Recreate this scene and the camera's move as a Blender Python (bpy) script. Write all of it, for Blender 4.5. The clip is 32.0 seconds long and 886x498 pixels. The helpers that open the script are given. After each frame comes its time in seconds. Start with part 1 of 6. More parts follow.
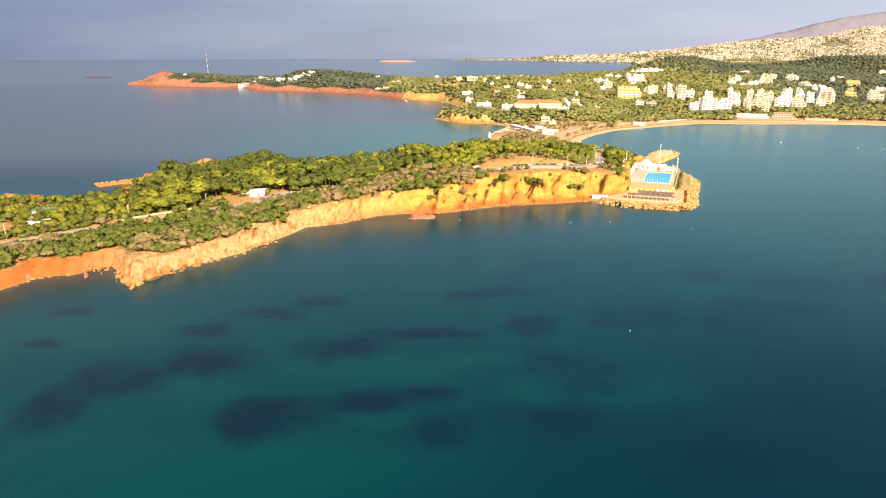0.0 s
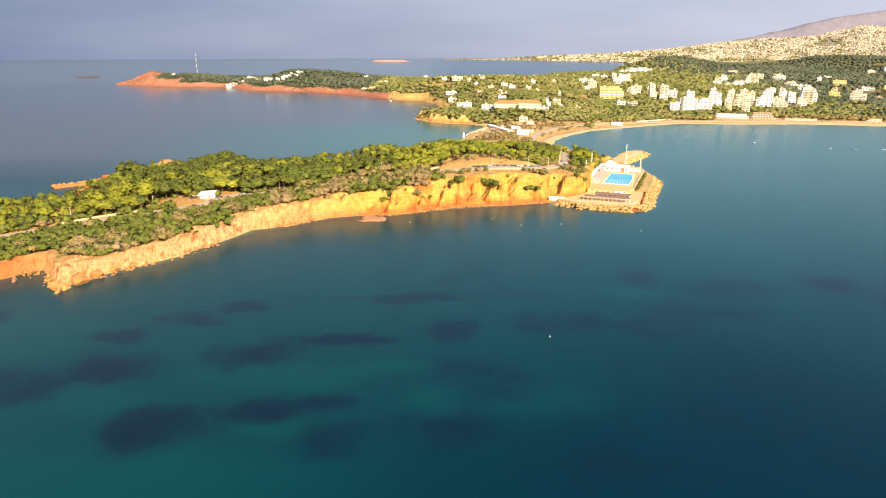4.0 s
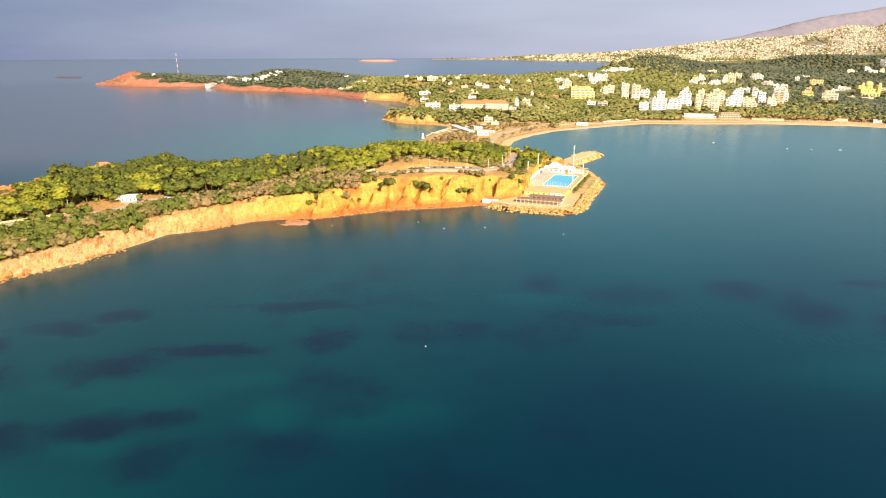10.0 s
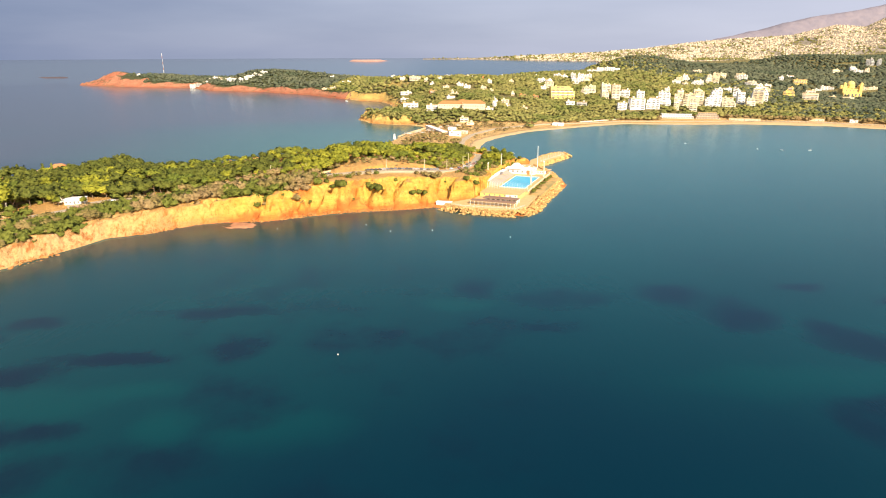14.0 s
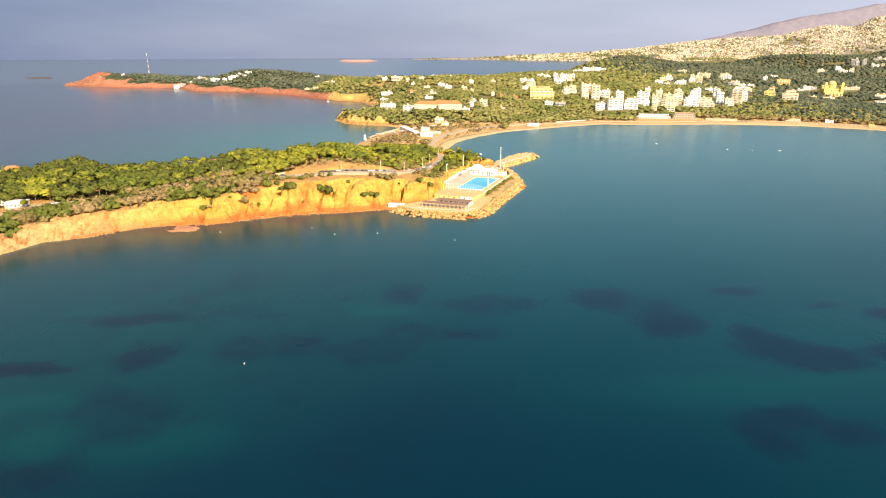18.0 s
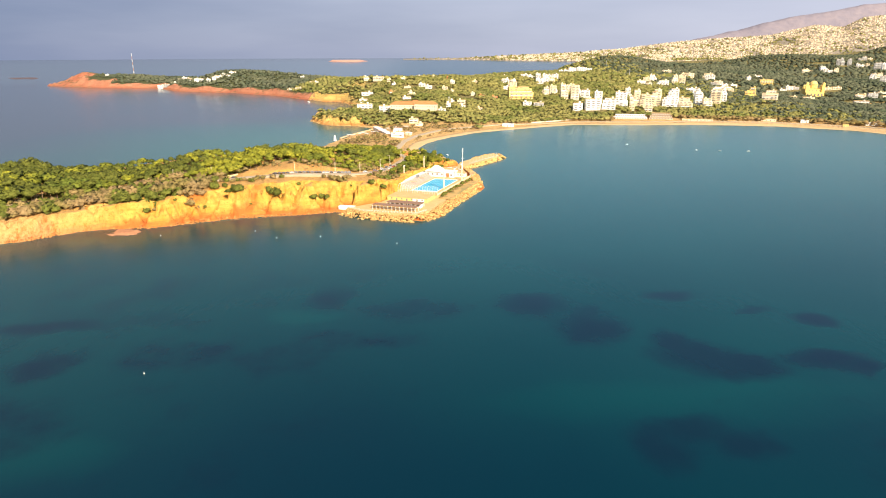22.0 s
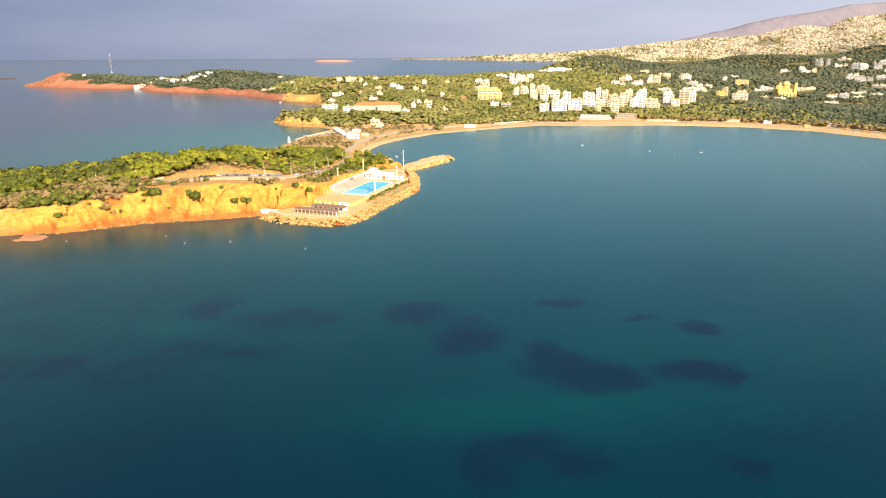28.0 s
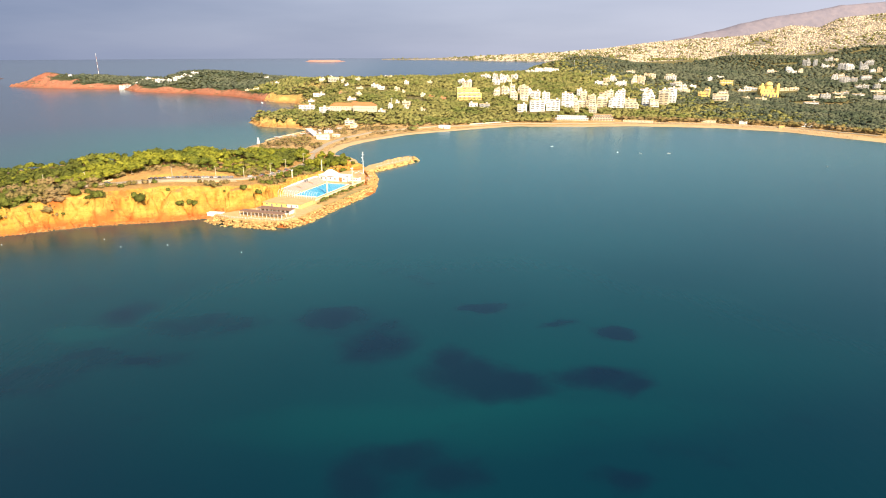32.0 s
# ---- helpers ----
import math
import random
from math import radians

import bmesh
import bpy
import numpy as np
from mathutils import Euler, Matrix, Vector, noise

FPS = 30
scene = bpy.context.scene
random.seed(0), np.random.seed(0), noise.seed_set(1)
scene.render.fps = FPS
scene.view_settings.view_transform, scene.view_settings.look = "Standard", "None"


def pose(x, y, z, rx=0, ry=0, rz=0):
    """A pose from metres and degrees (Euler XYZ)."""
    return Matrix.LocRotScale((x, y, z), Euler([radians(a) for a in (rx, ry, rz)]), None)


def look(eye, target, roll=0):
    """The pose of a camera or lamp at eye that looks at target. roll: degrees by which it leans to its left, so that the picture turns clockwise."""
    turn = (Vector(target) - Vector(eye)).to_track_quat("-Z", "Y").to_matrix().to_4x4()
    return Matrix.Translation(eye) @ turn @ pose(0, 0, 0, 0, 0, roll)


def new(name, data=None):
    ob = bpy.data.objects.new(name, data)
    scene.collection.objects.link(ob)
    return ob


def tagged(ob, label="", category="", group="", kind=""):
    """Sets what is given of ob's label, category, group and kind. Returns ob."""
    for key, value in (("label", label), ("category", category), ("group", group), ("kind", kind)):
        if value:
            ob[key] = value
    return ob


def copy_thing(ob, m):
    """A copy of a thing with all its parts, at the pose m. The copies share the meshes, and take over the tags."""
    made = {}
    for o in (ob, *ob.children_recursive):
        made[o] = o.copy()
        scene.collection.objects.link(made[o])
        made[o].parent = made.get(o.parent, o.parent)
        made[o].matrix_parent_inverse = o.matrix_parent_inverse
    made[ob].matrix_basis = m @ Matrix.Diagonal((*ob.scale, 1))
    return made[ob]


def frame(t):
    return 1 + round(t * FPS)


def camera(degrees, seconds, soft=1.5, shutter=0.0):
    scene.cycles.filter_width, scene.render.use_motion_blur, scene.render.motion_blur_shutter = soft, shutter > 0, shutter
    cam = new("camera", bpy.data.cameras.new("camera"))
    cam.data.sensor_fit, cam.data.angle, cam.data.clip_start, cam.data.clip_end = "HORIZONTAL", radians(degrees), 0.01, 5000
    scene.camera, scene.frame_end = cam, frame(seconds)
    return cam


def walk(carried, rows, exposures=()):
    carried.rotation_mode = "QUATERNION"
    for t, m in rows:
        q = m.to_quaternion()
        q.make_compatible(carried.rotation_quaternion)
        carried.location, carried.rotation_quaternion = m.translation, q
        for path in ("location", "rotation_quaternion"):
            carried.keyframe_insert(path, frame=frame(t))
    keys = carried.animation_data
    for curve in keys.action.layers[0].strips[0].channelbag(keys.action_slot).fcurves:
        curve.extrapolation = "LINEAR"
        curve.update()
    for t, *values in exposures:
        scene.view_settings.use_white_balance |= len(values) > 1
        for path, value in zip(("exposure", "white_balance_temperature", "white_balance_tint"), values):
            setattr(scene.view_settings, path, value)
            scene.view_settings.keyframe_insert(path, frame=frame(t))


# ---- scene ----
cam = camera(70.0, 32.0, soft=1.1)
PATH = [
    (0, (-123.14, -23.74, 104.30), (-125.04, 71.87, 75.07), -0.16),
    (1, (-115.20, -22.62, 104.49), (-117.05, 72.98, 75.24), -0.16),
    (2, (-107.32, -21.43, 104.65), (-109.09, 74.18, 75.39), -0.16),
    (3, (-99.48, -20.16, 104.79), (-101.17, 75.44, 75.50), -0.17),
    (4, (-91.69, -18.82, 104.90), (-93.28, 76.78, 75.60), -0.17),
    (5, (-83.94, -17.43, 104.99), (-85.42, 78.17, 75.68), -0.18),
    (6, (-76.23, -15.98, 105.05), (-77.58, 79.61, 75.73), -0.18),
    (7, (-68.54, -14.49, 105.10), (-69.77, 81.10, 75.77), -0.19),
    (8, (-60.88, -12.96, 105.13), (-61.96, 82.63, 75.79), -0.19),
    (9, (-53.25, -11.39, 105.15), (-54.17, 84.20, 75.80), -0.20),
    (10, (-45.63, -9.80, 105.15), (-46.39, 85.79, 75.80), -0.21),
    (11, (-38.02, -8.18, 105.14), (-38.62, 87.41, 75.79), -0.21),
    (12, (-30.42, -6.55, 105.13), (-30.84, 89.04, 75.77), -0.22),
    (13, (-22.82, -4.91, 105.10), (-23.06, 90.68, 75.74), -0.22),
    (14, (-15.22, -3.27, 105.07), (-15.27, 92.32, 75.71), -0.23),
    (15, (-7.62, -1.63, 105.04), (-7.48, 93.96, 75.67), -0.23),
    (16, (0.00, 0.00, 105.00), (0.33, 95.59, 75.63), -0.24),
    (17, (7.64, 1.62, 104.96), (8.16, 97.20, 75.60), -0.24),
    (18, (15.29, 3.21, 104.93), (16.01, 98.80, 75.57), -0.25),
    (19, (22.97, 4.77, 104.90), (23.89, 100.36, 75.54), -0.25),
    (20, (30.69, 6.30, 104.88), (31.79, 101.89, 75.52), -0.25),
    (21, (38.43, 7.80, 104.86), (39.73, 103.38, 75.50), -0.26),
    (22, (46.22, 9.24, 104.85), (47.71, 104.82, 75.50), -0.26),
    (23, (54.05, 10.63, 104.86), (55.73, 106.21, 75.50), -0.26),
    (24, (61.94, 11.96, 104.88), (63.79, 107.54, 75.52), -0.26),
    (25, (69.87, 13.23, 104.91), (71.90, 108.80, 75.56), -0.26),
    (26, (77.87, 14.43, 104.96), (80.06, 110.00, 75.61), -0.26),
    (27, (85.93, 15.55, 105.04), (88.28, 111.11, 75.68), -0.25),
    (28, (94.06, 16.58, 105.13), (96.56, 112.14, 75.78), -0.25),
    (29, (102.26, 17.53, 105.24), (104.90, 113.08, 75.89), -0.24),
    (30, (110.54, 18.37, 105.38), (113.30, 113.93, 76.03), -0.24),
    (31, (118.90, 19.12, 105.55), (121.78, 114.67, 76.20), -0.23),
    (32, (127.35, 19.76, 105.75), (130.34, 115.31, 76.39), -0.22),
]
walk(cam, [(t, look(eye, target, roll)) for t, eye, target, roll in PATH])

# ---- world, sun, exposure ----
SUN_AZ, SUN_EL = radians(156), radians(32)      # compass bearing from +y, clockwise
scene.view_settings.exposure = 0.72
world = bpy.data.worlds.new("sky")
scene.world = world
world.use_nodes = True
wn, wl = world.node_tree.nodes, world.node_tree.links
wn.clear()
w_out = wn.new("ShaderNodeOutputWorld")
w_bg = wn.new("ShaderNodeBackground")
w_sky = wn.new("ShaderNodeTexSky")
w_sky.sky_type = "NISHITA"
w_sky.sun_disc = False
w_sky.sun_elevation, w_sky.sun_rotation = SUN_EL, SUN_AZ
w_sky.air_density, w_sky.dust_density, w_sky.ozone_density = 1.0, 1.0, 2.0
w_bg.inputs["Strength"].default_value = 0.115
# a hazy cloud veil low in the sky, darker blue-grey in the west, paler in the east
w_tc = wn.new("ShaderNodeTexCoord")
w_sep = wn.new("ShaderNodeSeparateXYZ")
wl.new(w_tc.outputs["Generated"], w_sep.inputs["Vector"])
w_map = wn.new("ShaderNodeMapping")
w_map.inputs["Scale"].default_value = (1.6, 1.6, 11.0)
w_noise = wn.new("ShaderNodeTexNoise")
w_noise.inputs["Scale"].default_value = 1.8
w_noise.inputs["Detail"].default_value = 5.0
wl.new(w_tc.outputs["Generated"], w_map.inputs["Vector"])
wl.new(w_map.outputs["Vector"], w_noise.inputs["Vector"])


def w_range(value, a, b, c, d):
    r = wn.new("ShaderNodeMapRange")
    for key, v in (("From Min", a), ("From Max", b), ("To Min", c), ("To Max", d)):
        r.inputs[key].default_value = v
    wl.new(value, r.inputs["Value"])
    return r.outputs["Result"]


def w_mixed(fac, a, b):
    m = wn.new("ShaderNodeMix")
    m.data_type = "RGBA"
    wl.new(fac, m.inputs["Factor"])
    for key, c in (("A", a), ("B", b)):
        if isinstance(c, tuple):
            m.inputs[key].default_value = (*c, 1)
        else:
            wl.new(c, m.inputs[key])
    return m.outputs["Result"]


w_side = wn.new("ShaderNodeMath")
w_side.operation = "ADD"
wl.new(w_sep.outputs["X"], w_side.inputs[0])
wl.new(w_range(w_noise.outputs["Fac"], 0.3, 0.7, -0.12, 0.12), w_side.inputs[1])
w_cloud = w_mixed(w_range(w_side.outputs["Value"], -0.75, 0.75, 0, 1), (0.80, 1.14, 2.0), (3.7, 3.75, 4.55))
w_veil = w_range(w_sep.outputs["Z"], 0.07, 0.26, 0.93, 0.0)
w_high = w_mixed(w_range(w_side.outputs["Value"], 0.20, -0.55, 0.0, 0.62), w_sky.outputs["Color"], (2.15, 2.0, 2.2))
wl.new(w_mixed(w_veil, w_high, w_cloud), w_bg.inputs["Color"])
wl.new(w_bg.outputs["Background"], w_out.inputs["Surface"])

sun_data = bpy.data.lights.new("sun", "SUN")
sun_data.energy, sun_data.angle, sun_data.color = 5.0, radians(0.6), (1.0, 0.84, 0.62)
sun = new("sun", sun_data)
sun.matrix_world = look((0, 0, 900), (-900 * math.sin(SUN_AZ) / math.tan(SUN_EL), -900 * math.cos(SUN_AZ) / math.tan(SUN_EL), 0))

# ---- materials ----
def node_mat(name):
    m = bpy.data.materials.new(name)
    m.use_nodes = True
    return m, m.node_tree.nodes, m.node_tree.links, m.node_tree.nodes["Principled BSDF"]


def surf(name, dark, light, scale=1.0, rough=0.85, bump=0.4, dist=0.1, fine=8.0, metal=0.0, island=0.0, per_object=0.0, third=None, big=0.08, spec=0.3):
    """Two-scale noise between two colours, an optional third colour in large stains, relief, and a shade that varies from piece to piece."""
    m, n, l, p = node_mat(name)
    tc = n.new("ShaderNodeNewGeometry")
    a = n.new("ShaderNodeTexNoise")
    a.inputs["Scale"].default_value, a.inputs["Detail"].default_value, a.inputs["Roughness"].default_value = scale, 6.0, 0.65
    b = n.new("ShaderNodeTexNoise")
    b.inputs["Scale"].default_value, b.inputs["Detail"].default_value = scale * fine, 3.0
    l.new(tc.outputs["Position"], a.inputs["Vector"])
    l.new(tc.outputs["Position"], b.inputs["Vector"])
    mixf = n.new("ShaderNodeMix")
    mixf.inputs["Factor"].default_value = 0.35
    l.new(a.outputs["Fac"], mixf.inputs["A"])
    l.new(b.outputs["Fac"], mixf.inputs["B"])
    ramp = n.new("ShaderNodeValToRGB")
    ramp.color_ramp.elements[0].position, ramp.color_ramp.elements[1].position = 0.36, 0.64
    ramp.color_ramp.elements[0].color, ramp.color_ramp.elements[1].color = (*dark, 1), (*light, 1)
    l.new(mixf.outputs["Result"], ramp.inputs["Fac"])
    col = ramp.outputs["Color"]
    if third:
        c = n.new("ShaderNodeTexNoise")
        c.inputs["Scale"].default_value, c.inputs["Detail"].default_value = big, 4.0
        l.new(tc.outputs["Position"], c.inputs["Vector"])
        r2 = n.new("ShaderNodeValToRGB")
        r2.color_ramp.elements[0].position, r2.color_ramp.elements[1].position = 0.45, 0.62
        l.new(c.outputs["Fac"], r2.inputs["Fac"])
        mx = n.new("ShaderNodeMix")
        mx.data_type = "RGBA"
        l.new(r2.outputs["Color"], mx.inputs["Factor"])
        l.new(col, mx.inputs["A"])
        mx.inputs["B"].default_value = (*third, 1)
        col = mx.outputs["Result"]
    for amount, node, out in ((island, tc, "Random Per Island"), (per_object, None, "Random")):
        if amount:
            src = node or n.new("ShaderNodeObjectInfo")
            rng = n.new("ShaderNodeMapRange")
            rng.inputs["To Min"].default_value, rng.inputs["To Max"].default_value = 1 - amount, 1 + amount
            l.new(src.outputs[out], rng.inputs["Value"])
            sc = n.new("ShaderNodeMix")
            sc.data_type, sc.blend_type = "RGBA", "MULTIPLY"
            sc.inputs["Factor"].default_value = 1.0
            l.new(col, sc.inputs["A"])
            l.new(rng.outputs["Result"], sc.inputs["B"])
            col = sc.outputs["Result"]
    l.new(col, p.inputs["Base Color"])
    p.inputs["Roughness"].default_value, p.inputs["Metallic"].default_value = rough, metal
    p.inputs["Specular IOR Level"].default_value = spec
    if bump:
        bp = n.new("ShaderNodeBump")
        bp.inputs["Strength"].default_value, bp.inputs["Distance"].default_value = bump, dist
        l.new(mixf.outputs["Result"], bp.inputs["Height"])
        l.new(bp.outputs["Normal"], p.inputs["Normal"])
    return m


def land_mat(name, rock, rock2, red, soil, soil2, sand, steep0=0.80, steep1=0.93, scale=1.0, low_z=(3.2, 1.6), west=None):
    """Rock on steep ground, soil and litter on the flat, sand and shingle near the water."""
    m, n, l, p = node_mat(name)
    g = n.new("ShaderNodeNewGeometry")
    sep = n.new("ShaderNodeSeparateXYZ")
    l.new(g.outputs["True Normal"], sep.inputs["Vector"])

    def noise_tex(s, d=6.0, r=0.6, vec=None):
        t = n.new("ShaderNodeTexNoise")
        t.inputs["Scale"].default_value, t.inputs["Detail"].default_value, t.inputs["Roughness"].default_value = s, d, r
        l.new(vec or g.outputs["Position"], t.inputs["Vector"])
        return t.outputs["Fac"]

    def ramp(v, a, b):
        r = n.new("ShaderNodeMapRange")
        r.inputs["From Min"].default_value, r.inputs["From Max"].default_value = a, b
        l.new(v, r.inputs["Value"])
        return r.outputs["Result"]

    def mix(f, a, b):
        x = n.new("ShaderNodeMix")
        x.data_type = "RGBA"
        l.new(f, x.inputs["Factor"])
        for sock, c in (("A", a), ("B", b)):
            if isinstance(c, tuple):
                x.inputs[sock].default_value = (*c, 1)
            else:
                l.new(c, x.inputs[sock])
        return x.outputs["Result"]

    # strata: beds that run along the coast, a little tilted
    mp = n.new("ShaderNodeMapping")
    mp.inputs["Rotation"].default_value = (radians(9), radians(-7), 0.4)
    mp.inputs["Scale"].default_value = (0.05, 0.05, 0.55)
    l.new(g.outputs["Position"], mp.inputs["Vector"])
    beds = noise_tex(1.0 * scale, 5.0, 0.6, mp.outputs["Vector"])
    grain = noise_tex(0.55 * scale, 8.0, 0.7)
    stain = noise_tex(0.045 * scale, 5.0)
    fine = noise_tex(2.4 * scale, 4.0)
    blotch = noise_tex(0.16 * scale, 7.0, 0.72)
    two = n.new("ShaderNodeMix")
    two.inputs["Factor"].default_value = 0.62
    l.new(beds, two.inputs["A"])
    l.new(blotch, two.inputs["B"])
    rocks = mix(ramp(two.outputs["Result"], 0.40, 0.58), rock, rock2)
    rocks = mix(ramp(blotch, 0.60, 0.68), rocks, tuple(min(0.96, 1.05 * c + 0.02) for c in rock2))
    rocks = mix(ramp(grain, 0.53, 0.70), rocks, tuple(0.50 * c for c in rock))
    rocks = mix(ramp(stain, 0.53, 0.68), rocks, red)
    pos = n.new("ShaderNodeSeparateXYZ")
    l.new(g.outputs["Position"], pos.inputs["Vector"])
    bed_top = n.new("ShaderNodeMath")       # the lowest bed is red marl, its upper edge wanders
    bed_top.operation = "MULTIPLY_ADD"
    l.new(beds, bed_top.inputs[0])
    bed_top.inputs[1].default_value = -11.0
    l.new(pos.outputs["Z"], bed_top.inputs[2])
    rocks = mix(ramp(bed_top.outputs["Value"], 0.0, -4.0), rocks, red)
    # fractures that run slantwise down the rock
    slant = n.new("ShaderNodeMapping")
    slant.inputs["Rotation"].default_value = (0.0, radians(18), 0.5)
    slant.inputs["Scale"].default_value = (0.42, 0.07, 0.16)
    l.new(g.outputs["Position"], slant.inputs["Vector"])
    cracks = noise_tex(1.0, 7.0, 0.68, slant.outputs["Vector"])
    if west:                                # the beds turn to pale pinkish limestone along the coast, then to red marl
        pale = mix(ramp(grain, 0.44, 0.66), west, (0.72, 0.33, 0.11))
        pale = mix(ramp(cracks, 0.53, 0.62), pale, (0.60, 0.25, 0.08))
        rocks = mix(ramp(pos.outputs["X"], -150.0, -225.0), rocks, pale)
        rocks = mix(ramp(pos.outputs["X"], -284.0, -318.0), rocks, red)
    rocks = mix(ramp(cracks, 0.61, 0.72), rocks, tuple(0.72 * c for c in red))
    soils = mix(ramp(grain, 0.40, 0.62), soil, soil2)
    low = ramp(pos.outputs["Z"], *low_z)
    soils = mix(low, soils, sand)
    steep = n.new("ShaderNodeMath")
    steep.operation = "ADD"
    l.new(sep.outputs["Z"], steep.inputs[0])
    wob = n.new("ShaderNodeMapRange")
    wob.inputs["To Min"].default_value, wob.inputs["To Max"].default_value = -0.10, 0.10
    l.new(grain, wob.inputs["Value"])
    l.new(wob.outputs["Result"], steep.inputs[1])
    col = mix(ramp(steep.outputs["Value"], steep0, steep1), rocks, soils)
    l.new(col, p.inputs["Base Color"])
    p.inputs["Roughness"].default_value, p.inputs["Specular IOR Level"].default_value = 0.9, 0.15
    h = n.new("ShaderNodeMath")
    h.operation = "ADD"
    l.new(grain, h.inputs[0])
    h2 = n.new("ShaderNodeMath")
    h2.operation = "MULTIPLY_ADD"
    l.new(cracks, h2.inputs[0])
    h2.inputs[1].default_value = -1.2
    l.new(fine, h2.inputs[2])
    l.new(h2.outputs["Value"], h.inputs[1])
    b = n.new("ShaderNodeBump")
    b.inputs["Strength"].default_value, b.inputs["Distance"].default_value = 0.9, 1.8 / scale
    l.new(h.outputs["Value"], b.inputs["Height"])
    l.new(b.outputs["Normal"], p.inputs["Normal"])
    return m


M = {}
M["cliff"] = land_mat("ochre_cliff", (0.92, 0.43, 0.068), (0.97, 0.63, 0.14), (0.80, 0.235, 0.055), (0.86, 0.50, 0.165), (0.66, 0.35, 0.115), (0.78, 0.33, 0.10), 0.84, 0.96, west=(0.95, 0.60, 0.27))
M["main_land"] = land_mat("hillside", (0.88, 0.56, 0.15), (0.93, 0.67, 0.22), (0.78, 0.36, 0.11), (0.36, 0.28, 0.11), (0.26, 0.235, 0.085), (0.88, 0.56, 0.23), scale=0.35, low_z=(7.5, 5.0))
M["cape_land"] = land_mat("red_cape", (0.66, 0.255, 0.14), (0.74, 0.34, 0.20), (0.60, 0.195, 0.105), (0.15, 0.155, 0.065), (0.11, 0.125, 0.05), (0.54, 0.26, 0.14), scale=0.3)
M["rock"] = surf("boulder", (0.46, 0.25, 0.080), (0.78, 0.49, 0.185), 0.5, 0.9, 0.6, 0.3, island=0.25, per_object=0.25)
M["shore_rock"] = surf("orange_boulder", (0.40, 0.155, 0.045), (0.62, 0.29, 0.09), 0.5, 0.9, 0.6, 0.3, island=0.25, per_object=0.25)
M["red_rock"] = surf("red_shelf_rock", (0.36, 0.15, 0.075), (0.52, 0.25, 0.125), 0.5, 0.9, 0.6, 0.3)
M["pine"] = surf("pine_needles", (0.136, 0.148, 0.015), (0.312, 0.290, 0.031), 0.13, 0.75, 0.0, island=0.14, per_object=0.2, third=(0.100, 0.122, 0.019), big=0.03, spec=0.15)
M["pine_dark"] = surf("dark_foliage", (0.095, 0.115, 0.020), (0.19, 0.195, 0.034), 0.13, 0.75, 0.0, island=0.14, per_object=0.25, spec=0.15)
M["olive"] = surf("dry_scrub_foliage", (0.175, 0.145, 0.042), (0.30, 0.225, 0.080), 0.16, 0.8, 0.0, island=0.16, per_object=0.25, third=(0.32, 0.22, 0.10), big=0.05, spec=0.12)
# olive green woods, lightened in colour to carry the haze over the hills
M["far_wood"] = surf("hazed_hill_woods", (0.20, 0.195, 0.058), (0.32, 0.28, 0.090), 0.05, 0.8, 0.0, island=0.14, third=(0.15, 0.165, 0.042), big=0.02, spec=0.12)
# dark pines, their green dimmed and blued for cloud shade and haze
M["hazy_pine"] = surf("shade_hazed_pines", (0.105, 0.118, 0.072), (0.15, 0.155, 0.090), 0.05, 0.8, 0.0, island=0.14, third=(0.078, 0.096, 0.056), big=0.012, spec=0.12)
M["bark"] = surf("bark", (0.16, 0.10, 0.06), (0.30, 0.21, 0.14), 2.0, 0.9, 0.5, 0.05)
M["asphalt"] = surf("worn_asphalt", (0.42, 0.33, 0.22), (0.54, 0.43, 0.30), 0.2, 0.9, 0.2, 0.02)
M["dirt"] = surf("pale_dirt_verge", (0.62, 0.44, 0.24), (0.74, 0.56, 0.34), 0.15, 0.95, 0.3, 0.1)
M["concrete"] = surf("pale_concrete", (0.56, 0.37, 0.155), (0.72, 0.50, 0.235), 0.3, 0.85, 0.2, 0.02)
M["white"] = surf("white_render", (0.80, 0.78, 0.74), (0.90, 0.88, 0.84), 0.4, 0.8, 0.1, 0.01, per_object=0.06)
M["cream"] = surf("cream_render", (0.74, 0.62, 0.42), (0.84, 0.72, 0.52), 0.4, 0.8, 0.1, 0.01, per_object=0.06)
# grey walls; on the far eastern blocks the grey is painted cloud shade
M["grey"] = surf("grey_shade_render", (0.40, 0.40, 0.39), (0.54, 0.53, 0.51), 0.4, 0.8, 0.1, 0.01, per_object=0.1)
M["yellow"] = surf("yellow_render", (0.80, 0.56, 0.16), (0.88, 0.66, 0.24), 0.4, 0.8, 0.1, 0.01)
M["tile"] = surf("red_roof_tiles", (0.50, 0.17, 0.06), (0.64, 0.26, 0.10), 0.6, 0.85, 0.4, 0.05)
M["sand"] = surf("beach_sand", (0.60, 0.385, 0.18), (0.73, 0.49, 0.24), 0.05, 0.95, 0.2, 0.1)
M["glass"] = surf("dark_window", (0.17, 0.17, 0.17), (0.26, 0.25, 0.24), 0.3, 0.12, 0.0, spec=0.6)
M["metal"] = surf("galvanised_steel", (0.55, 0.53, 0.50), (0.68, 0.66, 0.62), 2.0, 0.45, 0.1, 0.01, metal=0.4)
M["dark_roof"] = surf("brown_reed_roof", (0.22, 0.13, 0.085), (0.34, 0.21, 0.145), 1.5, 0.9, 0.4, 0.05)
M["rubber"] = surf("tyre_rubber", (0.02, 0.02, 0.02), (0.04, 0.04, 0.04), 3.0, 0.8, 0.0)
M["city"] = surf("town_walls", (0.50, 0.40, 0.28), (0.76, 0.62, 0.44), 0.02, 0.9, 0.0, island=0.5)
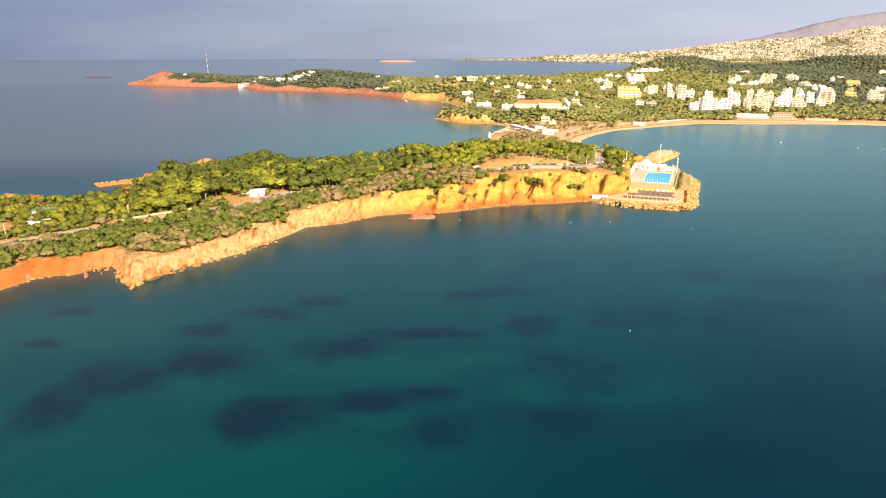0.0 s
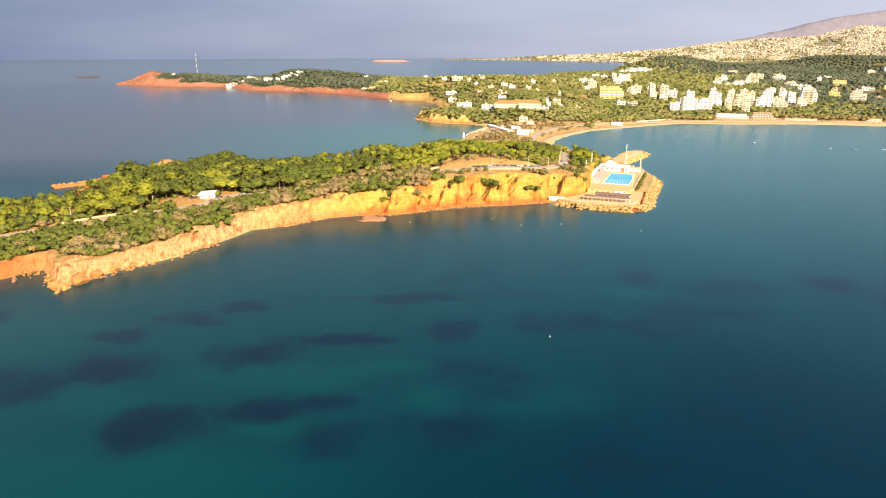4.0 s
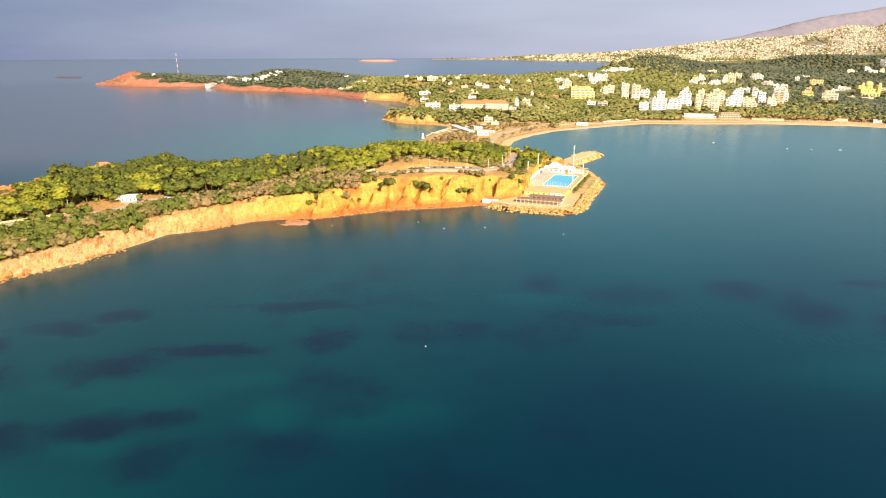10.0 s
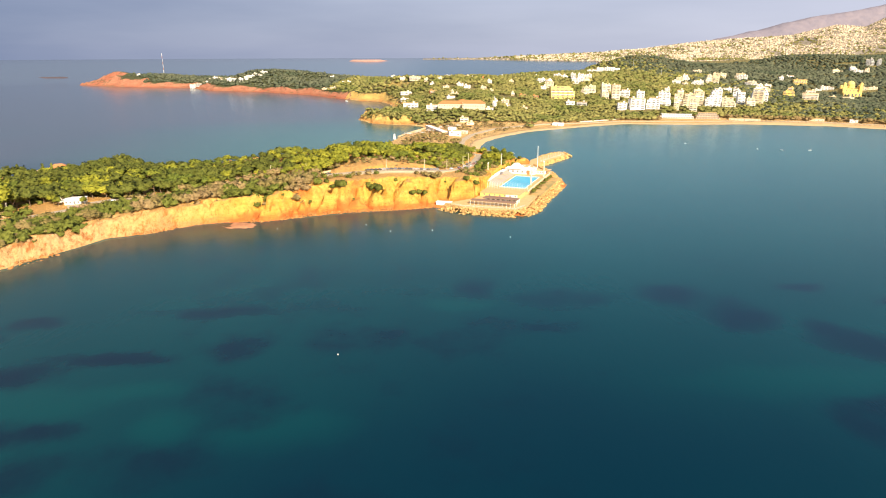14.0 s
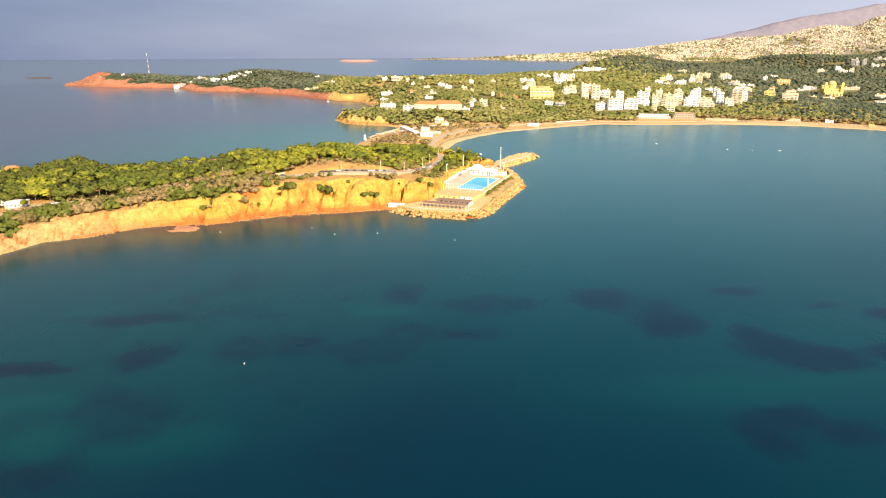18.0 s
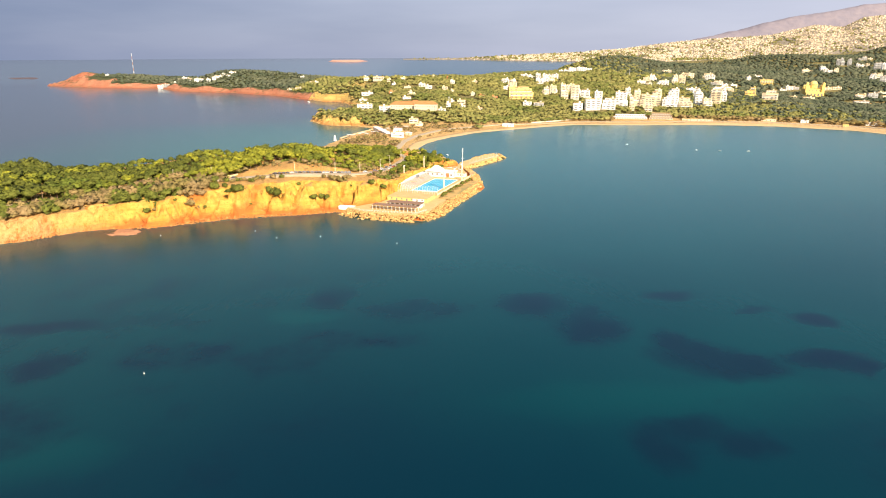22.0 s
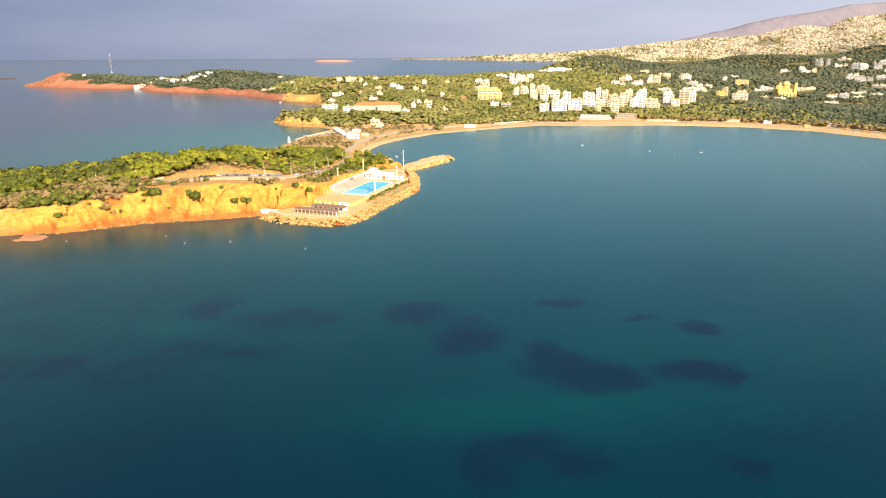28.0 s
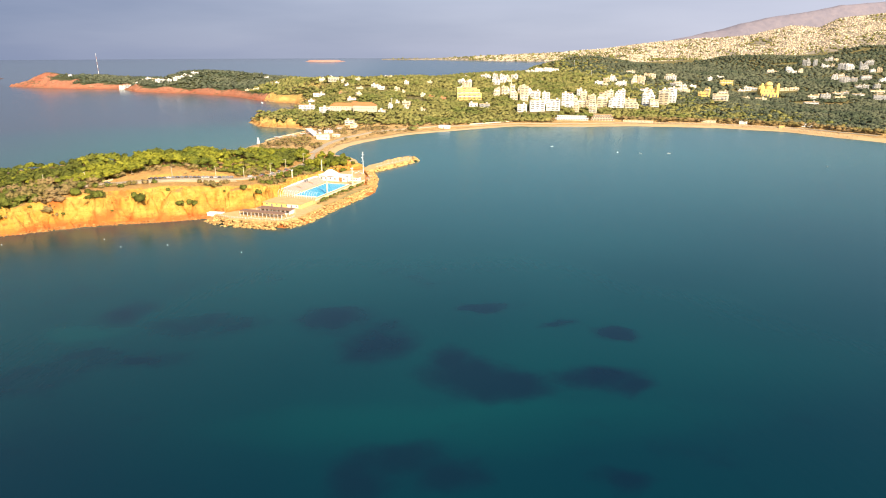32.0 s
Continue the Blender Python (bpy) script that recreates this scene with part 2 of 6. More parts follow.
M["city_ground"] = surf("town_ground", (0.20, 0.17, 0.13), (0.33, 0.28, 0.21), 0.012, 0.95, 0.0)
M["reef"] = surf("dark_reef_rock", (0.085, 0.062, 0.070), (0.14, 0.10, 0.10), 0.05, 0.95, 0.3, 1.0)
M["islet"] = surf("reddish_islet_rock", (0.40, 0.22, 0.17), (0.52, 0.30, 0.23), 0.02, 0.95, 0.3, 2.0)
# lavender of the distance haze, painted into the rock colour
M["mountain"] = surf("hazed_mountain", (0.19, 0.175, 0.215), (0.26, 0.225, 0.25), 0.003, 0.95, 0.5, 30.0)


def water_mat():
    """Opaque upwelling colour of the bay, dark over seagrass and green over sand, with sky sheen painted on far water,
    under a rippled glossy surface.
    """
    m, n, l, p = node_mat("sea_water")
    g = n.new("ShaderNodeNewGeometry")

    def attr(name):
        a = n.new("ShaderNodeAttribute")
        a.attribute_name = name
        return a.outputs["Fac"]

    def noise_tex(s, d, r, vec):
        t = n.new("ShaderNodeTexNoise")
        t.inputs["Scale"].default_value, t.inputs["Detail"].default_value, t.inputs["Roughness"].default_value = s, d, r
        l.new(vec, t.inputs["Vector"])
        return t.outputs["Fac"]

    def ramp(v, a, b):
        r = n.new("ShaderNodeMapRange")
        r.interpolation_type = "SMOOTHSTEP"
        r.inputs["From Min"].default_value, r.inputs["From Max"].default_value = a, b
        l.new(v, r.inputs["Value"])
        return r.outputs["Result"]

    def mix(f, a, b):
        x = n.new("ShaderNodeMix")
        x.data_type = "RGBA"
        l.new(f, x.inputs["Factor"])
        for sock, c in (("A", a), ("B", b)):
            if isinstance(c, tuple):
                x.inputs[sock].default_value = (*c, 1)
            else:
                l.new(c, x.inputs[sock])
        return x.outputs["Result"]

    add = n.new("ShaderNodeMath")
    add.operation = "ADD"
    l.new(attr("weed"), add.inputs[0])
    l.new(noise_tex(0.045, 6.0, 0.62, g.outputs["Position"]), add.inputs[1])
    base = mix(attr("green"), (0.0007, 0.0190, 0.0355), (0.0006, 0.0470, 0.0540))
    base = mix(ramp(add.outputs["Value"], 0.56, 1.12), base, (0.0018, 0.0150, 0.031))
    # grey of the reflected sky, put into the base colour out west
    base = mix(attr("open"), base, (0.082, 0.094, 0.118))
    # sandy shallows, paled further by the reflection painted into this colour
    base = mix(attr("bay"), base, (0.010, 0.104, 0.106))
    base = mix(attr("shallow"), base, (0.10, 0.17, 0.12))
    l.new(base, p.inputs["Base Color"])
    p.inputs["IOR"].default_value = 1.33
    pos = n.new("ShaderNodeSeparateXYZ")
    l.new(g.outputs["Position"], pos.inputs["Vector"])
    rr = n.new("ShaderNodeMapRange")
    for key, v in (("From Min", 300.0), ("From Max", 2200.0), ("To Min", 0.25), ("To Max", 0.16)):
        rr.inputs[key].default_value = v
    l.new(pos.outputs["Y"], rr.inputs["Value"])
    l.new(rr.outputs["Result"], p.inputs["Roughness"])
    p.inputs["Specular IOR Level"].default_value = 0.23
    p.inputs["Specular Tint"].default_value = (0.55, 0.85, 1.0, 1)
    mp = n.new("ShaderNodeMapping")
    mp.inputs["Rotation"].default_value = (0, 0, 0.75)
    mp.inputs["Scale"].default_value = (0.30, 0.09, 0.2)
    l.new(g.outputs["Position"], mp.inputs["Vector"])
    b = n.new("ShaderNodeBump")
    b.inputs["Strength"].default_value, b.inputs["Distance"].default_value = 0.07, 1.0
    l.new(noise_tex(1.0, 4.0, 0.55, mp.outputs["Vector"]), b.inputs["Height"])
    l.new(b.outputs["Normal"], p.inputs["Normal"])
    return m


M["water"] = water_mat()

# ---- shape helpers ----
def mesh_ob(name, verts, faces, mat, smooth=False):
    me = bpy.data.meshes.new(name)
    if isinstance(faces, np.ndarray):
        count, sides = faces.shape
        me.vertices.add(len(verts))
        me.vertices.foreach_set("co", np.asarray(verts, np.float32).ravel())
        me.loops.add(count * sides)
        me.loops.foreach_set("vertex_index", faces.astype(np.int32).ravel())
        me.polygons.add(count)
        me.polygons.foreach_set("loop_start", np.arange(0, count * sides, sides, dtype=np.int32))
        me.update(calc_edges=True)
    else:
        me.from_pydata([tuple(v) for v in verts], [], faces)
    me.materials.append(mat)
    if smooth:
        me.shade_smooth()
    return new(name, me)


def empty(name, x, y, z, rz=0.0):
    ob = new(name)
    ob.matrix_basis = pose(x, y, z, 0, 0, rz)
    ob.empty_display_size = 0.5
    return ob


def child(ob, parent):
    ob.parent = parent
    return ob


def part(name, bm, material, parent, label=""):
    me = bpy.data.meshes.new(name)
    bm.to_mesh(me)
    bm.free()
    me.materials.append(material)
    ob = new(name, me)
    if parent:
        ob.parent = parent
    return tagged(ob, label)


def box_bm(sx, sy, sz, x=0, y=0, z=0, bevel=0.0, bm=None, rz=0.0):
    """A box whose foot is centred at x, y, z."""
    bm = bm or bmesh.new()
    m = pose(x, y, z + sz / 2, 0, 0, rz) @ Matrix.Diagonal((sx, sy, sz, 1))
    r = bmesh.ops.create_cube(bm, size=1.0, matrix=m)
    if bevel:
        es = {e for v in r["verts"] for e in v.link_edges}
        bmesh.ops.bevel(bm, geom=list(es), offset=bevel, segments=1, affect="EDGES")
    return bm


def cyl_bm(r1, r2, h, x=0, y=0, z=0, seg=10, bm=None):
    bm = bm or bmesh.new()
    bmesh.ops.create_cone(bm, cap_ends=True, segments=seg, radius1=r1, radius2=r2, depth=h, matrix=Matrix.Translation((x, y, z + h / 2)))
    return bm


def lattice(ix, iy, seed):
    v = (ix.astype(np.int64) * 374761393 + iy.astype(np.int64) * 668265263 + seed * 982451653) & 0x7FFFFFFF
    v = ((v ^ (v >> 13)) * 1274126177) & 0x7FFFFFFF
    return ((v ^ (v >> 16)) & 0xFFFF) / 65535.0


def vnoise(x, y, seed=0):
    x, y = np.asarray(x, float), np.asarray(y, float)
    ix, iy = np.floor(x), np.floor(y)
    fx, fy = x - ix, y - iy
    fx, fy = fx * fx * (3 - 2 * fx), fy * fy * (3 - 2 * fy)
    a, b = lattice(ix, iy, seed), lattice(ix + 1, iy, seed)
    c, d = lattice(ix, iy + 1, seed), lattice(ix + 1, iy + 1, seed)
    return (a * (1 - fx) + b * fx) * (1 - fy) + (c * (1 - fx) + d * fx) * fy


def fbm(x, y, scale, octaves=4, seed=0):
    """Noise about 0, from -0.5 to 0.5."""
    out, amp, tot = 0.0, 1.0, 0.0
    for k in range(octaves):
        out = out + amp * (vnoise(np.asarray(x) / scale, np.asarray(y) / scale, seed + k) - 0.5)
        tot += amp
        amp *= 0.5
        scale /= 2.03
    return out / tot


def reach(x, y, poly):
    """Signed distance to a closed outline: above 0 inside."""
    x, y = np.asarray(x, float), np.asarray(y, float)
    best, inside = np.full(x.shape, 1e18), np.zeros(x.shape, bool)
    for (ax, ay), (bx, by) in zip(poly, poly[1:] + poly[:1]):
        dx, dy = bx - ax, by - ay
        t = np.clip(((x - ax) * dx + (y - ay) * dy) / (dx * dx + dy * dy + 1e-9), 0, 1)
        best = np.minimum(best, (x - ax - t * dx) ** 2 + (y - ay - t * dy) ** 2)
        if ay != by:
            inside ^= ((ay > y) != (by > y)) & (x < (bx - ax) * (y - ay) / (by - ay) + ax)
    return np.where(inside, 1, -1) * np.sqrt(best)


def away(x, y, line):
    """Distance to an open line."""
    x, y = np.asarray(x, float), np.asarray(y, float)
    best = np.full(x.shape, 1e18)
    for (ax, ay), (bx, by) in zip(line, line[1:]):
        dx, dy = bx - ax, by - ay
        t = np.clip(((x - ax) * dx + (y - ay) * dy) / (dx * dx + dy * dy), 0, 1)
        best = np.minimum(best, (x - ax - t * dx) ** 2 + (y - ay - t * dy) ** 2)
    return np.sqrt(best)


def blend_heights(x, y, marks, power=2.5):
    num = den = 0.0
    for mx, my, mz in marks:
        w = 1.0 / (((x - mx) ** 2 + (y - my) ** 2) + 60.0) ** (power / 2)
        num, den = num + w * mz, den + w
    return num / den


def sstep(v):
    v = np.clip(v, 0, 1)
    return v * v * (3 - 2 * v)


# ---- the plan: shores, cliff tops, heights ----
SHORE_SOUTH = [(-620, 175), (-480, 190), (-400, 215), (-335, 249), (-331, 267), (-315, 271), (-300, 286), (-286, 268), (-277, 257), (-271, 272), (-260, 287),
               (-241, 309), (-231, 331), (-217, 365), (-198, 373), (-177, 395), (-158, 401), (-133, 402), (-97, 421), (-59, 431), (-22, 441), (4, 435)]
SHORE_QUAY = [(22, 420), (40, 413), (50, 424), (63, 463), (88, 520), (86, 575), (80, 615)]
SHORE_BAY = [(62, 650), (45, 680), (28, 705), (26, 735), (30, 760), (48, 825), (99, 900), (183, 964), (275, 1003), (349, 990), (456, 992), (559, 968), (642, 906),
             (682, 815), (730, 690), (900, 560), (1500, 480), (3300, 480)]
SHORE_BACK = [(3300, 3900), (1500, 3900), (1050, 3500), (800, 3180), (600, 2900), (430, 2600), (150, 2450), (-250, 2420), (-560, 2560), (-850, 2600), (-1100, 2640), (-1330, 2600)]
SHORE_WEST = [(-1392, 2472), (-1290, 2400), (-1125, 2300), (-1010, 2262), (-905, 2240), (-870, 2215), (-748, 2050), (-650, 1990), (-544, 1945), (-470, 1870), (-386, 1795), (-300, 1670),
              (-214, 1558), (-160, 1530), (-120, 1400), (-95, 1250), (-120, 1150), (-158, 1105), (-160, 1085), (-129, 1033), (-100, 1010), (-66, 997), (-46, 968), (-56, 909),
              (-78, 821), (-88, 760), (-120, 690), (-165, 628), (-230, 592), (-290, 578), (-350, 568), (-384, 545), (-392, 500), (-386, 440), (-402, 428), (-445, 432), (-620, 440)]
COAST = SHORE_SOUTH + SHORE_QUAY + SHORE_BAY + SHORE_BACK + SHORE_WEST

CLIFF_TOP = [(-620, 195), (-480, 206), (-404, 227), (-346, 258), (-338, 272), (-319, 281), (-303, 296), (-288, 292), (-272, 290), (-262, 303), (-250, 319), (-241, 338), (-229, 360), (-221, 380), (-200, 392), (-181, 407),
             (-162, 420), (-142, 438), (-118, 446), (-96, 448), (-60, 458), (-22, 466), (2, 466), (14, 480), (24, 520), (36, 570), (44, 612), (30, 660), (14, 690), (-30, 700), (-90, 680), (-140, 630),
             (-230, 572), (-345, 548), (-378, 525), (-380, 490), (-376, 442), (-402, 416), (-620, 420)]
TOP_MARKS = [(-345, 290, 7), (-290, 310, 7), (-240, 345, 9), (-205, 395, 11), (-150, 430, 14), (-110, 450, 17), (-60, 462, 18.5), (0, 468, 16.5), (20, 500, 12), (36, 570, 8), (44, 620, 5),
             (20, 680, 3), (-150, 500, 15), (-200, 470, 12), (-240, 420, 11), (-270, 440, 11), (-300, 470, 12), (-270, 498, 13), (-232, 500, 12), (-320, 400, 8), (-365, 480, 6), (-385, 400, 4), (-360, 430, 4), (-30, 690, 4), (-110, 640, 12), (-500, 280, 10), (-60, 515, 20)]
TOP_MARKS += [(-170, 560, 7), (-200, 535, 6), (-235, 540, 7), (-270, 530, 8), (-300, 530, 8), (-332, 530, 10), (-360, 530, 6), (-143, 560, 15), (-105, 565, 20), (-75, 590, 20), (-45, 605, 17), (-5, 610, 11), (-60, 560, 20)]
HILL_MARKS = [(0, 940, 4), (60, 940, 3), (200, 1010, 4), (350, 1040, 4), (480, 1030, 4), (620, 990, 4), (760, 800, 4), (15, 1065, 20), (-60, 1060, 12), (-110, 1080, 13), (-130, 1180, 14), (0, 1250, 30), (-85, 1600, 50), (66, 1600, 50),
              (233, 1650, 46), (228, 1335, 24), (370, 1150, 12), (491, 1125, 10), (450, 1500, 34), (600, 1250, 12), (930, 1520, 8), (900, 1200, 5), (1300, 1300, 6), (-250, 1800, 22), (-400, 2000, 22), (-318, 2100, 28)]
RIDGE_MARKS = [(-616, 2250, 54), (-800, 2250, 20), (-935, 2400, 26), (-1125, 2420, 32), (-1160, 2440, 36), (-1235, 2450, 50), (-1290, 2460, 36), (-1335, 2475, 16), (784, 2693, 95), (690, 2640, 78), (900, 2500, 66), (590, 2700, 52), (450, 2450, 40),
               (350, 1900, 48), (1143, 2600, 54), (1300, 2250, 40), (1530, 2700, 94), (1770, 2700, 90), (2040, 2700, 132), (1800, 2000, 62), (2300, 2300, 130), (1300, 1900, 24), (2200, 1500, 40), (600, 2000, 44), (800, 2200, 52), (200, 2200, 30), (-100, 2200, 24)]
SAND_PATCH = [(-112, 488), (-74, 490), (-36, 496), (-16, 508), (-24, 522), (-50, 520), (-70, 540), (-92, 536), (-100, 512)]


def height_near(x, y):
    """The wooded headland with its cliffs."""
    x, y = np.asarray(x, float), np.asarray(y, float)
    wob = 5.0 * fbm(x, y, 16, 3, 11)
    dc = reach(x + wob, y + 5.0 * fbm(x, y, 14, 3, 12), COAST)
    dp = reach(x + 7 * fbm(x, y, 22, 3, 13), y + 7 * fbm(x, y, 20, 3, 14), CLIFF_TOP)
    top = blend_heights(x, y, TOP_MARKS) + 1.6 * fbm(x, y, 45, 3, 15)
    frac = np.clip(dc / np.maximum(dc - dp, 0.5), 0, 1)
    gully = np.abs(fbm(x, y, 17, 4, 19)) - 0.09
    frac = np.clip(frac + (1.7 * fbm(x, y, 8, 4, 16) - 1.2 * gully + 2.2 * fbm(x, y, 22, 3, 25)) * np.sin(np.pi * frac), 0, 1.08)
    ledge = np.where(frac < 0.16, frac * 0.9, 0.144 + (frac - 0.16) * 1.019)
    rough = (1 - sstep(dp / 6.0)) * sstep(dc / 3.0)
    ribs = np.abs(fbm(0.9 * x - 0.45 * y, 0.28 * (0.45 * x + 0.9 * y), 7, 3, 21)) * np.clip((-105 - x) / 40, 0, 1)
    z = top * np.where(dp > 0, 1.0, ledge) + rough * (20.0 * np.abs(fbm(x, y, 11, 4, 17)) - 2.6 + 15.0 * fbm(x, y, 5.6, 3, 18) + 9.0 * fbm(x, y, 3.1, 2, 23) + 34.0 * ribs)
    z = z + 0.40 * np.sin(z * 1.7 + 22.0 * fbm(x, y, 26, 4, 24)) * rough      # benches along the beds
    z = np.minimum(z, top + 0.4 + 2.0 * fbm(x, y, 6, 2, 22))
    beach = np.clip(y - 690, 0, 40) / 40
    z = z * (1 - beach) + beach * np.minimum(2.4, 0.3 + 0.1 * dc) + 0.15 * fbm(x, y, 9, 2, 3)
    z = z + 2.8 * sstep((reach(x, y, SAND_PATCH) + 1 + 12 * fbm(x, y, 14, 3, 20)) / 14.0)
    flat = reach(x, y, QUAY_FLAT)
    z = np.where(flat > 0, np.minimum(z, 1.2), z)
    return np.where(dc > 0, np.maximum(z, 0.15), np.maximum(dc * 0.35, -5.0))


QUAY_FLAT = [(-24, 437), (6, 434), (22, 419), (40, 411), (54, 424), (68, 463), (95, 520), (94, 600), (84, 630), (52, 610), (40, 575), (29, 525), (17, 480), (6, 458), (-24, 447)]


def height_far(x, y):
    """The shore behind the beach, its hills and the red cape."""
    x, y = np.asarray(x, float), np.asarray(y, float)
    dc = reach(x + 14 * fbm(x, y, 60, 3, 31), y + 14 * fbm(x, y, 60, 3, 32), COAST)
    hill = blend_heights(x, y, HILL_MARKS + RIDGE_MARKS, 3.0) + 5 * fbm(x, y, 160, 4, 33)
    west = np.clip((-x - 30) / 40, 0, 1) * np.clip((y - 985) / 30, 0, 1)
    soft_shore = np.minimum(0.055 * dc, 3.0) + np.maximum(hill - 3.0, 0) * sstep((dc - 22) / np.where(x < 150, 55, 130))
    edge = np.where(x < -1205, 60.0, np.where(x < -1080, 26.0, 15.0)) + 16 * fbm(x, y, 70, 3, 36)
    cliff = np.minimum(np.minimum(hill, edge) + np.maximum(hill - edge, 0) * sstep((dc - 14) / 110.0), 0.6 + np.where(x < -1190, 0.62, np.where(y > 1450, 1.1, 0.95)) * dc + (26 * fbm(x, y, 30, 3, 34) + 14 * fbm(x, y, 9, 3, 37)) * np.clip(dc / 6, 0, 1)) + 5 * fbm(x, y, 7, 2, 38) * np.clip(1 - dc / 45, 0, 1)
    carve = np.clip(1 - dc / 34, 0, 1) * np.clip(dc / 5, 0, 1) * (y < 1300)
    cliff = np.maximum(cliff - carve * (95 * np.maximum(0.14 - np.abs(fbm(x, y, 24, 3, 39)), 0) - 22 * fbm(x, y, 11, 3, 40)), 0.4)
    z = soft_shore * (1 - west) + cliff * west
    return np.where(dc > 0, np.maximum(z, 0.2), np.maximum(dc * 0.2, -4.0))


def sheet(name, x0, x1, y0, y1, step, fn, mat, keep=-3.5, smooth=True, hole=None):
    xs, ys = np.arange(x0, x1 + step, step), np.arange(y0, y1 + step, step)
    gx, gy = np.meshgrid(xs, ys)
    gz = fn(gx, gy)
    n = len(xs)
    idx = np.arange(gx.size).reshape(gx.shape)
    quad = np.stack([idx[:-1, :-1], idx[:-1, 1:], idx[1:, 1:], idx[1:, :-1]], -1).reshape(-1, 4)
    quad = quad[gz.ravel()[quad].max(1) > keep]
    if hole:
        hx, hy = gx.ravel()[quad], gy.ravel()[quad]
        quad = quad[~((hx > hole[0]) & (hx < hole[1]) & (hy > hole[2]) & (hy < hole[3])).all(1)]
    used, inv = np.unique(quad, return_inverse=True)
    verts = np.stack([gx, gy, gz], -1).reshape(-1, 3)[used]
    return mesh_ob(name, verts, inv.reshape(-1, 4), mat, smooth=smooth)


def ground_at(fn, x, y):
    return float(fn(np.array([x]), np.array([y]))[0])


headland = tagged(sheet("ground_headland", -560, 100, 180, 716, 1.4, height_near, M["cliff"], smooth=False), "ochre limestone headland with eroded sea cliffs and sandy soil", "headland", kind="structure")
hillside = tagged(sheet("ground_hillside", -260, 2600, 714, 3250, 8.5, height_far, M["main_land"], -3.9, hole=(-200, 20, 950, 1250)), "wooded hills behind a long sandy bay", "hillside", kind="structure")
promontory = tagged(sheet("ground_promontory", -205, 25, 945, 1255, 2.3, height_far, M["main_land"], -3.9, smooth=False), "low promontory with scalloped yellow cliffs", "promontory", kind="structure")
cape = tagged(sheet("ground_cape", -1460, -249, 1480, 2700, 9.0, height_far, M["cape_land"], -3.9, smooth=False), "low red rocky cape with green scrub on top", "cape", kind="structure")


# ---- the sea ----
def sea_rise(r):
    return np.interp(r, [0, 3000, 3250, 3500, 4000, 4500, 5000, 5300], [0, 0, 9, 22, 45, 66, 77, 82])


def polar_sheet(name, mat, drop, attrs=None):
    rs = np.concatenate([np.arange(0, 60, 12.0), np.arange(60, 460, 3.6), np.arange(460, 900, 9.0), np.arange(900, 2000, 22.0), np.arange(2000, 5301, 75.0)])
    an = np.radians(np.concatenate([np.arange(-72, 62, 0.7), np.arange(62, 288, 6.0)]))
    gr, ga = np.meshgrid(rs, an)
    x, y = gr * np.sin(ga), gr * np.cos(ga)
    z = sea_rise(gr) - drop
    idx = np.arange(gr.size).reshape(gr.shape)
    nxt = np.roll(idx, -1, 0)
    quad = np.stack([idx[:, :-1], nxt[:, :-1], nxt[:, 1:], idx[:, 1:]], -1).reshape(-1, 4)
    ob = mesh_ob(name, np.stack([x, y, z], -1).reshape(-1, 3), quad, mat, smooth=True)
    for key, fn in (attrs or {}).items():
        a = ob.data.attributes.new(key, "FLOAT", "POINT")
        a.data.foreach_set("value", fn(x, y).ravel().astype(np.float32))
    return ob


# beds of seagrass: place, half length, half width, turn
WEED_WEST = [(-175, 144, 17, 13), (-152, 153, 17, 8), (-129, 157, 12, 6), (-246, 149, 14, 15), (-233, 167, 17, 13), (-211, 180, 19, 14), (-166, 189, 18, 11), (-139, 203, 29, 7),
             (-201, 223, 15, 7), (-110, 249, 29, 7), (-93, 213, 15, 13), (-283, 191, 10, 5), (-286, 224, 11, 6), (-180, 236, 12, 6), (-225, 205, 16, 6)]
WEED_MIDDLE = [(-78, 174, 18, 17), (-127, 136, 15, 12), (-92, 142, 20, 12), (-44, 122, 20, 13), (-57, 216, 15, 10), (-49, 226, 22, 10), (2, 274, 11, 17), (19, 233, 26, 10), (-10, 222, 22, 12), (40, 262, 26, 12)]
WEED_EAST = [(108, 243, 15, 20), (90, 267, 16, 15), (137, 226, 9, 12), (143, 215, 16, 15), (154, 208, 15, 11), (185, 214, 17, 8), (197, 208, 9, 6), (184, 258, 8, 4), (203, 248, 8, 5), (155, 275, 10, 5), (109, 158, 9, 11), (122, 167, 12, 8), (136, 159, 11, 7), (177, 155, 8, 5)]
# clean sandy floor between the beds, where the water shows green
SAND_FLOOR = [(-205, 160, 16, 7), (-150, 174, 26, 9), (-146, 143, 13, 7), (-65, 162, 15, 6), (-185, 118, 60, 14), (-95, 160, 10, 9), (-60, 160, 18, 10), (-120, 180, 20, 6), (-62, 156, 18, 9), (-8, 256, 14, 6), (150, 185, 70, 12), (-270, 205, 40, 20)]


def blobs(x, y, rows, peak, fall):
    out = np.full(np.shape(x), -1.0)
    for bx, by, a, b in rows:
        out = np.maximum(out, peak - fall * (((x - bx) / a) ** 2 + ((y - by) / b) ** 2))
    return out


def weed(x, y):
    base = 0.02 + 0.62 * fbm(x, y, 90, 4, 51)
    wx, wy = x + 17 * fbm(x, y, 30, 4, 54), y + 15 * fbm(x, y, 24, 4, 55)
    beds = blobs(wx, wy, WEED_WEST, 0.56, 0.30)
    return np.maximum(base, np.maximum(beds, np.maximum(blobs(wx, wy, WEED_MIDDLE, 0.37, 0.20), blobs(wx, wy, WEED_EAST, 0.60, 0.32))))


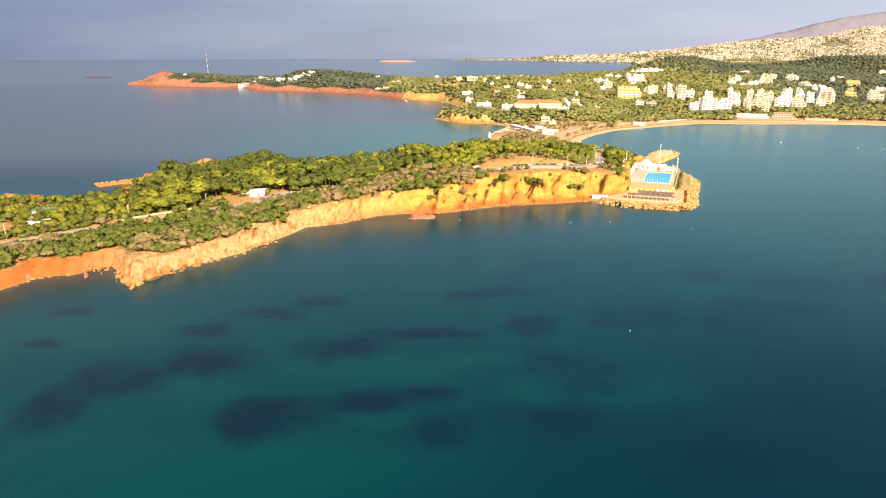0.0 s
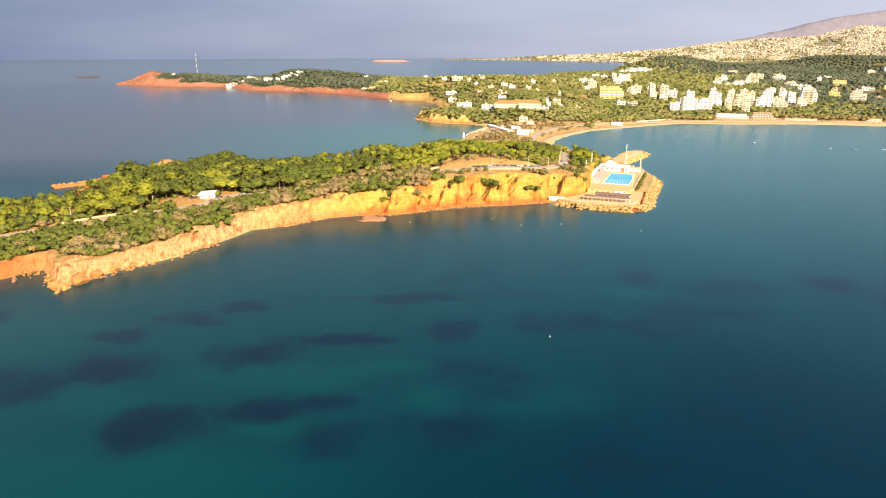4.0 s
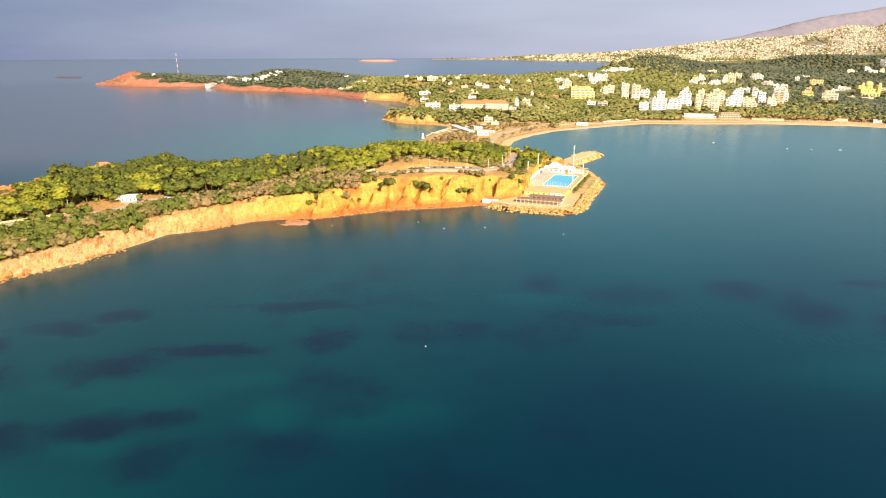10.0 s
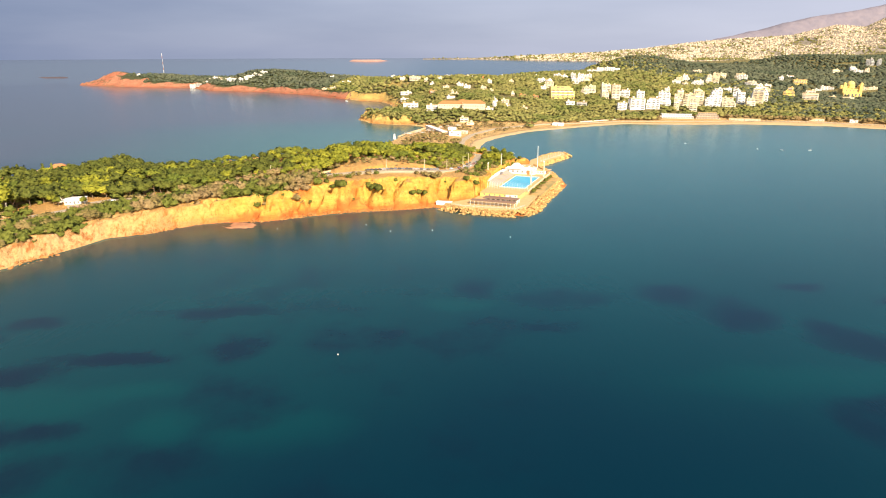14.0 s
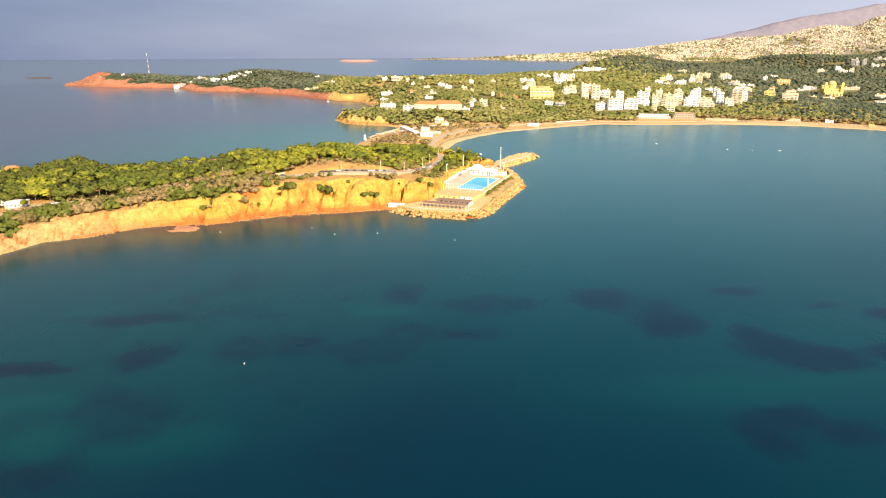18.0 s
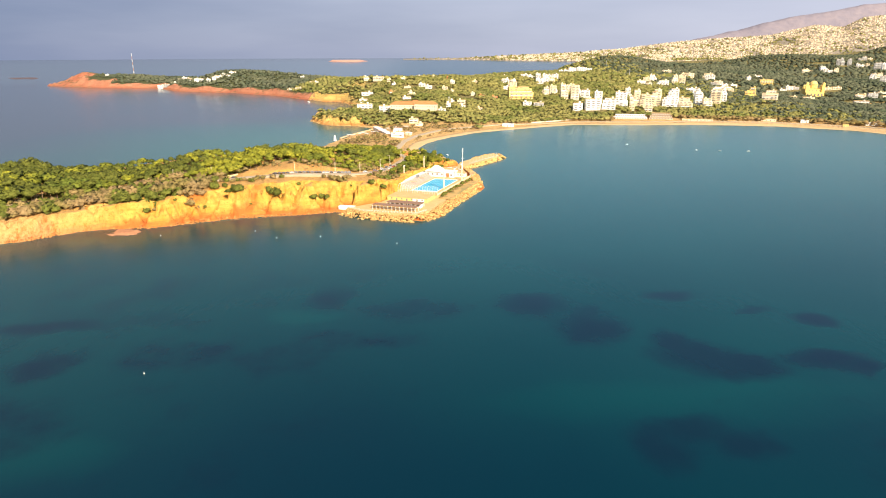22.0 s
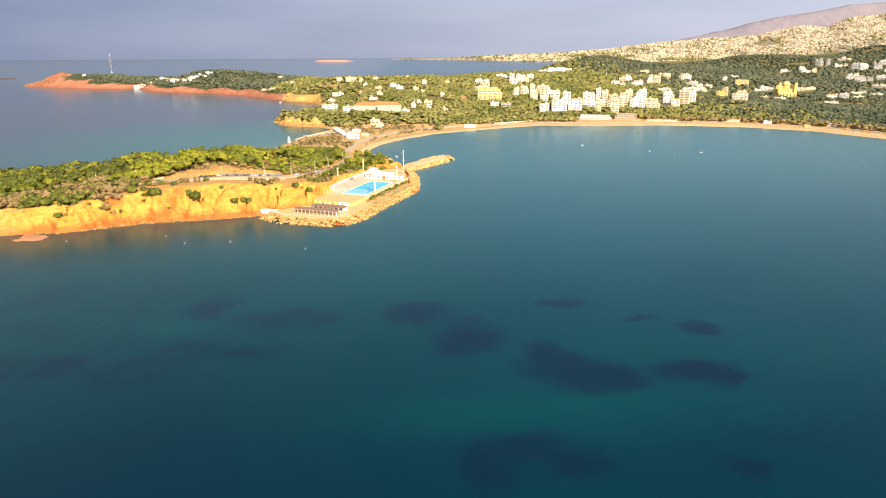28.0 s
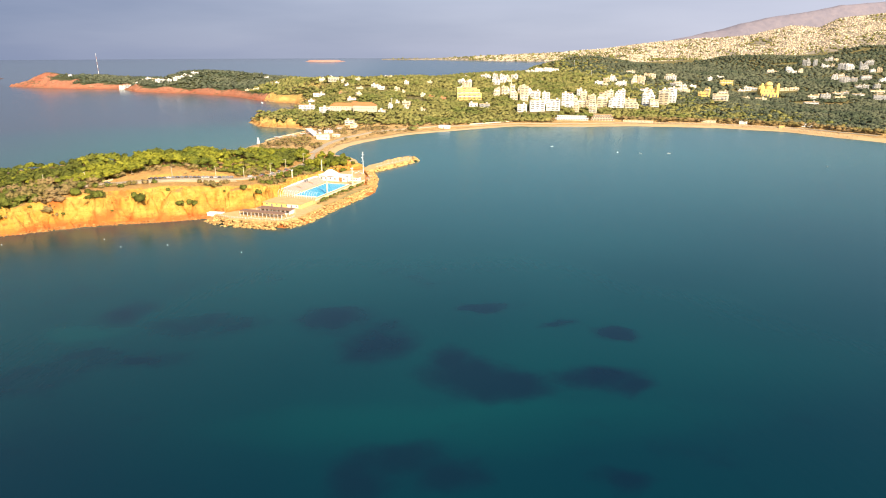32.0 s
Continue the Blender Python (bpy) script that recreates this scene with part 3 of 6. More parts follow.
def shallow(x, y):
    d = -reach(x, y, COAST)
    beach = np.clip((y - 690) / 60, 0, 1)
    return np.clip(1 - (d + 6 * fbm(x, y, 20, 3, 52)) / (7.0 + 16 * beach), 0, 1) ** 2 * 0.5 + 0.05 * np.clip(1 - d / 90.0, 0, 1) + 0.46 * np.clip(1 - np.hypot(x + 100, y - 800) / 380.0, 0, 1) * (x < 20)


def green(x, y):
    """How far the bay's colour leans to green: sandy ground close in and to the west."""
    deep = np.exp(-(((x - 10) / 95.0) ** 2)) * sstep((330 - y) / 190.0)
    sand = np.clip(blobs(x + 14 * fbm(x, y, 26, 3, 57), y + 12 * fbm(x, y, 22, 3, 58), SAND_FLOOR, 0.9, 0.5), 0, 1)
    west = np.clip((-x - 150) / 250.0, 0, 1) * np.clip((y - 480) / 200.0, 0, 1)
    floor = np.clip(0.72 - 0.62 * deep - 0.9 * west + 0.6 * fbm(x, y, 120, 4, 53), 0.03, 1)
    # the lens's dim lower corner, painted as darker water along the camera path
    corner_dim = sstep((188 - y + 0.16 * x) / 55.0) * np.clip((x + 165) / 110.0, 0, 1)
    return np.clip(np.clip(floor + 0.5 * sand, 0, 1) * (1 - 0.66 * corner_dim), 0, 1) * np.clip((1500 - y) / 400, 0.1, 1)


def bay(x, y):
    """The brighter sandy shallows of the wide bay and of the cove west of the isthmus, with grazing reflection painted
    in.
    """
    east = np.clip((y - 260) / 420.0, 0, 1) * np.clip((x + 120) / 180.0, 0, 1)
    west = np.clip(1 - np.hypot(x + 110, y - 800) / 420.0, 0, 1) * (x < 20)
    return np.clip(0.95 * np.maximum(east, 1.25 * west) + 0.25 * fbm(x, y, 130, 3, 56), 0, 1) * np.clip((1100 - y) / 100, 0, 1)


def sky_sheen(x, y):
    """Open water west of the headland, where the sky's grazing reflection is painted grey."""
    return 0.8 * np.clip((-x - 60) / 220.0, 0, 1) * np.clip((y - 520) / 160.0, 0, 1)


sea = tagged(polar_sheet("water", M["water"], 0.0, {"weed": weed, "shallow": shallow, "green": green, "bay": bay, "open": sky_sheen}), "calm teal sea over dark seagrass beds", "sea", kind="structure")

# ---- trees and scrub ----
TETRA_V = np.array([(1.15, 0, -0.4), (-0.58, 1.0, -0.4), (-0.58, -1.0, -0.4), (0, 0, 1.15)])
TETRA_F = np.array([(0, 1, 3), (1, 2, 3), (2, 0, 3), (2, 1, 0)])


def clumps(centres, sizes, rng, flat=0.6):
    """Small ragged leaf clumps, one closed island each."""
    k = len(centres)
    v = TETRA_V[None] * (0.6 + 0.8 * rng.random((k, 4, 1))) * np.asarray(sizes)[:, None, None]
    turn = rng.random(k) * 6.283
    c, s = np.cos(turn), np.sin(turn)
    x = v[..., 0] * c[:, None] - v[..., 1] * s[:, None]
    y = v[..., 0] * s[:, None] + v[..., 1] * c[:, None]
    tilt = (rng.random((k, 2)) - 0.5) * 0.9
    z = v[..., 2] * flat + x * tilt[:, :1] + y * tilt[:, 1:]
    v = np.stack([x, y, z], -1) + np.asarray(centres)[:, None]
    f = TETRA_F[None] + 4 * np.arange(k)[:, None, None]
    return v.reshape(-1, 3), f.reshape(-1, 3)


def ball(rounds):
    bm = bmesh.new()
    bmesh.ops.create_icosphere(bm, subdivisions=rounds, radius=1.0)
    v, f = np.array([p.co for p in bm.verts]), np.array([[p.index for p in q.verts] for q in bm.faces])
    bm.free()
    return v, f


CORE_FINE, CORE_PLAIN = ball(2), ball(1)


def crown_points(rng, n, wide, tall, kind):
    """Places of the clumps in a crown whose foot is at 0, and its lobes: masses of needles round a few boughs, open below."""
    lobes = rng.integers(4, 8) if n > 30 else 2 if n > 9 else 1
    out, cores = [], []
    for k in range(lobes):
        a, r = rng.random() * 6.283, wide * (0.18 + 0.42 * rng.random()) * (lobes > 1)
        if kind == "cone":
            zc = tall * (k + 0.5) / lobes
            lr = wide * (0.62 - 0.5 * k / lobes) + 0.2
            cx, cy, lz = 0.15 * wide * math.cos(a), 0.15 * wide * math.sin(a), tall / lobes
        else:
            zc = tall * (0.35 + 0.4 * rng.random())
            lr = wide * (0.34 + 0.2 * rng.random()) * (1.0 if lobes > 2 else 1.25 if lobes == 2 else 1.6)
            cx, cy, lz = r * math.cos(a), r * math.sin(a), tall * (0.32 + 0.15 * rng.random())
        m = n // lobes
        d = rng.normal(size=(m, 3))
        d /= np.linalg.norm(d, axis=1)[:, None]
        d[:, 2] = np.where(d[:, 2] < -0.35, -0.35 * rng.random(m), d[:, 2])
        rad = (0.70 + 0.42 * rng.random(m))[:, None]
        out.append(np.array([cx, cy, zc]) + d * rad * np.array([lr, lr, lz]))
        cores.append((cx, cy, zc, lr, lz))
    return np.concatenate(out), cores


def crown_arrays(rng, n, wide, tall, size, kind, core):
    """Vertices, triangles and soft normals of one crown: lumpy inner masses with ragged clumps all over them."""
    p, cores = crown_points(rng, n, wide, tall, kind)
    v, f = clumps(p, size * (0.6 + 0.8 * rng.random(len(p))), rng)
    mid = np.repeat(np.array([c[:3] for c in cores]), 4 * (n // len(cores)), axis=0)
    rad = np.repeat(np.array([(c[3], c[3], c[4]) for c in cores]), 4 * (n // len(cores)), axis=0)
    vs, fs, ns, base = [v], [f], [0.8 * (v - mid) / rad + (0.50 if n > 30 else 0.22) * np.repeat(rng.normal(size=p.shape), 4, axis=0)], len(v)
    for cx, cy, zc, lr, lz in cores:
        cv = core[0] * (0.60 + 0.30 * rng.random((len(core[0]), 1)))
        vs.append(cv * np.array([lr, lr, lz]) + np.array([cx, cy, zc]))
        fs.append(core[1] + base)
        ns.append(0.8 * core[0] + 0.3 * rng.normal(size=core[0].shape))
        base += len(cv)
    v = np.concatenate(vs)
    whole = (v - np.array([0, 0, tall * 0.25])) / np.array([wide, wide, tall * 0.8])
    return v, np.concatenate(fs), np.concatenate(ns) + 1.1 * whole


def soft_normals(me, normals):
    """Leaf clumps take the light of the crown's rounded masses."""
    me.shade_smooth()
    me.normals_split_custom_set_from_vertices((normals / np.linalg.norm(normals, axis=1)[:, None]).tolist())


def crown_mesh(name, rng, n, wide, tall, size, kind, mat):
    v, f, nrm = crown_arrays(rng, n, wide, tall, size, kind, CORE_FINE)
    me = bpy.data.meshes.new(name)
    me.from_pydata(v.tolist(), [], f.tolist())
    me.materials.append(mat)
    soft_normals(me, nrm)
    return me


def trunk_mesh(name, rng, high, thick, wide):
    """A tapered, leaning trunk that forks into limbs."""
    bm = bmesh.new()

    def limb(p, d, length, r, depth):
        q = p + d * length
        side = d.orthogonal().normalized()
        up2 = d.cross(side)
        ring = []
        for at, rad in ((p, r), (q, r * 0.62)):
            ring.append([bm.verts.new(at + rad * (math.cos(a) * side + math.sin(a) * up2)) for a in (0, 1.257, 2.513, 3.77, 5.027)])
        for k in range(5):
            bm.faces.new((ring[0][k], ring[0][(k + 1) % 5], ring[1][(k + 1) % 5], ring[1][k]))
        if depth:
            for k in range(2 + (depth == 2)):
                a = rng.random() * 6.283
                nd = (d + 0.75 * Vector((math.cos(a), math.sin(a), 0.15))).normalized()
                limb(q, nd, length * 0.62, r * 0.55, depth - 1)

    limb(Vector((0, 0, -0.4)), Vector((0.12 * (rng.random() - 0.5), 0.12 * (rng.random() - 0.5), 1)).normalized(), high * 0.55, thick, 2)
    me = bpy.data.meshes.new(name)
    bm.to_mesh(me)
    bm.free()
    me.materials.append(M["bark"])
    return me


tree_rng = np.random.default_rng(4)
KINDS = {}
for kind, n, wide, tall, size, mat, high in (("pine", 340, 5.2, 4.9, 0.62, "pine", 3.6), ("round", 270, 3.6, 4.6, 0.55, "pine_dark", 3.2), ("scrub", 150, 2.5, 2.4, 0.48, "olive", 1.0), ("cone", 110, 2.0, 9.5, 0.6, "pine_dark", 1.2)):
    KINDS[kind] = [(crown_mesh("crown", tree_rng, n, wide * s, tall * s, size, kind, M[mat]), trunk_mesh("trunk", tree_rng, high + tall * 0.4, 0.16 + 0.03 * wide, wide), high * s)
                   for s in (0.8, 0.95, 1.05, 1.2, 1.0)]

LABELS = {"pine": ("pine_tree", "bright green umbrella pine on the headland", "tree", "pines on the headland"),
          "round": ("broadleaf_tree", "dark green rounded evergreen tree on sandy soil", "tree", "evergreens on the headland"),
          "scrub": ("scrub_bush", "dry olive-brown coastal scrub bush", "bush", "scrub on the cliff edge"),
          "cone": ("cypress_tree", "slender dark green cypress", "tree", "cypresses")}


def plant(kind, x, y, z, grow=1.0, turn=0.0, pick=0):
    crown, trunk, high = KINDS[kind][pick % 5]
    name, label, cat, group = LABELS[kind]
    root = empty(name, x, y, z, turn)
    root.scale = (grow, grow, grow)
    child(new("trunk", trunk), root)
    c = child(new("crown", crown), root)
    c.location = (0, 0, high * 0.82)
    return tagged(root, label, cat, group)


def grove(name, spots, label, rng, n, wide, tall, size, mat, stems=True, thick=0.2):
    """Many trees joined: one crown of clumps and one plain stem each."""
    vs, fs, ns, base = [], [], [], 0
    core = CORE_PLAIN
    for x, y, z, g, kind in spots:
        lift = (0.66 if kind != "low" else 0.0) * tall * g * 0.75
        v, f, nrm = crown_arrays(rng, n, wide * g, tall * g, size * g, kind, core)
        vs.append(v + np.array([x, y, z + lift]))
        fs.append(f + base)
        ns.append(nrm)
        base += len(v)
    ob = mesh_ob(name, np.concatenate(vs), np.concatenate(fs), mat)
    soft_normals(ob.data, np.concatenate(ns))
    if stems:
        sv, sf = [], []
        for x, y, z, g, kind in spots:
            b = len(sv)
            for zz, r in ((z - 0.4, thick * g), (z + tall * g * 1.1, thick * 0.5 * g)):
                sv += [(x + r, y, zz), (x - 0.5 * r, y + 0.87 * r, zz), (x - 0.5 * r, y - 0.87 * r, zz)]
            sf += [(b, b + 1, b + 4, b + 3), (b + 1, b + 2, b + 5, b + 4), (b + 2, b, b + 3, b + 5)]
        child(mesh_ob("trunks", sv, sf, M["bark"]), ob)
    return tagged(ob, label, "trees", kind="stuff")


ROAD = [(-430, 262), (-366, 303), (-330, 338), (-300, 360), (-269, 379), (-248, 402), (-222, 421), (-185, 448), (-150, 470), (-105, 484), (-74, 486), (-36, 492), (-12, 504), (4, 532), (14, 580), (22, 625), (12, 680), (4, 730), (10, 800)]


def scatter(rng, count, x0, x1, y0, y1, ok, gap):
    """Random spots that pass ok, no two nearer than gap."""
    cells, out = {}, []
    px = x0 + rng.random(count) * (x1 - x0)
    py = y0 + rng.random(count) * (y1 - y0)
    good = ok(px, py)
    for x, y in zip(px[good], py[good]):
        i, j = int(x // gap), int(y // gap)
        if all((x - a) ** 2 + (y - b) ** 2 > gap * gap for u in (-1, 0, 1) for w in (-1, 0, 1) for a, b in cells.get((i + u, j + w), ())):
            cells.setdefault((i, j), []).append((x, y))
            out.append((x, y))
    return np.array(out)


CLEAR = [(-278, 400, 16), (-252, 412, 14), (-318, 388, 12), (-40, 560, 10), (28, 640, 14), (-395, 330, 18), (-388, 314, 12)]      # houses and yards


def inland(x, y):
    """How far a spot lies on the landward side of the coast road."""
    pts = [p for p in ROAD if p[0] < 0 and p[1] < 520]
    return y - np.interp(x, [p[0] for p in pts], [p[1] for p in pts])


def clear_of_things(x, y):
    ok = away(x, y, ROAD) > np.where((inland(x, y) < 0) & (x < -20), 11.0, 7.0)
    for cx, cy, r in CLEAR:
        ok &= (x - cx) ** 2 + (y - cy) ** 2 > r * r
    return ok & (reach(x, y, SAND_PATCH) < -2) & (reach(x, y, QUAY_FLAT) < -4)


def pine_ok(x, y):
    d = reach(x, y, CLIFF_TOP)
    behind = (inland(x, y) > 8) & (d > 4) & (x < -8)
    club_side = (x >= -8) & (y > 506) & (d > 3)
    return (behind | club_side) & ((x > -374) | (y < 435)) & clear_of_things(x, y) & (fbm(x, y, 50, 3, 61) > -0.3)


def scrub_ok(x, y):
    d = reach(x, y, CLIFF_TOP)
    seaward = inland(x, y) < -9
    left = (x < -175) & (d > -6 + 11 * fbm(x, y, 16, 3, 68)) & seaward
    right = (x >= -175) & (x < -112) & (d > -16 + 18 * fbm(x, y, 14, 3, 69)) & seaward
    strip = (x >= -112) & (d > 1) & (d < 60) & (fbm(x, y, 24, 3, 63) > 0.09)
    back = (inland(x, y) > 5) & (inland(x, y) < 16) & (fbm(x, y, 18, 3, 64) > -0.05) & (x < -110)
    return (left | right | strip | back) & clear_of_things(x, y) & (reach(x, y, COAST) > np.where(x < -215, 7, 14))


def stature(x, y):
    """Taller and lower groups of trees in the wood."""
    if x < -322 and y < 455:
        return 0.72
    if y > 585 and x > -40:
        return 0.98
    return float(np.interp(x, [-420, -338, -320, -235, -190, -150, -60, 20], [1.0, 1.05, 1.1, 1.2, 0.88, 0.74, 0.66, 0.6])) + 1.4 * float(np.clip(fbm(np.array([x]), np.array([y]), 34, 3, 70)[0], -0.2, 0.3))


rng = np.random.default_rng(11)
pines = scatter(rng, 40000, -470, 50, 235, 700, pine_ok, 6.2)
scrubs = scatter(rng, 60000, -470, 60, 205, 700, scrub_ok, 2.7)
near_first = pines[np.argsort(pines[:, 1] + 0.25 * pines[:, 0])]
singles, rest = near_first[:260], near_first[260:]
for k, (x, y) in enumerate(singles):
    kind = "pine" if (x > -140 or rng.random() < 0.45) else "round"
    plant(kind, x, y, ground_at(height_near, x, y), stature(x, y) * (0.85 + 0.4 * rng.random()), rng.random() * 360, k)
zs = height_near(rest[:, 0], rest[:, 1])
darker = fbm(rest[:, 0], rest[:, 1], 30, 3, 76) + 0.3 * (rng.random(len(rest)) - 0.5) > np.interp(rest[:, 0], [-260, -225, -150, -110], [-0.13, -0.13, -0.02, 0.2])
for sel, mat, name, label in ((~darker, "pine", "pine_wood", "dense bright green pine wood on the headland ridge"), (darker, "pine_dark", "evergreen_wood", "dark green evergreens among the pines")):
    grove(name, [(x, y, z, stature(x, y) * (0.85 + 0.4 * rng.random()), "pine") for (x, y), z in zip(rest[sel], zs[sel])], label, rng, 150, 5.2, 4.8, 0.78, M[mat])
zs = height_near(scrubs[:, 0], scrubs[:, 1])
dark = fbm(scrubs[:, 0], scrubs[:, 1], 22, 3, 74) + 0.3 * (rng.random(len(scrubs)) - 0.5) > np.where(scrubs[:, 0] < -215, -0.06, 0.12)
pick_one = np.zeros(len(scrubs), bool)
pick_one[rng.permutation(len(scrubs))[:120]] = True
for k in np.nonzero(pick_one)[0]:
    plant("scrub", scrubs[k, 0], scrubs[k, 1], zs[k], 0.7 + 0.6 * rng.random(), rng.random() * 360, int(k))
for sel, mat, name, label in ((~dark & ~pick_one, "olive", "coastal_scrub", "dry olive-brown scrub along the cliff top"), (dark & ~pick_one, "pine_dark", "evergreen_thicket", "dark evergreen thicket above the rocks")):
    grove(name, [(x, y, z - 0.3, (0.7 + 0.7 * rng.random()) * (1.65 if -215 < x < -110 else 1.4 if x < -110 else 0.9), "low") for (x, y), z in zip(scrubs[sel], zs[sel])], label, rng, 60, 2.5, 2.8, 0.55, M[mat], stems=False)


under = scatter(rng, 6000, -470, 40, 300, 690, lambda x, y: (reach(x, y, CLIFF_TOP) > 3) & (inland(x, y) > 6) & clear_of_things(x, y), 7.0)
zs = height_near(under[:, 0], under[:, 1])
grove("undergrowth", [(x, y, z - 0.3, 0.8 + 0.6 * rng.random(), "low") for (x, y), z in zip(under, zs)], "olive green undergrowth below the pines", rng, 24, 3.0, 2.6, 0.95, M["pine_dark"], stems=False)


def wood_ok(x, y):
    d = reach(x, y, COAST)
    ok = (d > np.where(y > 985, np.where(x < 40, 10, np.where(x < 380, 26, 44)), np.where(x < 120, 21, 40))) & ((y > 985) | (x > 120) | ((fbm(x, y, 40, 3, 67) > -0.1) & (away(x, y, [(-38, 952), (-10, 860)]) > 12))) & (fbm(x, y, 110, 3, 65) > -0.24)
    return ok & (away(x, y, BEACH_ROAD) > 9) & far_clear(x, y)


def far_clear(x, y):
    ok = np.ones(np.shape(x), bool)
    for bx, by, r in FAR_CLEAR:
        ok &= (x - bx) ** 2 + (y - by) ** 2 > r * r
    for bx, by, w, st, wall in FRONT_BLOCKS + HILL_BLOCKS + EAST_BLOCKS + VILLAS + FAR_EAST_BLOCKS + MORE_BLOCKS + SIDE_BLOCKS + SMALL_VILLAS:
        ok &= ~((np.abs(x - bx) < w / 2 + 4) & (y > by - 34) & (y < by + 11))
    return ok


FRONT_BLOCKS = [(217, 1264, 47, 7, "yellow"), (230, 1188, 41, 4, "white"), (292, 1371, 33, 6, "cream"), (316, 1283, 39, 9, "cream"), (354, 1314, 19, 5, "white"), (300, 1134, 16, 4, "white"), (326, 1134, 25, 6, "white"), (355, 1137, 23, 6, "white"), (391, 1184, 22, 9, "white"), (418, 1188, 15, 10, "cream"), (432, 1182, 17, 8, "cream"), (456, 1194, 19, 9, "cream"), (480, 1185, 28, 11, "white"), (505, 1174, 24, 6, "cream"), (601, 1354, 19, 7, "white")]
HILL_BLOCKS = [(229, 1579, 36, 3, "white"), (324, 1606, 51, 6, "white"), (295, 1770, 18, 3, "white"), (500, 2267, 35, 5, "white"), (529, 2268, 26, 5, "white"), (559, 2269, 29, 5, "white"), (592, 2302, 26, 3, "white"), (228, 1490, 21, 4, "cream"), (632, 1757, 40, 5, "white"), (622, 1632, 28, 4, "white"), (691, 1712, 39, 7, "cream"), (794, 1920, 36, 4, "cream"), (772, 2029, 26, 3, "cream"), (835, 1872, 26, 4, "cream")]
EAST_BLOCKS = [(604, 1267, 31, 9, "white"), (829, 1841, 26, 4, "white"), (794, 1713, 37, 4, "white"), (764, 1591, 23, 3, "white"), (837, 1708, 16, 2, "white"), (736, 1408, 23, 4, "yellow"), (730, 1313, 29, 5, "cream"), (955, 1774, 33, 4, "yellow"), (1002, 1920, 24, 2, "white"), (967, 1674, 58, 3, "white"), (1047, 1650, 76, 4, "cream"), (1342, 2254, 32, 4, "cream"), (1376, 2180, 56, 5, "white"), (828, 1404, 16, 2, "cream"), (850, 1383, 22, 2, "cream")]
FAR_EAST_BLOCKS = [(1014, 1418, 82, 4, "cream"), (916, 1309, 26, 2, "cream"), (1538, 2372, 47, 8, "white"), (1568, 2312, 46, 4, "white"), (1658, 2440, 49, 4, "white"), (1553, 2208, 25, 7, "white"), (1549, 2162, 25, 7, "white"), (1580, 2142, 31, 8, "white"), (1691, 2274, 26, 5, "white"), (1394, 1977, 40, 6, "white"), (1317, 1807, 52, 6, "cream"), (1237, 1610, 56, 4, "cream"), (1557, 2041, 35, 4, "white"), (1456, 1940, 28, 4, "white"), (1085, 1345, 27, 4, "cream"), (1192, 1510, 29, 3, "cream"), (1124, 1523, 17, 2, "cream"), (1121, 1471, 25, 2, "white"), (1397, 1781, 20, 4, "white")]
VILLAS = [(-30, 1099, 25, 3, "white"), (-72, 1146, 26, 3, "white"), (-97, 1445, 25, 2, "white"), (-93, 1337, 17, 2, "white"), (-81, 1586, 27, 3, "cream"), (-190, 2309, 13, 3, "white"), (-114, 1616, 13, 2, "cream"), (-302, 1947, 25, 2, "white"), (-390, 2229, 16, 2, "white"), (-325, 1777, 41, 3, "cream"), (6, 2330, 26, 2, "white"), (24, 1462, 14, 2, "white"), (39, 1437, 14, 2, "white"), (180, 2253, 32, 3, "white"), (74, 1114, 7, 3, "white"), (26, 973, 11, 1, "cream"), (131, 1354, 7, 1, "white"), (0, 838, 16, 2, "white")]
CAPE_HOUSES = [(-836, 2200, 67, 4, "white"), (-831, 2344, 51, 3, "white"), (-771, 2266, 23, 2, "white"), (-694, 2104, 27, 3, "white"), (-649, 2083, 30, 3, "white"), (-631, 2104, 24, 2, "white"), (-615, 2128, 31, 2, "white"), (-604, 2163, 22, 2, "white"), (-1145, 2436, 11, 2, "white")]
MORE_BLOCKS = [(294, 1675, 14, 3, "white"), (303, 1565, 17, 4, "white"), (337, 1661, 19, 4, "white"), (372, 1740, 17, 4, "white"), (547, 2354, 24, 4, "white"), (573, 2344, 18, 3, "white"), (277, 1330, 13, 5, "cream"), (308, 1414, 17, 4, "white"), (343, 1420, 17, 5, "cream"), (352, 1369, 14, 5, "white"), (329, 1177, 12, 5, "white"), (358, 1224, 14, 8, "white"), (406, 1232, 10, 6, "cream"), (452, 1352, 10, 5, "white"), (393, 1127, 9, 8, "cream"), (421, 1123, 13, 9, "cream"), (562, 1611, 19, 4, "white"), (557, 1541, 13, 3, "cream"), (736, 1809, 15, 3, "white"), (785, 1872, 19, 4, "cream"), (808, 1737, 21, 3, "cream"), (799, 1675, 14, 3, "white"), (750, 1539, 18, 3, "cream")]
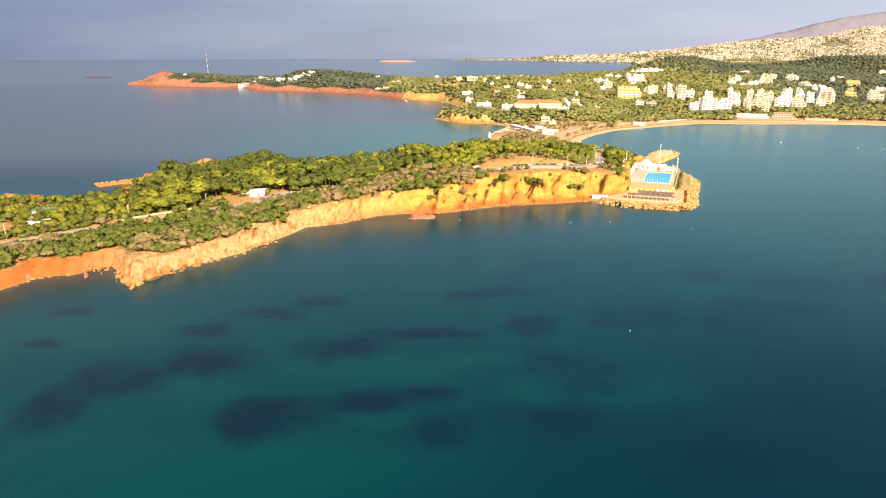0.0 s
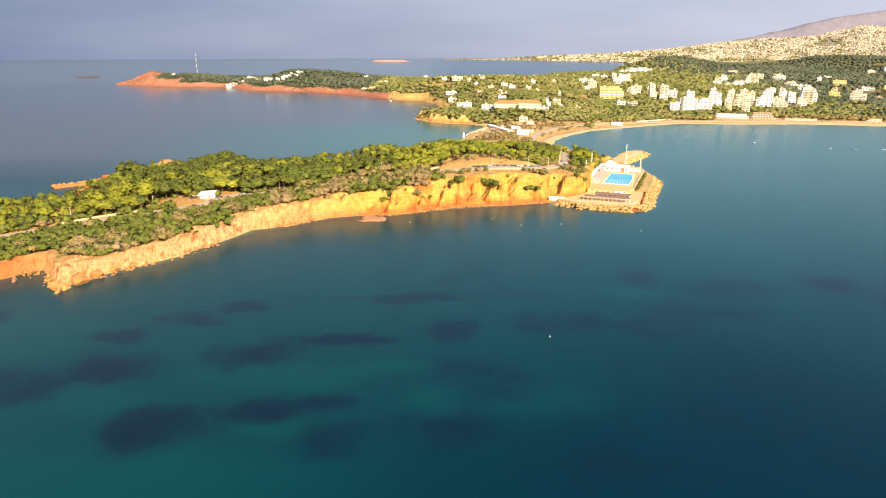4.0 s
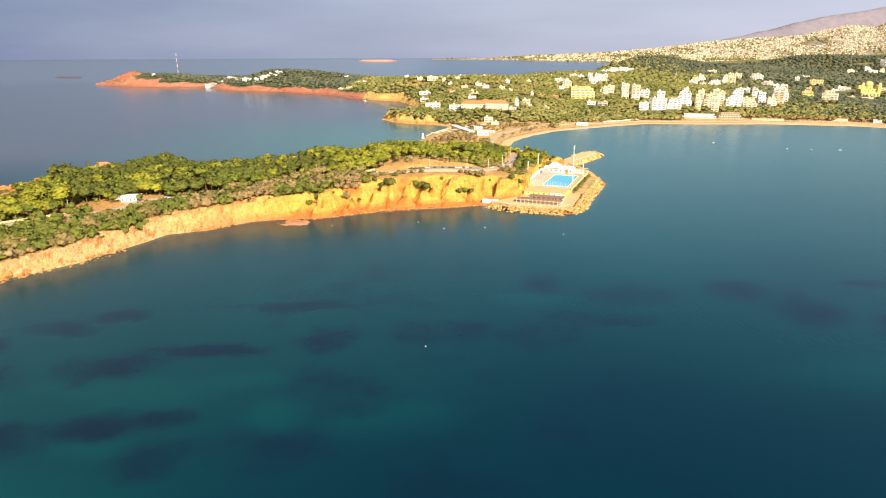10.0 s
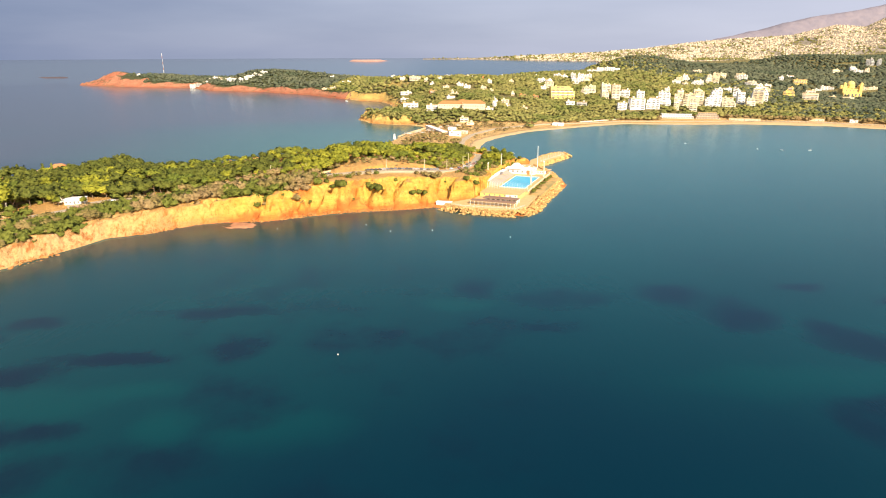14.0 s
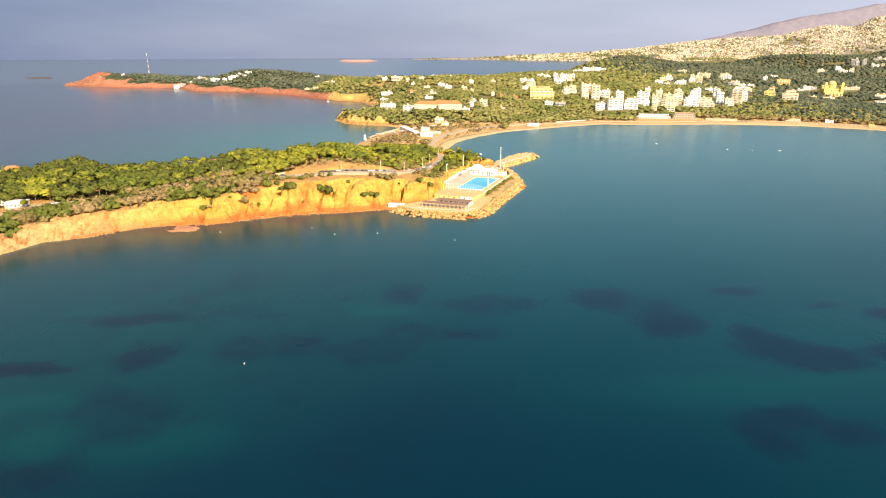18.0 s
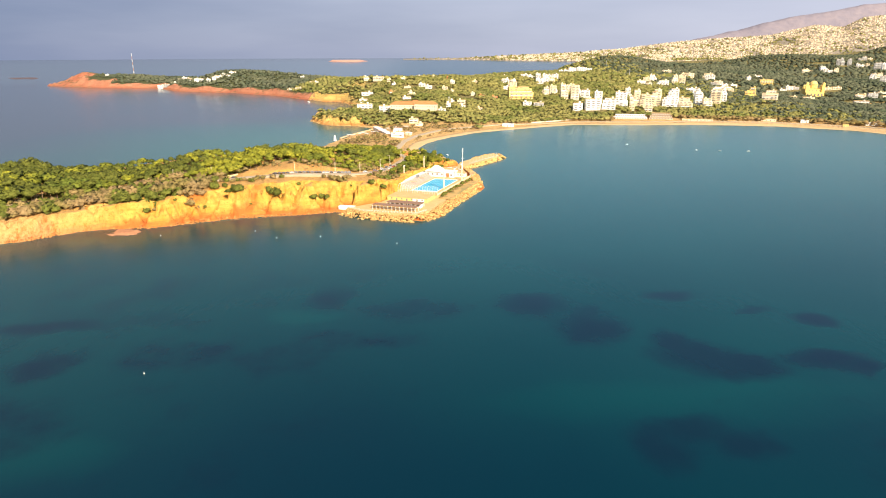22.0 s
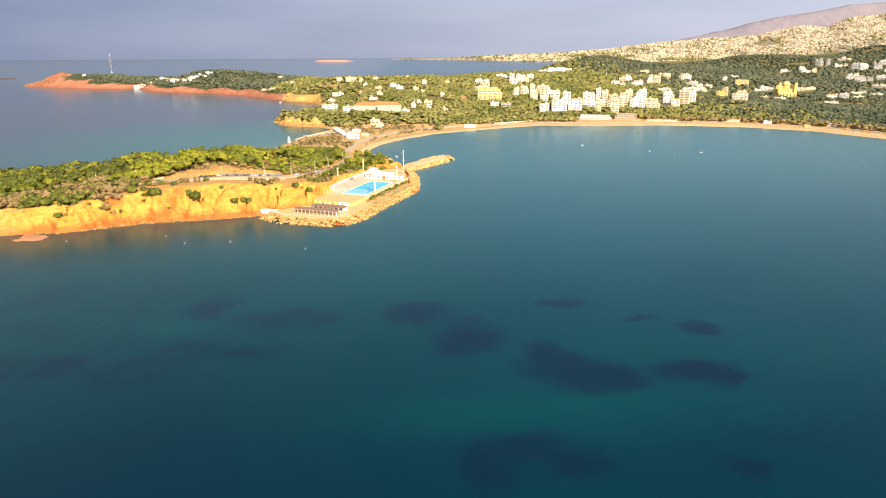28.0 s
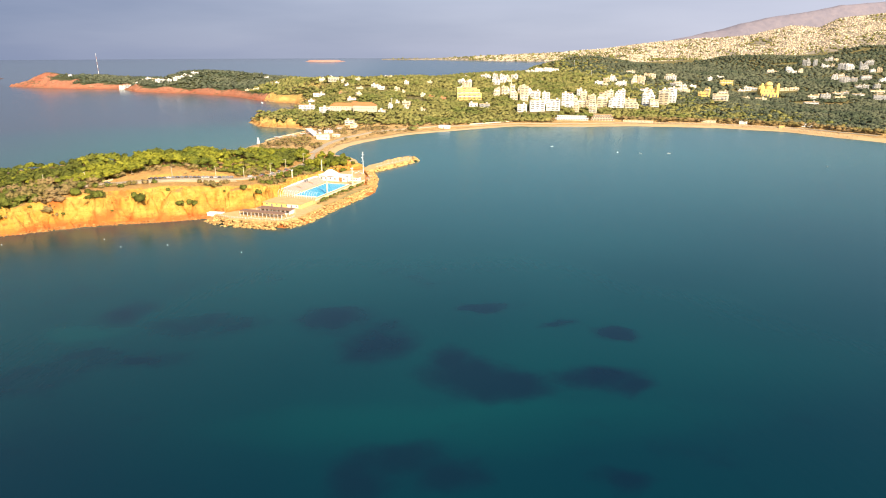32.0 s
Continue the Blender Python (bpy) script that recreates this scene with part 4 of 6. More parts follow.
SIDE_BLOCKS = [(622, 1454, 17, 3, "white"), (541, 1207, 14, 8, "white"), (548, 1183, 16, 5, "cream"), (580, 1221, 19, 9, "cream"), (644, 1350, 18, 8, "white"), (514, 1353, 16, 5, "cream"), (943, 1851, 12, 3, "white"), (770, 1473, 17, 6, "yellow"), (760, 1370, 21, 6, "cream"), (1297, 2189, 22, 4, "cream"), (221, 1551, 13, 3, "white"), (240, 1561, 10, 2, "white"), (213, 1472, 12, 2, "white"), (236, 1509, 11, 3, "cream"), (127, 1330, 5, 2, "cream"), (89, 1383, 7, 2, "cream"), (83, 1191, 6, 1, "white"), (63, 1071, 12, 1, "white"), (100, 1143, 8, 1, "white"), (18, 990, 13, 2, "cream"), (1431, 2310, 24, 5, "white"), (1039, 1475, 28, 2, "cream"), (1099, 1512, 23, 2, "cream")]
vrng = random.Random(17)
SMALL_VILLAS = []
while len(SMALL_VILLAS) < 46:
    vx, vy = vrng.uniform(-150, 330), vrng.uniform(1120, 2250)
    if vx < -60 - 0.12 * (vy - 1300) or (vx > 170 and vy < 1700) or any(math.hypot(vx - a[0], vy - a[1]) < 34 for a in SMALL_VILLAS + VILLAS):
        continue
    SMALL_VILLAS.append((round(vx), round(vy), round(vrng.uniform(7, 15)), vrng.choice((1, 1, 2)), vrng.choice(("white", "cream", "cream", "tile"))))
BEACH_ROAD = [(10, 800), (22, 850), (62, 925), (150, 985), (270, 1030), (360, 1022), (460, 1024), (575, 1000), (672, 925), (720, 830)]
FAR_CLEAR = [(15, 1068, 30), (-5, 1075, 24), (40, 1055, 24), (370, 1050, 34), (395, 1048, 26), (425, 1045, 26), (939, 1515, 30), (932, 1485, 30), (925, 1450, 28), (1000, 1625, 60), (940, 1640, 40), (720, 1285, 24)]
woods = scatter(rng, 110000, -200, 1250, 760, 1520, wood_ok, 5.5)
woods = woods[(woods[:, 0] < 0.72 * woods[:, 1] + 130) & ((woods[:, 1] > 985) | (woods[:, 0] > 110) | (rng.random(len(woods)) < 0.7))]

zs = height_far(woods[:, 0], woods[:, 1])
east = woods[:, 0] > 640 + 240 * (rng.random(len(woods)) - 0.5)
front = (reach(woods[:, 0], woods[:, 1], COAST) < 66) & (woods[:, 0] > 330) | (woods[:, 1] < 980) & (woods[:, 0] < 110)
for sel, mat, name, label in ((~east & ~front, "far_wood", "hillside_wood", "green pine and olive woods on the hills"), (front, "olive", "beach_scrub", "brown dry scrub and tamarisks behind the beaches"), (east & ~front, "hazy_pine", "park_wood", "dark pine wood behind the eastern beach, cloud shade in its colour")):
    grove(name, [(x, y, z, (0.8 + 0.6 * rng.random()) * (0.62 if y < 985 and x < 110 else 1.0), "pine") for (x, y), z in zip(woods[sel], zs[sel])], label, rng, 12, 4.8, 2.9, 1.6, M[mat], stems=False)
far_woods = scatter(rng, 80000, -1300, 2300, 1500, 2800, lambda x, y: (reach(x, y, COAST) > np.where(x < -1080, 70, 24)) & (fbm(x, y, 150, 3, 66) > -0.3) & far_clear(x, y), 11.5)
far_woods = far_woods[(far_woods[:, 0] < 0.72 * far_woods[:, 1] + 130) & ((far_woods[:, 0] > -1150) | (rng.random(len(far_woods)) < 0.25)) & (far_woods[:, 0] > -1215)]
zs = height_far(far_woods[:, 0], far_woods[:, 1])
# east and cape take the foliage with shade and haze coloured in
east = (far_woods[:, 0] > 700 + 260 * (rng.random(len(far_woods)) - 0.5)) | (far_woods[:, 0] < -330)
for sel, mat, name, label in ((~east, "far_wood", "distant_wood", "green scrub woods on far slopes"), (east, "hazy_pine", "dark_pine_wood", "dense dark pine woods on the eastern slopes, cloud shade in their colour")):
    grove(name, [(x, y, z, 0.8 + 0.5 * rng.random(), "low") for (x, y), z in zip(far_woods[sel], zs[sel])], label, rng, 8, 6.6, 4.4, 3.6, M[mat], stems=False)

# ---- distance: town on the slope, mountain, islets ----
CITY_LOW = [(-300, 30), (160, 34), (410, 38), (760, 46), (1010, 52), (1300, 20), (1835, 20), (2790, 28), (3900, 40)]
CITY_HIGH = [(-300, 77), (187, 80), (560, 96), (1130, 116), (1500, 146), (1760, 180), (2120, 209), (2528, 230), (2686, 266), (2844, 300), (3053, 284), (3195, 350), (3900, 420)]
CITY_BACK = 4850


def city_z(x, y):
    v = (y - 4150.0) / (CITY_BACK - 4150.0)
    lo = np.interp(x, [p[0] for p in CITY_LOW], [p[1] for p in CITY_LOW])
    hi = np.interp(x * 4850 / y, [p[0] for p in CITY_HIGH], [p[1] for p in CITY_HIGH])
    front = np.where(x > 960 + 0.25 * (4150 - y), lo * np.clip((y - 3300) / 850.0, 0, 1) + 6, -20)
    z = np.where(y < 4150, front, lo + (hi - lo) * np.clip(v, 0, 1.05))
    z = np.where(x > 960 + 0.25 * np.maximum(4150 - y, 0), np.maximum(z, sea_rise(np.hypot(x, y)) + 5), z)
    return z + 5 * fbm(x, y, 130, 3, 71) * np.clip((x - 500) / 500, 0, 1)


tagged(sheet("ground_town", -160, 4200, 3300, 4860, 30.0, city_z, M["city_ground"], -15), "gentle slope covered by a pale town", "town slope", kind="structure")
crng = np.random.default_rng(7)
cx = crng.random(34000) * 4200 - 150
cy = 3900 + 950 * crng.random(34000) ** 0.8
near_shore = (cx < 500) & (crng.random(34000) < 0.86)
keep = ~near_shore & (cx < 0.75 * cy + 60) & (fbm(cx, cy, 150, 3, 72) > -0.2) & (fbm(cx, cy, 34, 2, 73) > -0.22)
cx, cy = cx[keep], cy[keep]
cz = city_z(cx, cy)
dry = cz > sea_rise(np.hypot(cx, cy)) + 1
cx, cy, cz = cx[dry], cy[dry], cz[dry]
UNIT = np.array([(-1, -1, 0), (1, -1, 0), (1, 1, 0), (-1, 1, 0), (-1, -1, 1), (1, -1, 1), (1, 1, 1), (-1, 1, 1)], float)
k = len(cx)
size = np.stack([1.5 + 3.0 * crng.random(k) ** 1.8, 1.8 + 2.4 * crng.random(k), (2.8 + 5.5 * crng.random(k) ** 1.6) * np.clip(0.4 + cx / 1500, 0.4, 1)], -1)
turn = crng.random(k) * 1.2 - 0.6
uv = UNIT[None] * size[:, None]
ux = uv[..., 0] * np.cos(turn)[:, None] - uv[..., 1] * np.sin(turn)[:, None] + cx[:, None]
uy = uv[..., 0] * np.sin(turn)[:, None] + uv[..., 1] * np.cos(turn)[:, None] + cy[:, None]
uz = uv[..., 2] + cz[:, None] - 1.0
faces = np.array([(0, 1, 5, 4), (1, 2, 6, 5), (2, 3, 7, 6), (3, 0, 4, 7), (4, 5, 6, 7)])[None] + 8 * np.arange(k)[:, None, None]
tagged(mesh_ob("distant_town", np.stack([ux, uy, uz], -1).reshape(-1, 3), faces.reshape(-1, 4), M["city"]), "thousands of small cream town houses on a far slope", "town", kind="stuff")
tx, ty = crng.random(7000) * 4200 - 150, 4000 + 840 * crng.random(7000)
tk = ((fbm(tx, ty, 150, 3, 72) < -0.08) | (fbm(tx, ty, 34, 2, 73) < -0.08)) & (tx < 0.75 * ty) & ((tx > 450) | (crng.random(7000) < 0.3))
tz = city_z(tx, ty)
tk &= tz > sea_rise(np.hypot(tx, ty)) + 1
grove("town_trees", [(x, y, z, 0.8 + 0.6 * crng.random(), "low") for x, y, z in zip(tx[tk], ty[tk], tz[tk])], "small dark trees among the houses of the town", crng, 4, 6, 6, 4.2, M["far_wood"], stems=False)


def mountain_z(x, y):
    ridge = np.interp(x, [1850, 2092, 2386, 2633, 2840, 3330, 4200], [150, 216, 268, 334, 378, 452, 520])
    return ridge * sstep((y - 4780) / 300.0) + 40 * fbm(x, y, 260, 5, 75) * sstep((y - 4800) / 200) * np.clip((x - 1850) / 400, 0.1, 1)


tagged(sheet("mountain", 1850, 4300, 4780, 5120, 20.0, mountain_z, M["mountain"], -50), "bare mountain flank behind the town, greyed with painted haze", "mountain", kind="structure")


def islet(name, x, y, half, deep, high, base, mat, seed, label):
    def fn(gx, gy):
        d = 1 - ((gx - x) / half) ** 2 - ((gy - y) / deep) ** 2 + 0.9 * fbm(gx, gy, half * 0.5, 4, seed)
        return base + high * np.clip(d, -0.3, 0.6) / 0.6
    ob = sheet(name, x - half * 1.3, x + half * 1.3, y - deep * 1.3, y + deep * 1.3, half / 30, fn, M[mat], base - high * 0.2)
    return tagged(ob, label, "islet", kind="structure")


islet("islet_pale", -520, 4470, 165, 60, 12, 63, "islet", 81, "low pale reddish islet far out at sea")
islet("islet_dark", -1745, 2900, 90, 50, 6, 11, "reef", 82, "dark low reef islet off the cape")


# ---- the swimming club on its quay ----
QX, QY, QR = 48.3, 509.7, -21.0                      # middle of the pool, and the turn of its long side
QM = pose(QX, QY, 0, 0, 0, QR)


def q(lx, ly, z=0.0, turn=0.0):
    """A pose in the club's own axes: x across the pool, y along it."""
    return QM @ pose(lx, ly, z, 0, 0, turn)


def qthing(name, lx, ly, z, label, cat, group="", turn=0.0, kind=""):
    ob = new(name)
    ob.matrix_basis = q(lx, ly, z, turn)
    return tagged(ob, label, cat, group, kind)


def prism(name, outline, z0, z1, mat, parent=None, label=""):
    """An upright block over an outline."""
    bm = bmesh.new()
    low = [bm.verts.new((x, y, z0)) for x, y in outline]
    high = [bm.verts.new((x, y, z1)) for x, y in outline]
    bm.faces.new(high)
    for k in range(len(outline)):
        j = (k + 1) % len(outline)
        bm.faces.new((low[k], low[j], high[j], high[k]))
    bmesh.ops.recalc_face_normals(bm, faces=bm.faces)
    return part(name, bm, mat, parent, label)


QUAY_TOP = [(-14, 441), (-2, 430), (16, 425), (35, 420), (43, 430), (56, 466), (74, 514), (77, 540), (76, 580), (70, 610), (54, 604), (44, 575), (33, 530), (21, 485), (8, 458)]
tagged(prism("pavement_quay", QUAY_TOP, -2.0, 3.0, M["concrete"]), "sunlit pale concrete quay terrace", "quay", kind="structure")
SLIP_TOP = [(30, 668), (48, 655), (61, 664), (58, 677), (48, 699), (31, 712), (20, 698)]
PIER_TOP = [(68, 606), (80, 612), (84, 626), (104, 656), (117, 676), (116, 690), (108, 688), (92, 668), (74, 640)]
tagged(prism("pavement_pier", PIER_TOP, -2.0, 2.2, M["concrete"]), "low concrete breakwater walkway", "breakwater", kind="structure")

# raised pool deck
DX0, DX1, DY0, DY1, PW, PL = -24.0, 15.5, -37.0, 44.0, 10.0, 25.0
deck = qthing("pool_deck", 0, 0, 0, "raised pale pool deck on a rendered wall", "deck")
bm = bmesh.new()
box_bm(DX1 - DX0, PL * -1 - DY0, 2.1, (DX0 + DX1) / 2, (DY0 - PL) / 2, 3.0, bm=bm)
box_bm(DX1 - DX0, DY1 - PL, 2.1, (DX0 + DX1) / 2, (DY1 + PL) / 2, 3.0, bm=bm)
box_bm(DX1 - PW, 2 * PL, 2.1, (DX1 + PW) / 2, 0, 3.0, bm=bm)
box_bm(-PW - DX0, 2 * PL, 2.1, (DX0 - PW) / 2, 0, 3.0, bm=bm)
part("slab", bm, M["concrete"], deck)
bm = bmesh.new()
for sx, sy, x, y in ((0.5, 2 * PL + 1, PW + 0.25, 0), (0.5, 2 * PL + 1, -PW - 0.25, 0), (2 * PW, 0.5, 0, PL + 0.25), (2 * PW, 0.5, 0, -PL - 0.25)):
    box_bm(sx, sy, 0.18, x, y, 5.1, bm=bm)
part("coping", bm, M["white"], deck, "white pool coping")
bm = bmesh.new()
for sx, sy, x, y in ((0.25, DY1 - DY0, DX1 - 0.15, (DY0 + DY1) / 2), (0.25, 60, DX0 + 0.15, 8)):
    box_bm(sx, sy, 1.1, x, y, 5.1, bm=bm)
part("parapet", bm, M["cream"], deck, "low cream parapet wall")

pool = qthing("swimming_pool", 0, 0, 3.02, "bright blue fifty metre swimming pool with lanes", "pool")
M["pool_water"] = surf("pool_water", (0.012, 0.34, 0.56), (0.03, 0.45, 0.66), 0.4, 0.35, 0.1, 0.05, spec=0.1)
M["lane"] = surf("lane_rope", (0.30, 0.52, 0.68), (0.42, 0.62, 0.76), 2.0, 0.6, 0.0)
part("water", box_bm(2 * PW, 2 * PL, 1.85), M["pool_water"], pool, "clear bright blue pool water")
for k in range(7):
    part("lane_rope", box_bm(0.16, 2 * PL - 1, 0.12, -PW + 2.5 * (k + 1), 0, 1.84), M["lane"], pool)
for k in range(8):
    b = box_bm(0.6, 0.7, 0.7, -PW + 1.25 + 2.5 * k, -PL - 1.2, 2.08, 0.05)
    part("starting_block", b, M["white"], pool)

# row of arched steel fence posts at the end of the deck
arch = qthing("arched_fence", -2.0, -33.5, 5.1, "row of curved white steel fence posts beside the pool", "fence")


def arch_post(x):
    bm = bmesh.new()
    pts = [(0, 0), (-0.1, 2.0), (0.15, 3.3), (0.8, 4.3), (1.8, 4.9), (3.0, 5.1)]
    for (y0, z0), (y1, z1) in zip(pts, pts[1:]):
        n = math.hypot(y1 - y0, z1 - z0)
        bmesh.ops.create_cube(bm, size=1.0, matrix=pose(0, (y0 + y1) / 2, (z0 + z1) / 2, math.degrees(math.atan2(z1 - z0, y1 - y0))) @ Matrix.Diagonal((0.16, n + 0.06, 0.16, 1)))
    return bm


post_mesh = None
for k in range(17):
    if post_mesh is None:
        o = part("post", arch_post(0), M["white"], arch)
        post_mesh = o.data
    else:
        o = child(new("post", post_mesh), arch)
    o.location = (-16 + 2.0 * k, 0, 0)
part("rail", box_bm(32.4, 0.1, 0.1, 0, 0.02, 1.35), M["white"], arch)

# spectators' stand
stand = qthing("spectator_stand", -17.5, 2.0, 5.1, "stepped spectator stand with pinkish seats beside the pool", "stand")
M["seat"] = surf("faded_pink_seats", (0.50, 0.36, 0.29), (0.62, 0.47, 0.38), 0.8, 0.8, 0.3, 0.05)
for k in range(6):
    part("step", box_bm(1.15, 52, 0.62 * (k + 1), 4.2 - 1.15 * k, 0, 0), M["seat"], stand)
part("back_wall", box_bm(0.6, 54, 6.2, -3.3, 0, -2.0), M["white"], stand, "white rendered back wall")
part("canopy", box_bm(3.4, 54, 0.3, -4.0, 0, 4.2), M["white"], stand, "flat white canopy")
for k in range(9):
    part("pillar", box_bm(0.3, 0.3, 6.2, -5.4, -25 + 6.2 * k, -2.0), M["white"], stand)
for y in (-10, 8):
    part("aisle", box_bm(6.0, 1.2, 0.08, 1.4, y, 3.1), M["concrete"], stand)
for k, y in enumerate((4, 7)):
    part("door", box_bm(1.6, 0.2, 2.0, -1.0, y, 3.72), M["glass"], stand)

# club house: white block with a peaked membrane roof
club = qthing("club_house", -9.0, 38.0, 5.1, "bright white club house with a peaked membrane roof", "club house")
part("wall", box_bm(26, 9, 4.4, 0, 0, 0), M["white"], club)
bm = box_bm(13, 11, 0.2, -4.5, 0, 4.4)
bmesh.ops.create_cone(bm, cap_ends=True, segments=4, radius1=8.4, radius2=2.2, depth=4.2, matrix=pose(-4.5, 0, 6.7, 0, 0, 45))
part("membrane_roof", bm, M["white"], club, "tent-like white roof")
for k in range(6):
    part("window", box_bm(1.5, 0.14, 1.6, -10.5 + 4.2 * k, -4.5, 1.4), M["glass"], club)
part("parapet", box_bm(26.4, 9.4, 0.5, 0, 0, 4.42), M["white"], club)
bm = box_bm(2.4, 0.3, 3.4, 7.5, -4.75, 0.2)
part("banner", bm, M["tile"], club, "red banner on the wall")
annex = qthing("club_annex", 8.0, 41.5, 5.1, "low white annex with a flat roof terrace", "annex")
part("wall", box_bm(7.5, 5.0, 3.0), M["white"], annex)
part("roof", box_bm(7.9, 5.4, 0.3, 0, 0, 3.0), M["concrete"], annex)
for k in range(3):
    part("window", box_bm(1.2, 0.14, 1.3, -2.2 + 2.2 * k, -2.5, 1.0), M["glass"], annex)

# cafe wings with dark flat roofs on the terrace
for name, lx, ly, w, d, label in (("cafe_pergola", 1.0, -81.0, 33.0, 6.0, "long terrace pergola with a dark reed roof"), ("cafe_building", 3.5, -69.5, 26.0, 7.5, "low white cafe with a dark roof overhang")):
    c = qthing(name, lx, ly, 3.0, label, "cafe")
    part("roof", box_bm(w, d, 0.35, 0, 0, 3.0, 0.08), M["dark_roof"], c, "dark brown reed roof")
    n = int(w / 3)
    for k in range(n + 1):
        for y in (-d / 2 + 0.3, d / 2 - 0.3):
            part("pillar", box_bm(0.24, 0.24, 3.0, -w / 2 + 0.3 + (w - 0.6) * k / n, y), M["white"], c)
    if name == "cafe_building":
        part("wall", box_bm(w - 2, d - 3.2, 2.9, 0, 1.2), M["white"], c)
        for k in range(6):
            part("window", box_bm(2.2, 0.14, 1.7, -w / 2 + 3.4 + 3.9 * k, -d / 2 + 2.77, 0.5), M["glass"], c)
    else:
        part("counter", box_bm(w - 6, 0.8, 1.0, 0, 1.8), M["cream"], c)
# retaining wall and service rooms below the pool
serv = qthing("changing_rooms", -2.0, -46.0, 3.0, "pale yellow rendered changing rooms below the pool deck", "changing rooms")
part("wall", box_bm(31, 16, 2.6), M["yellow"], serv)
part("roof", box_bm(31.6, 16.6, 0.25, 0, 0, 2.6), M["concrete"], serv)
for k in range(7):
    part("door" if k % 2 else "window", box_bm(1.3, 0.14, 1.9 if k % 2 else 1.0, -12 + 4.0 * k, -8.02, 0.1 if k % 2 else 1.1), M["glass"], serv)
part("white_panel", box_bm(9, 0.12, 2.2, 9, -8.03, 0.2), M["white"], serv)

# railings of the terrace
def railing(name, pts, z, label, high=1.05, gap=2.0):
    root = tagged(empty(name, pts[0][0], pts[0][1], z), label, "railing")
    for (ax, ay), (bx, by) in zip(pts, pts[1:]):
        n, a = math.hypot(bx - ax, by - ay), math.degrees(math.atan2(by - ay, bx - ax))
        for zz in (high, high * 0.55):
            o = part("rail", box_bm(n, 0.07, 0.07), M["white"], root)
            o.matrix_basis = pose((ax + bx) / 2 - pts[0][0], (ay + by) / 2 - pts[0][1], zz - 0.07, 0, 0, a)
        k = max(1, int(n / gap))
        for i in range(k):
            o = part("post", box_bm(0.09, 0.09, high), M["white"], root)
            o.location = (ax + (bx - ax) * i / k - pts[0][0], ay + (by - ay) * i / k - pts[0][1], 0)
    return root


railing("terrace_railing", [(-12.5, 440.5), (-1.5, 431), (16, 426.2), (34.6, 421), (42, 430.5)], 3.0, "white metal railing along the quay terrace")
railing("pier_railing", [(82, 627), (103, 658), (115, 677)], 2.2, "thin white railing on the breakwater", gap=3.0)

shed = tagged(empty("white_shed", -14.5, 445, 1.4, -14), "small sunlit white shed at the foot of the cliff", "shed")
part("wall", box_bm(11, 4, 2.4, 0, 0, -0.6), M["white"], shed)
part("roof", box_bm(11.6, 4.6, 0.2, 0, 0, 1.8), M["white"], shed)
part("door", box_bm(1.0, 0.12, 1.6, 2.0, -2.01, 0.0), M["glass"], shed)


def stairs(x0, y0, z0, x1, y1, z1, wide, name, label):
    root = tagged(empty(name, x0, y0, z0, math.degrees(math.atan2(y1 - y0, x1 - x0))), label, "stairs")
    run, rise = math.hypot(x1 - x0, y1 - y0), z1 - z0
    n = int(rise / 0.36)
    for k in range(n):
        part("step", box_bm(run / n + 0.05, wide, rise * (k + 1) / n + 0.5, run * (k + 0.5) / n, 0, -0.5), M["concrete"], root)
    for s in (-1, 1):
        o = part("side_wall", box_bm(math.hypot(run, rise), 0.25, 0.7), M["cream"], root)
        o.matrix_basis = pose(run / 2, s * (wide / 2 + 0.12), rise / 2 + 0.3, 0, -math.degrees(math.atan2(rise, run)), 0)
    return root


stairs(19, 487, 3.0, 11, 497, 12.5, 2.2, "cliff_stairs", "steep pale stairs from the club up the cliff")


def flood_mast(lx, ly, z, high, turn):
    m = qthing("floodlight_mast", lx, ly, z, "tall cream floodlight mast with a lamp bar", "floodlight", "floodlights of the pool", turn)
    part("pole", cyl_bm(0.62, 0.42, high, seg=10), M["cream"], m)
    part("base", box_bm(1.6, 1.6, 0.5, 0, 0, 0, 0.08), M["concrete"], m)
    part("lamp_bar", box_bm(2.8, 0.25, 0.3, 0, 0, high), M["metal"], m)
    for k in range(4):
        part("lamp", box_bm(0.55, 0.4, 0.6, -1.05 + 0.7 * k, -0.3, high + 0.2, 0.05), M["white"], m)
    return m


for lx, ly, z, hi, tr in ((-29.5, 5, 3.6, 14, 90), (-33, 58, 3.8, 13.5, 120), (11.8, -13, 5.1, 13, -90), (13.8, 25, 5.1, 13, -110)):
    flood_mast(lx, ly, z, hi, tr)

tower = tagged(empty("signal_mast", 73.5, 588, 3.0), "tall white signal mast with cross-arms on the quay", "mast")
part("pole", cyl_bm(0.36, 0.16, 19.5, seg=10), M["white"], tower)
part("foot", box_bm(1.8, 1.8, 0.6, 0, 0, 0, 0.1), M["concrete"], tower)
for z, w in ((11.0, 3.2), (17.5, 2.2)):
    part("cross_arm", box_bm(w, 0.16, 0.16, 0, 0, z), M["white"], tower)
part("radar_box", box_bm(1.1, 0.6, 0.5, 0.2, 0, 19.4, 0.05), M["white"], tower)


# clutter on the harbour side of the quay
prng = random.Random(5)
M["boat_hull"] = surf("white_boat_hull", (0.72, 0.72, 0.70), (0.85, 0.85, 0.83), 1.0, 0.35, 0.0, per_object=0.1)
M["canvas"] = surf("faded_canvas", (0.55, 0.30, 0.18), (0.70, 0.46, 0.30), 1.0, 0.9, 0.2, 0.03, per_object=0.3)


